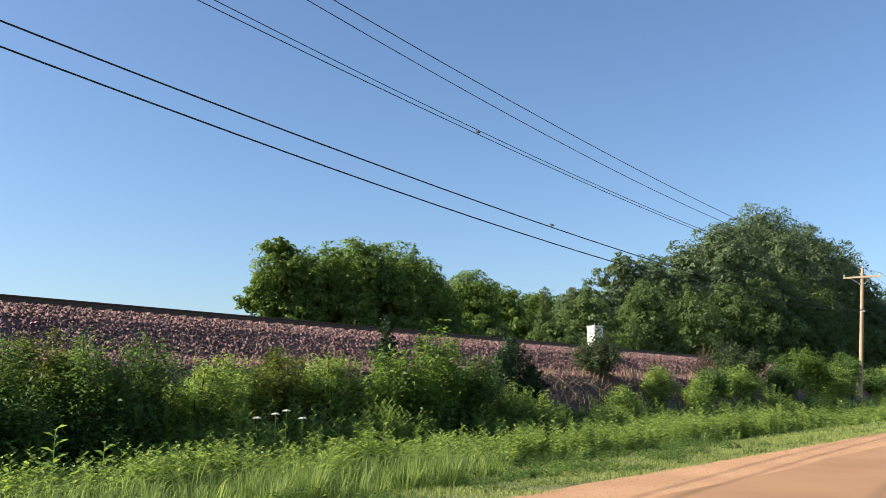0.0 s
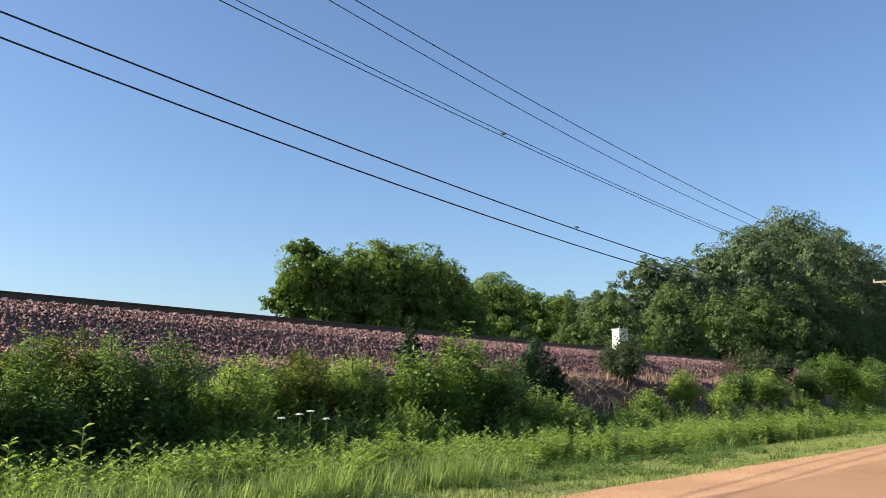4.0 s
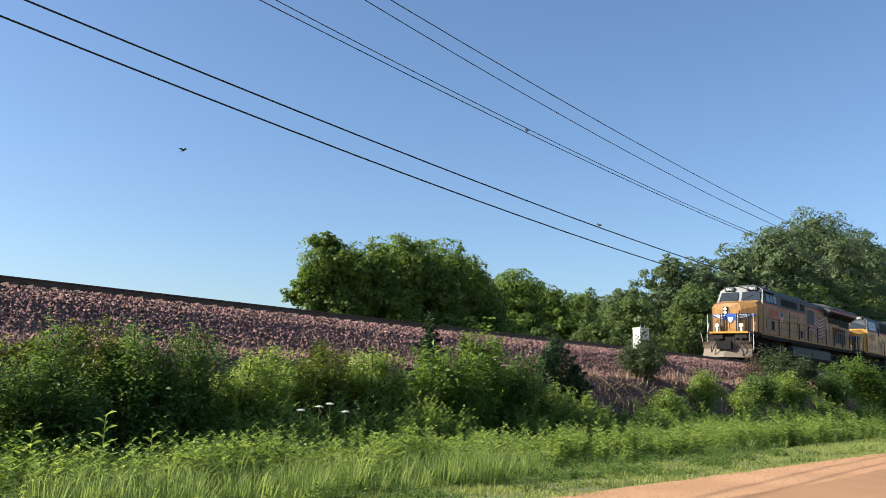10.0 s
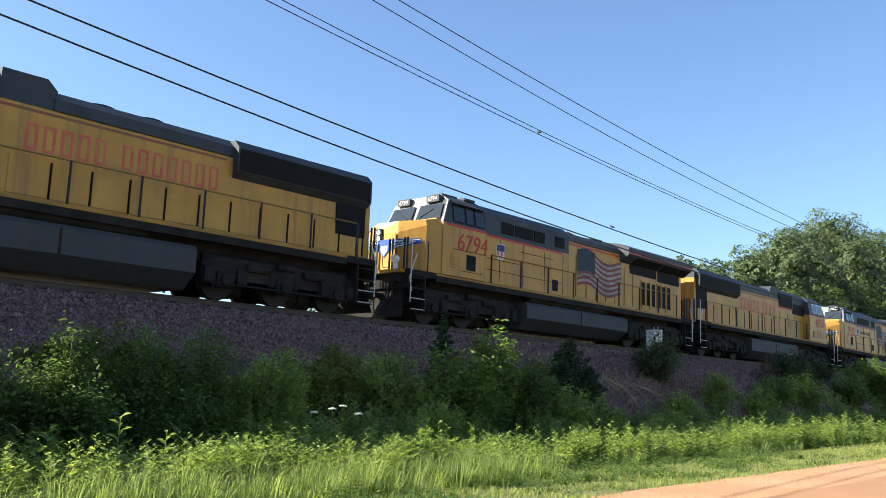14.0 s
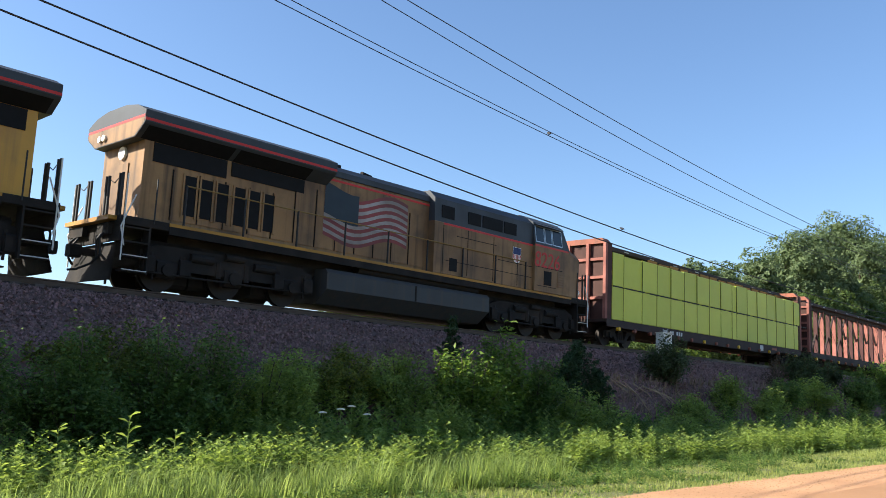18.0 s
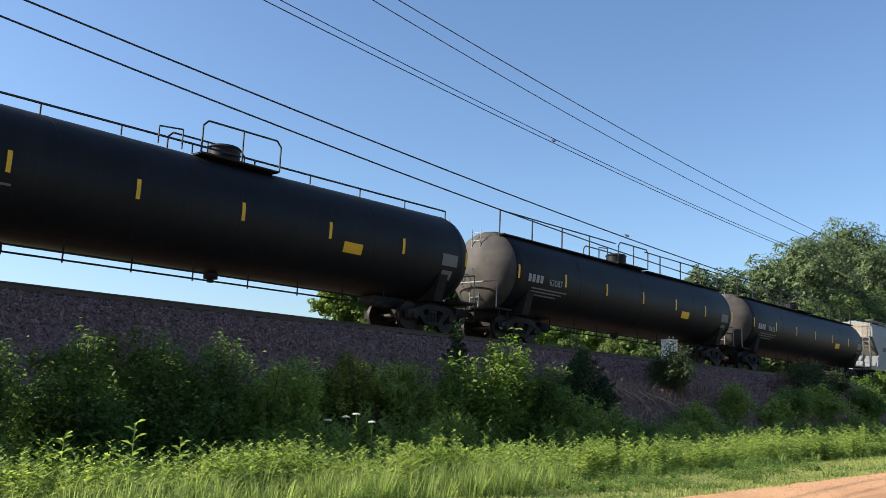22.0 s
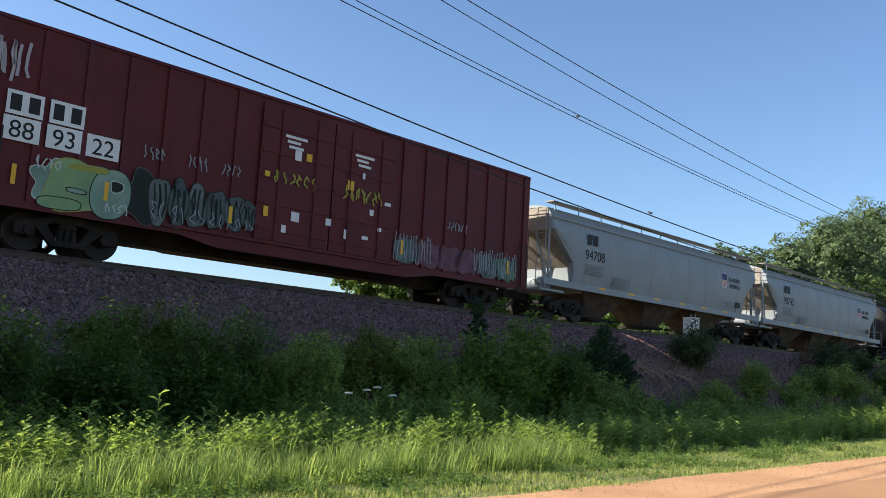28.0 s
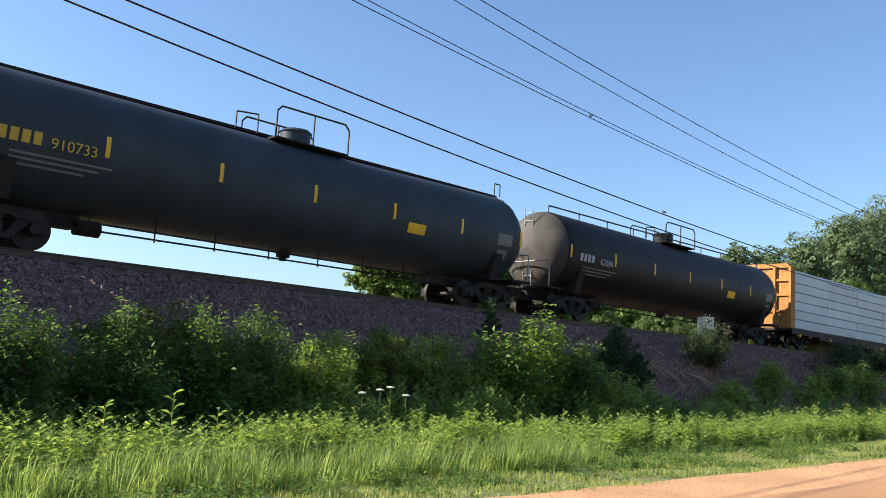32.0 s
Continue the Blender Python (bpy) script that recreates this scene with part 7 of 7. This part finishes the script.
for cx, cy, ch, cw, cn in ((17.3, 15.4, 2.1, 1.0, 2600), (23.3, 15.4, 1.75, 1.9, 5200), (22.5, 15.2, 1.5, 1.4, 3200), (24.0, 15.1, 1.2, 1.3, 2600)):
    cedar(cx, cy, ground_z(cx, cy), ch, cw, "dark feathery evergreen bush on the embankment", LEAF_DARK, cn, 0.10, "cedar_bush", "bush")


def weed_plants(n, x0, x1, y0, y1, h0, h1, leaf, per, seed):
    """Upright weeds: a thin stem with leaves in whorls, smaller towards the tip."""
    r = np.random.default_rng(seed)
    cx = x0 + (x1 - x0) * r.uniform(0, 1, n // 9 + 1) ** 1.35
    cy, ch = r.uniform(y0, y1, len(cx)), r.uniform(0.72, 1.22, len(cx))
    patch = r.integers(0, len(cx), n)
    px = cx[patch] + r.normal(size=n) * (0.22 + 0.006 * cx[patch])
    py = cy[patch] + r.normal(size=n) * 0.16
    h = r.uniform(h0, h1, n) * ch[patch]
    lean = r.normal(size=(n, 2)) * 0.08
    gz = np.array([ground_z(a, b) for a, b in zip(px, py)])
    u = np.tile(np.linspace(0.12, 1.0, per), n)
    i = np.repeat(np.arange(n), per)
    a = u * 40 + r.uniform(0, 6.3, n)[i]
    reach = leaf * (1.25 - 0.6 * u)
    c = np.stack([px[i] + lean[i, 0] * u * h[i] + reach * 0.6 * np.cos(a), py[i] + lean[i, 1] * u * h[i] + reach * 0.6 * np.sin(a), gz[i] + u * h[i]], 1)
    nr = np.stack([-0.6 * np.cos(a), -0.6 * np.sin(a), np.full(len(a), 0.9)], 1) + r.normal(size=(len(a), 3)) * 0.45
    d = np.stack([np.cos(a), np.sin(a), np.full(len(a), 0.65)], 1) / 1.15
    s = np.cross(nr, d)
    s /= np.linalg.norm(s, axis=1, keepdims=True)
    k = (reach * r.uniform(0.7, 1.3, len(a)))[:, None]
    v = np.stack([c - d * k * 0.5, c + s * k * 0.27, c + d * k * 0.6 - np.array([0, 0, 0.25]) * k, c - s * k * 0.27], 1).reshape(-1, 3)
    j = np.arange(len(a))[:, None] * 4
    f = np.concatenate([j + np.array([[0, 1, 2]]), j + np.array([[0, 2, 3]])], 0)
    w = 0.006
    st = np.stack([np.stack([px - w, py, gz], 1), np.stack([px + w, py, gz], 1), np.stack([px + lean[:, 0] * h, py + lean[:, 1] * h, gz + h], 1)], 1).reshape(-1, 3)
    sf = np.arange(len(st)).reshape(-1, 3) + len(v)
    return np.concatenate([v, st]), np.concatenate([f, sf])


def blades(n, x0, x1, y0, y1, h0, h1, w, seed, power=1.6, droop=0.35, tuft=0):
    """Grass blades: three triangles each, bent over at the tip."""
    r = np.random.default_rng(seed)
    px = x0 + (x1 - x0) * r.uniform(0, 1, n) ** power
    py = y0 + (y1 - y0) * r.uniform(0, 1, n)
    gz = np.array([ground_z(a, b) for a, b in zip(px, py)]) - 0.01
    if tuft:
        # blades stand in tufts and fall outwards from the middle of each
        k = n // tuft + 1
        cx, cy, ch = x0 + (x1 - x0) * r.uniform(0, 1, k) ** power, r.uniform(y0, y1, k), r.uniform(0.55, 1.3, k)
        i, a = r.integers(0, k, n), r.uniform(0, 2 * math.pi, n)
        q = 0.16 * np.sqrt(r.uniform(0, 1, n))
        px, py = cx[i] + q * np.cos(a), cy[i] + q * np.sin(a)
        h = r.uniform(h0, h1, n) * ch[i]
        a = a + r.normal(size=n) * 0.7
        gz = np.array([ground_z(e, g) for e, g in zip(px, py)]) - 0.01
    else:
        clump = 0.75 + 0.5 * np.sin(px * 2.1 + py * 3.3) * np.sin(px * 0.9 - py * 1.7)
        h = r.uniform(h0, h1, n) * clump.clip(0.4, 1.4)
        a = r.uniform(0, 2 * math.pi, n)
    d = np.stack([np.cos(a), np.sin(a)], 1)
    s = np.stack([-np.sin(a), np.cos(a)], 1) * (w * (1 + 0.02 * px))[:, None]
    b = r.uniform(0.1, 1.0, n) * droop
    p0 = np.stack([px, py], 1)
    m = p0 + d * (h * b * 0.3)[:, None]
    t = p0 + d * (h * b * 1.1)[:, None]
    v = np.stack([np.column_stack([p0 - s, gz]), np.column_stack([p0 + s, gz]), np.column_stack([m + s * 0.8, gz + h * 0.6]), np.column_stack([m - s * 0.8, gz + h * 0.6]), np.column_stack([t, gz + h * (1 - 0.3 * b)])], 1).reshape(-1, 3)
    j = np.arange(n)[:, None] * 5
    f = np.concatenate([j + np.array([[0, 1, 2]]), j + np.array([[0, 2, 3]]), j + np.array([[3, 2, 4]])], 0)
    return v, f


GRASS = material("verge_grass", (0.34, 0.385, 0.125), 0.6, dark=(0.23, 0.27, 0.085), scale=1.5, fine=12, amount=0.9, island=0.2, translucent=0.5)
GRASS_TALL = material("tall_meadow_grass", (0.275, 0.36, 0.11), 0.55, dark=(0.175, 0.245, 0.075), scale=1.5, fine=12, amount=0.9, island=0.3, translucent=0.55)
DRY = material("dry_stalks", (0.30, 0.22, 0.13), 0.9, dark=(0.17, 0.12, 0.07), scale=2, amount=0.9, island=0.3)


def stuff(name, pieces, mat, label, category):
    vs, fs, o = [], [], 0
    for v, f in pieces:
        vs.append(v)
        fs.append(f + o)
        o += len(v)
    ob = new(name, sheet(name, np.concatenate(vs), np.concatenate(fs), mat))
    return tagged(ob, label, category, kind="stuff")


stuff("verge_grass", [blades(40000, 3.5, 40, 7.25, 11.2, 0.05, 0.15, 0.0045, 1, 1.5, 0.9), blades(34000, 3.5, 40, 7.2, 11.2, 0.03, 0.09, 0.006, 51, 1.5, 1.5), blades(26000, 30, 120, 7.3, 11.6, 0.06, 0.16, 0.010, 2, 1.3), blades(1600, 3, 50, 7.0, 7.5, 0.03, 0.1, 0.005, 3, 1.4)], GRASS, "short mown green grass along the road edge", "grass")
stuff("tall_grass", [blades(16000, 1.5, 14, 9.2, 12.0, 0.25, 0.72, 0.0042, 4, 1.05, 1.5, 38), blades(7000, 10, 60, 10.2, 12.6, 0.2, 0.5, 0.006, 5, 1.3, 1.2, 30), blades(6000, 4, 90, 12.0, 14.6, 0.4, 0.9, 0.010, 6, 1.3, 0.8)], GRASS_TALL, "tall rough grass between road and embankment", "grass")
stuff("roadside_weeds", [weed_plants(520, 2.0, 13, 10.4, 12.2, 0.4, 0.85, 0.10, 40, 10), weed_plants(1100, 3.0, 34, 10.6, 12.2, 0.35, 0.85, 0.11, 34, 11), weed_plants(1000, 8, 34, 10.8, 12.2, 0.5, 0.98, 0.12, 34, 62), weed_plants(1300, 13, 62, 10.4, 11.8, 0.3, 0.8, 0.12, 28, 61), weed_plants(1100, 26, 110, 10.8, 12.4, 0.55, 1.15, 0.15, 30, 12), weed_plants(450, 40, 110, 13.0, 15.0, 0.8, 1.5, 0.18, 30, 14)], LEAF_WEED, "bright green leafy weeds along the verge", "weeds")
stuff("nettles", [weed_plants(900, 3.0, 44, 10.9, 13.2, 0.45, 0.95, 0.10, 40, 71), weed_plants(700, 12, 60, 11.2, 14.0, 0.6, 1.1, 0.12, 36, 72)], LEAF_MAPLE, "mid-green nettle-like weeds along the verge", "weeds")
stuff("low_clover", [weed_plants(1500, 5, 60, 7.5, 10.8, 0.05, 0.16, 0.055, 12, 73), weed_plants(900, 4, 26, 8.6, 11.0, 0.10, 0.30, 0.075, 16, 74)], LEAF_BUSH, "low broad-leaved plants in the mown verge", "weeds")
stuff("goldenrod", [weed_plants(700, 4.0, 42, 12.0, 14.3, 0.5, 1.1, 0.11, 40, 13), weed_plants(460, 9.4, 16.2, 12.9, 14.2, 0.85, 1.35, 0.09, 64, 41), weed_plants(300, 18.5, 30, 12.9, 14.2, 0.7, 1.2, 0.11, 48, 42)], LEAF_WEED, "feathery green goldenrod below the embankment", "weeds")
stuff("undergrowth", [weed_plants(800, 1.5, 60, 12.8, 14.5, 0.6, 1.2, 0.15, 34, 15)], LEAF_BUSH, "dark green undergrowth below the embankment", "undergrowth")
stuff("dry_grass", [blades(700, 9, 16, 16.0, 17.2, 0.1, 0.4, 0.005, 21, 1.0, 0.9), blades(700, 14, 22, 16.4, 17.4, 0.15, 0.55, 0.005, 22, 1.0, 0.9), blades(1300, 23, 36, 14.6, 16.2, 0.2, 0.7, 0.007, 23, 1.0, 1.1), blades(450, 34, 46, 15.4, 17.0, 0.2, 0.7, 0.008, 24, 1.0, 1.0)], DRY, "dry straw-coloured stalks on the embankment slope", "dry grass")

# single weeds that stand out along the verge
for k, (wx, wy, wh) in enumerate(((6.2, 11.5, 1.25), (5.3, 11.7, 1.1), (7.0, 11.6, 1.0), (8.2, 11.2, 0.95), (8.9, 11.3, 0.9), (10.4, 11.3, 0.85), (12.3, 11.4, 0.95), (14.0, 11.6, 1.0), (15.7, 11.7, 1.05), (18.8, 11.8, 1.05), (21.0, 11.9, 1.0), (24.5, 12.0, 1.15), (27.5, 12.0, 1.2), (30.5, 12.2, 1.25), (34.0, 12.3, 1.35), (38.0, 12.4, 1.4))):
    w = thing("tall_weed", "broad-leaved milkweed standing above the grass" if k < 3 else "leafy green weed standing above the verge", "weed", pose(wx, wy, ground_z(wx, wy)), "tall weeds")
    part("stem", Mesh().cyl((0, 0, -0.02), (0.03, 0.02, wh), 0.011, 6, 0.005), GRASS_TALL, w)
    n = 22 if k < 3 else 34
    u = np.linspace(0.15, 1.0, n)
    a = u * 37 + k
    L = (0.24 if k < 3 else 0.15) * (1.25 - 0.65 * u)
    d = np.stack([np.cos(a), np.sin(a), np.full(n, 0.55)], 1)
    c = np.stack([0.03 * u, 0.02 * u, u * wh], 1) + d * (L * 0.5)[:, None]
    s = np.stack([-np.sin(a), np.cos(a), np.zeros(n)], 1) * (L * (0.24 if k < 3 else 0.16))[:, None]
    v = np.stack([c - d * (L * 0.5)[:, None], c + s + np.array([0, 0, 0.02]), c + d * (L * 0.5)[:, None] - np.array([0, 0, 1]) * (L * 0.2)[:, None], c - s + np.array([0, 0, 0.02])], 1).reshape(-1, 3)
    j = np.arange(n)[:, None] * 4
    part("foliage", sheet("foliage", v, np.concatenate([j + np.array([[0, 1, 2]]), j + np.array([[0, 2, 3]])], 0), LEAF_WEED), LEAF_WEED, w)

# white flower heads over the weeds
M_PETAL = plain("white_petals", (0.75, 0.74, 0.66), 0.7)
for k, (fx, fy, fz) in enumerate(((10.55, 12.0, 1.12), (10.85, 12.05, 1.17), (11.2, 12.0, 1.03), (10.3, 12.2, 1.05))):
    fl = thing("flower", "white umbel flower among green weeds", "flower", pose(fx, fy, ground_z(fx, fy)), "white flowers")
    h = fz - ground_z(fx, fy)
    part("stem", Mesh().cyl((0, 0, 0), (0, 0, h), 0.008, 5, 0.005), GRASS_TALL, fl)
    hd = Mesh()
    for i in range(26):
        q, a = math.sqrt((i + 0.5) / 26) * 0.075, i * 2.4
        hd.cyl((q * math.cos(a), q * math.sin(a), h - 3 * q * q), (q * math.cos(a), q * math.sin(a), h + 0.02 - 4 * q * q), 0.009, 6, 0.012)
    part("flower_head", hd, M_PETAL, fl)

# dead branches lying on the bank
M_DEAD = material("dead_wood", (0.38, 0.28, 0.17), 0.9, dark=(0.22, 0.15, 0.09), scale=3, amount=0.9)
for k in range(9):
    bx, by = 24.2 + 0.55 * k, 15.9 - 0.08 * k
    b = thing("dead_branch", "pale dead branch lying on the slope", "branch", pose(bx, by, ground_z(bx, by) + 0.03), "dead branches")
    a = 0.5 + 0.35 * math.sin(k * 1.9)
    ln = 1.3 + 0.5 * math.sin(k * 2.7)
    e = (ln * math.cos(a), -0.9 * abs(math.sin(k + 1.0)), -0.55 + 0.3 * math.sin(k * 1.3))
    part("limb", Mesh().rod([(0, 0, 0.35), (e[0] * 0.5, e[1] * 0.5, 0.30 + e[2] * 0.5), e], 0.02, 5), M_DEAD, b)
    part("twig", Mesh().rod([(e[0] * 0.5, e[1] * 0.5, 0.30 + e[2] * 0.5), (e[0] * 0.6, e[1] * 0.5 - 0.3, 0.55 + e[2] * 0.5)], 0.011, 4), M_DEAD, b)

# ---- ballast ----
STONE = material("ballast_stone", (0.27, 0.155, 0.13), 0.85, dark=(0.15, 0.09, 0.08), scale=6, fine=60, amount=0.7, island=0.45, bump=0.3, bump_scale=120)
r = np.random.default_rng(31)


def stones(n, x0, x1, d0, d1, s0, s1, power):
    px = x0 + (x1 - x0) * r.uniform(0, 1, n) ** power
    dd = r.uniform(d0, d1, n)
    py = track_y(px) + dd
    pz = np.array([ground_z(a, b) for a, b in zip(px, py)]) + 0.05 + r.uniform(-0.02, 0.035, n)
    base = np.array([(1, 0, -0.35), (-1, 0, -0.35), (0, 1, -0.35), (0, -1, -0.35), (0, 0, 1)], float)
    size = r.uniform(s0, s1, n) * (1 + 0.012 * px)
    v = base[None] * r.uniform(0.6, 1.15, (n, 5, 3)) + r.normal(size=(n, 5, 3)) * 0.22
    ang = np.stack([r.uniform(0, 2 * math.pi, n), r.normal(size=n) * 0.7], 1)
    c, s = np.cos(ang), np.sin(ang)
    rz = np.stack([np.stack([c[:, 0], -s[:, 0], 0 * c[:, 0]], 1), np.stack([s[:, 0], c[:, 0], 0 * c[:, 0]], 1), np.stack([0 * c[:, 0], 0 * c[:, 0], 1 + 0 * c[:, 0]], 1)], 1)
    rx = np.stack([np.stack([1 + 0 * c[:, 1], 0 * c[:, 1], 0 * c[:, 1]], 1), np.stack([0 * c[:, 1], c[:, 1], -s[:, 1]], 1), np.stack([0 * c[:, 1], s[:, 1], c[:, 1]], 1)], 1)
    v = np.einsum("nij,njk,nlk->nli", rz, rx, v) * (size / 2)[:, None, None]
    v = (v + np.stack([px, py, pz], 1)[:, None]).reshape(-1, 3)
    t = np.array([(0, 2, 4), (2, 1, 4), (1, 3, 4), (3, 0, 4)])
    return v, (np.arange(n)[:, None, None] * 5 + t[None]).reshape(-1, 3)


stuff("ballast_stones", [stones(52000, 5, 48, -4.5, -1.3, 0.05, 0.10, 1.25), stones(12000, 40, 110, -4.5, -1.3, 0.07, 0.13, 1.2), stones(22000, 6, 50, -6.6, -4.3, 0.045, 0.09, 1.2)], STONE, "crushed pinkish grey ballast stones on the embankment", "ballast")

# gravel along the road's edge
GRAVEL = material("road_gravel", (0.40, 0.235, 0.13), 0.95, dark=(0.27, 0.15, 0.085), scale=6, amount=0.6, island=0.3)
gv, gf = [], []
n = 7000
px, py = 6 + 50 * r.uniform(0, 1, n) ** 1.4, 5.2 + 2.1 * r.uniform(0, 1, n) ** 0.6
base = np.array([(1, 0, 0), (-1, 0, 0), (0, 1, 0), (0, -1, 0), (0, 0, 0.8)], float)
v = (base[None] * r.uniform(0.6, 1.2, (n, 5, 1)) * r.uniform(0.006, 0.016, (n, 1, 1)) * (1 + 0.02 * px)[:, None, None] + np.stack([px, py, np.array([ground_z(a, b) for a, b in zip(px, py)]) + 0.05], 1)[:, None]).reshape(-1, 3)
stuff("loose_gravel", [(v, (np.arange(n)[:, None, None] * 5 + np.array([(0, 2, 4), (2, 1, 4), (1, 3, 4), (3, 0, 4)])[None]).reshape(-1, 3))], GRAVEL, "loose tan gravel along the road edge", "gravel")

# ---- trackside equipment ----
M_CABINET = material("cabinet_white_paint", (0.74, 0.74, 0.70), 0.5, dark=(0.6, 0.58, 0.52), scale=3, amount=0.5, streak=0.3)
cz = ground_z(34.6, 18.55)
cb = thing("trackside_cabinet", "white steel signal cabinet on a post beside the track", "cabinet", pose(34.9, 18.55, 3.42, 0, 0, -20))
part("post", Mesh().cyl((0, 0, cz - 3.75), (0, 0, 0.1), 0.07, 10), plain("galvanised", (0.4, 0.4, 0.4), 0.5, 0.8), cb)
part("box", Mesh().box(-0.25, 0.25, -0.24, 0.24, 0.0, 0.92, 0.02), M_CABINET, cb)
part("door", Mesh().box(-0.2, 0.2, -0.262, -0.242, 0.06, 0.86), M_CABINET, cb)
part("lid", Mesh().box(-0.27, 0.27, -0.27, 0.27, 0.92, 0.95), M_CABINET, cb)
part("hinge", Mesh().rod([(-0.22, -0.27, 0.2), (-0.22, -0.27, 0.75)], 0.012, 5), plain("galvanised", (0.4, 0.4, 0.4), 0.5, 0.8), cb)
for k in (-0.02, 0.22):
    part("antenna", Mesh().rod([(k, 0, 0.95), (k, 0, 1.1)], 0.02, 5), plain("galvanised", (0.4, 0.4, 0.4), 0.5, 0.8), cb)
sx, sy = 68.6, 16.15
sz = ground_z(sx, sy)
sg = thing("trackside_sign", "small white square sign on a thin post", "sign", pose(sx, sy, sz, 7, 0, -12))
part("post", Mesh().cyl((0, 0, -0.3), (0, 0, 1.75), 0.04, 8), M_CABINET, sg)
part("plate", Mesh().box(-0.03, -0.01, -0.18, 0.18, 1.36, 1.76), M_CABINET, sg)
part("marking", Mesh().box(-0.036, -0.031, -0.1, 0.1, 1.46, 1.54).box(-0.036, -0.031, -0.03, 0.03, 1.4, 1.66), BLACK, sg)

# sleepers
sl = Mesh().box(-0.11, 0.11, -1.3, 1.3, -0.36, -0.186).data("sleeper")
for k in range(190):
    x = -6 + 0.55 * k
    part("sleeper", sl, M_SLEEPER, track, at=pose(x, track_y(x), RAIL_Z - sink(x), 0, 0, math.degrees(math.atan(SKEW))))

# birds
M_FEATHER = plain("dark_feathers", (0.03, 0.03, 0.035), 0.7)


def bird(x, y, z, flying=False, yaw=0):
    b = thing("bird", "small dark bird in flight" if flying else "small dark bird perched on a wire", "bird", pose(x, y, z, 0, 0, yaw))
    k = 1.0
    rings = [[(xx * k, rr * math.cos(a) * k, (0.06 + zz + rr * math.sin(a)) * k) for a in np.linspace(0, 2 * math.pi, 9)[:-1]] for xx, rr, zz in ((-0.09, 0.004, -0.02), (-0.05, 0.03, -0.005), (0.0, 0.04, 0.0), (0.05, 0.032, 0.02), (0.075, 0.022, 0.045), (0.10, 0.006, 0.05))]
    part("body", Mesh().loft(rings), M_FEATHER, b, smooth=True)
    part("tail", Mesh().add([(-0.08, -0.012, 0.04), (-0.08, 0.012, 0.04), (-0.17, 0.02, 0.02), (-0.17, -0.02, 0.02)], [(0, 1, 2, 3)]), M_FEATHER, b)
    for s in (-1, 1):
        if flying:
            part("wing", Mesh().add([(0.05, s * 0.03, 0.07), (0.02, s * 0.13, 0.12), (-0.04, s * 0.24, 0.10), (-0.06, s * 0.12, 0.10), (-0.05, s * 0.03, 0.06)], [(0, 1, 2, 3, 4)]), M_FEATHER, b)
        else:
            part("wing", Mesh().add([(0.05, s * 0.035, 0.08), (0.0, s * 0.046, 0.07), (-0.10, s * 0.02, 0.035), (-0.02, s * 0.04, 0.035)], [(0, 1, 2, 3)]), M_FEATHER, b)
            part("foot", Mesh().rod([(0.01, s * 0.012, 0.03), (0.01, s * 0.012, 0.0)], 0.004, 4), M_FEATHER, b)
    return b


def wire_z(x, a, b, c):
    return a * x * x + b * x + c


bird(20.1, 14.4, wire_z(20.1, 9.4e-4, -7.814e-2, 10.185) + 0.011, yaw=70)
bird(23.6, 14.0, wire_z(23.6, 9.7e-4, -7.558e-2, 7.924) + 0.017, yaw=80)
SWALLOW = bird(30, 20, 14, True)


def motions():
    times = [0.0] + [5.0 + 0.5 * k for k in range(55)]
    for car, front, length, backwards in CARS:
        walk(car, [(t, car_pose(front, length, t, backwards)) for t in times])
        # wheels turn while their car passes along the seen stretch
        seen = [k / FPS for k in range(0, 961) if -2.0 - length < front - travel(k / FPS) < 80.0]
        if not seen:
            continue
        for bogie in car.children:
            for axle in bogie.children:
                if axle.name.startswith("wheelset"):
                    place, r = axle.matrix_basis.copy(), axle.location.z
                    turn = [-(travel(t) - travel(seen[0])) / r * (-1 if backwards else 1) for t in seen]
                    rows = [(t, place @ Matrix.Rotation(a, 4, "Y")) for t, a in zip(seen, turn)]
                    head = [(0.0, rows[0][1])] if seen[0] > 0 else []
                    tail = [(32.0, rows[-1][1])] if seen[-1] < 32.0 else []
                    walk(axle, head + rows + tail)
    walk(SWALLOW, [(t, pose(x, y, z, 12 * math.sin(t * 5), -6, yaw)) for t, x, y, z, yaw in (
        (0.0, -8.0, 90.0, 16.0, -75), (9.0, 13.0, 32.0, 10.0, -72), (11.5, 20.2, 16.0, 8.5, -70), (12.0, 21.67, 12.47, 8.74, -67), (12.5, 23.22, 9.05, 9.02, -66),
        (13.0, 23.92, 6.65, 9.32, -66), (14.0, 26.0, 1.5, 10.0, -66), (18.0, 35.0, -20.0, 14.0, -66), (32.0, 70.0, -120.0, 30.0, -66))])


motions()
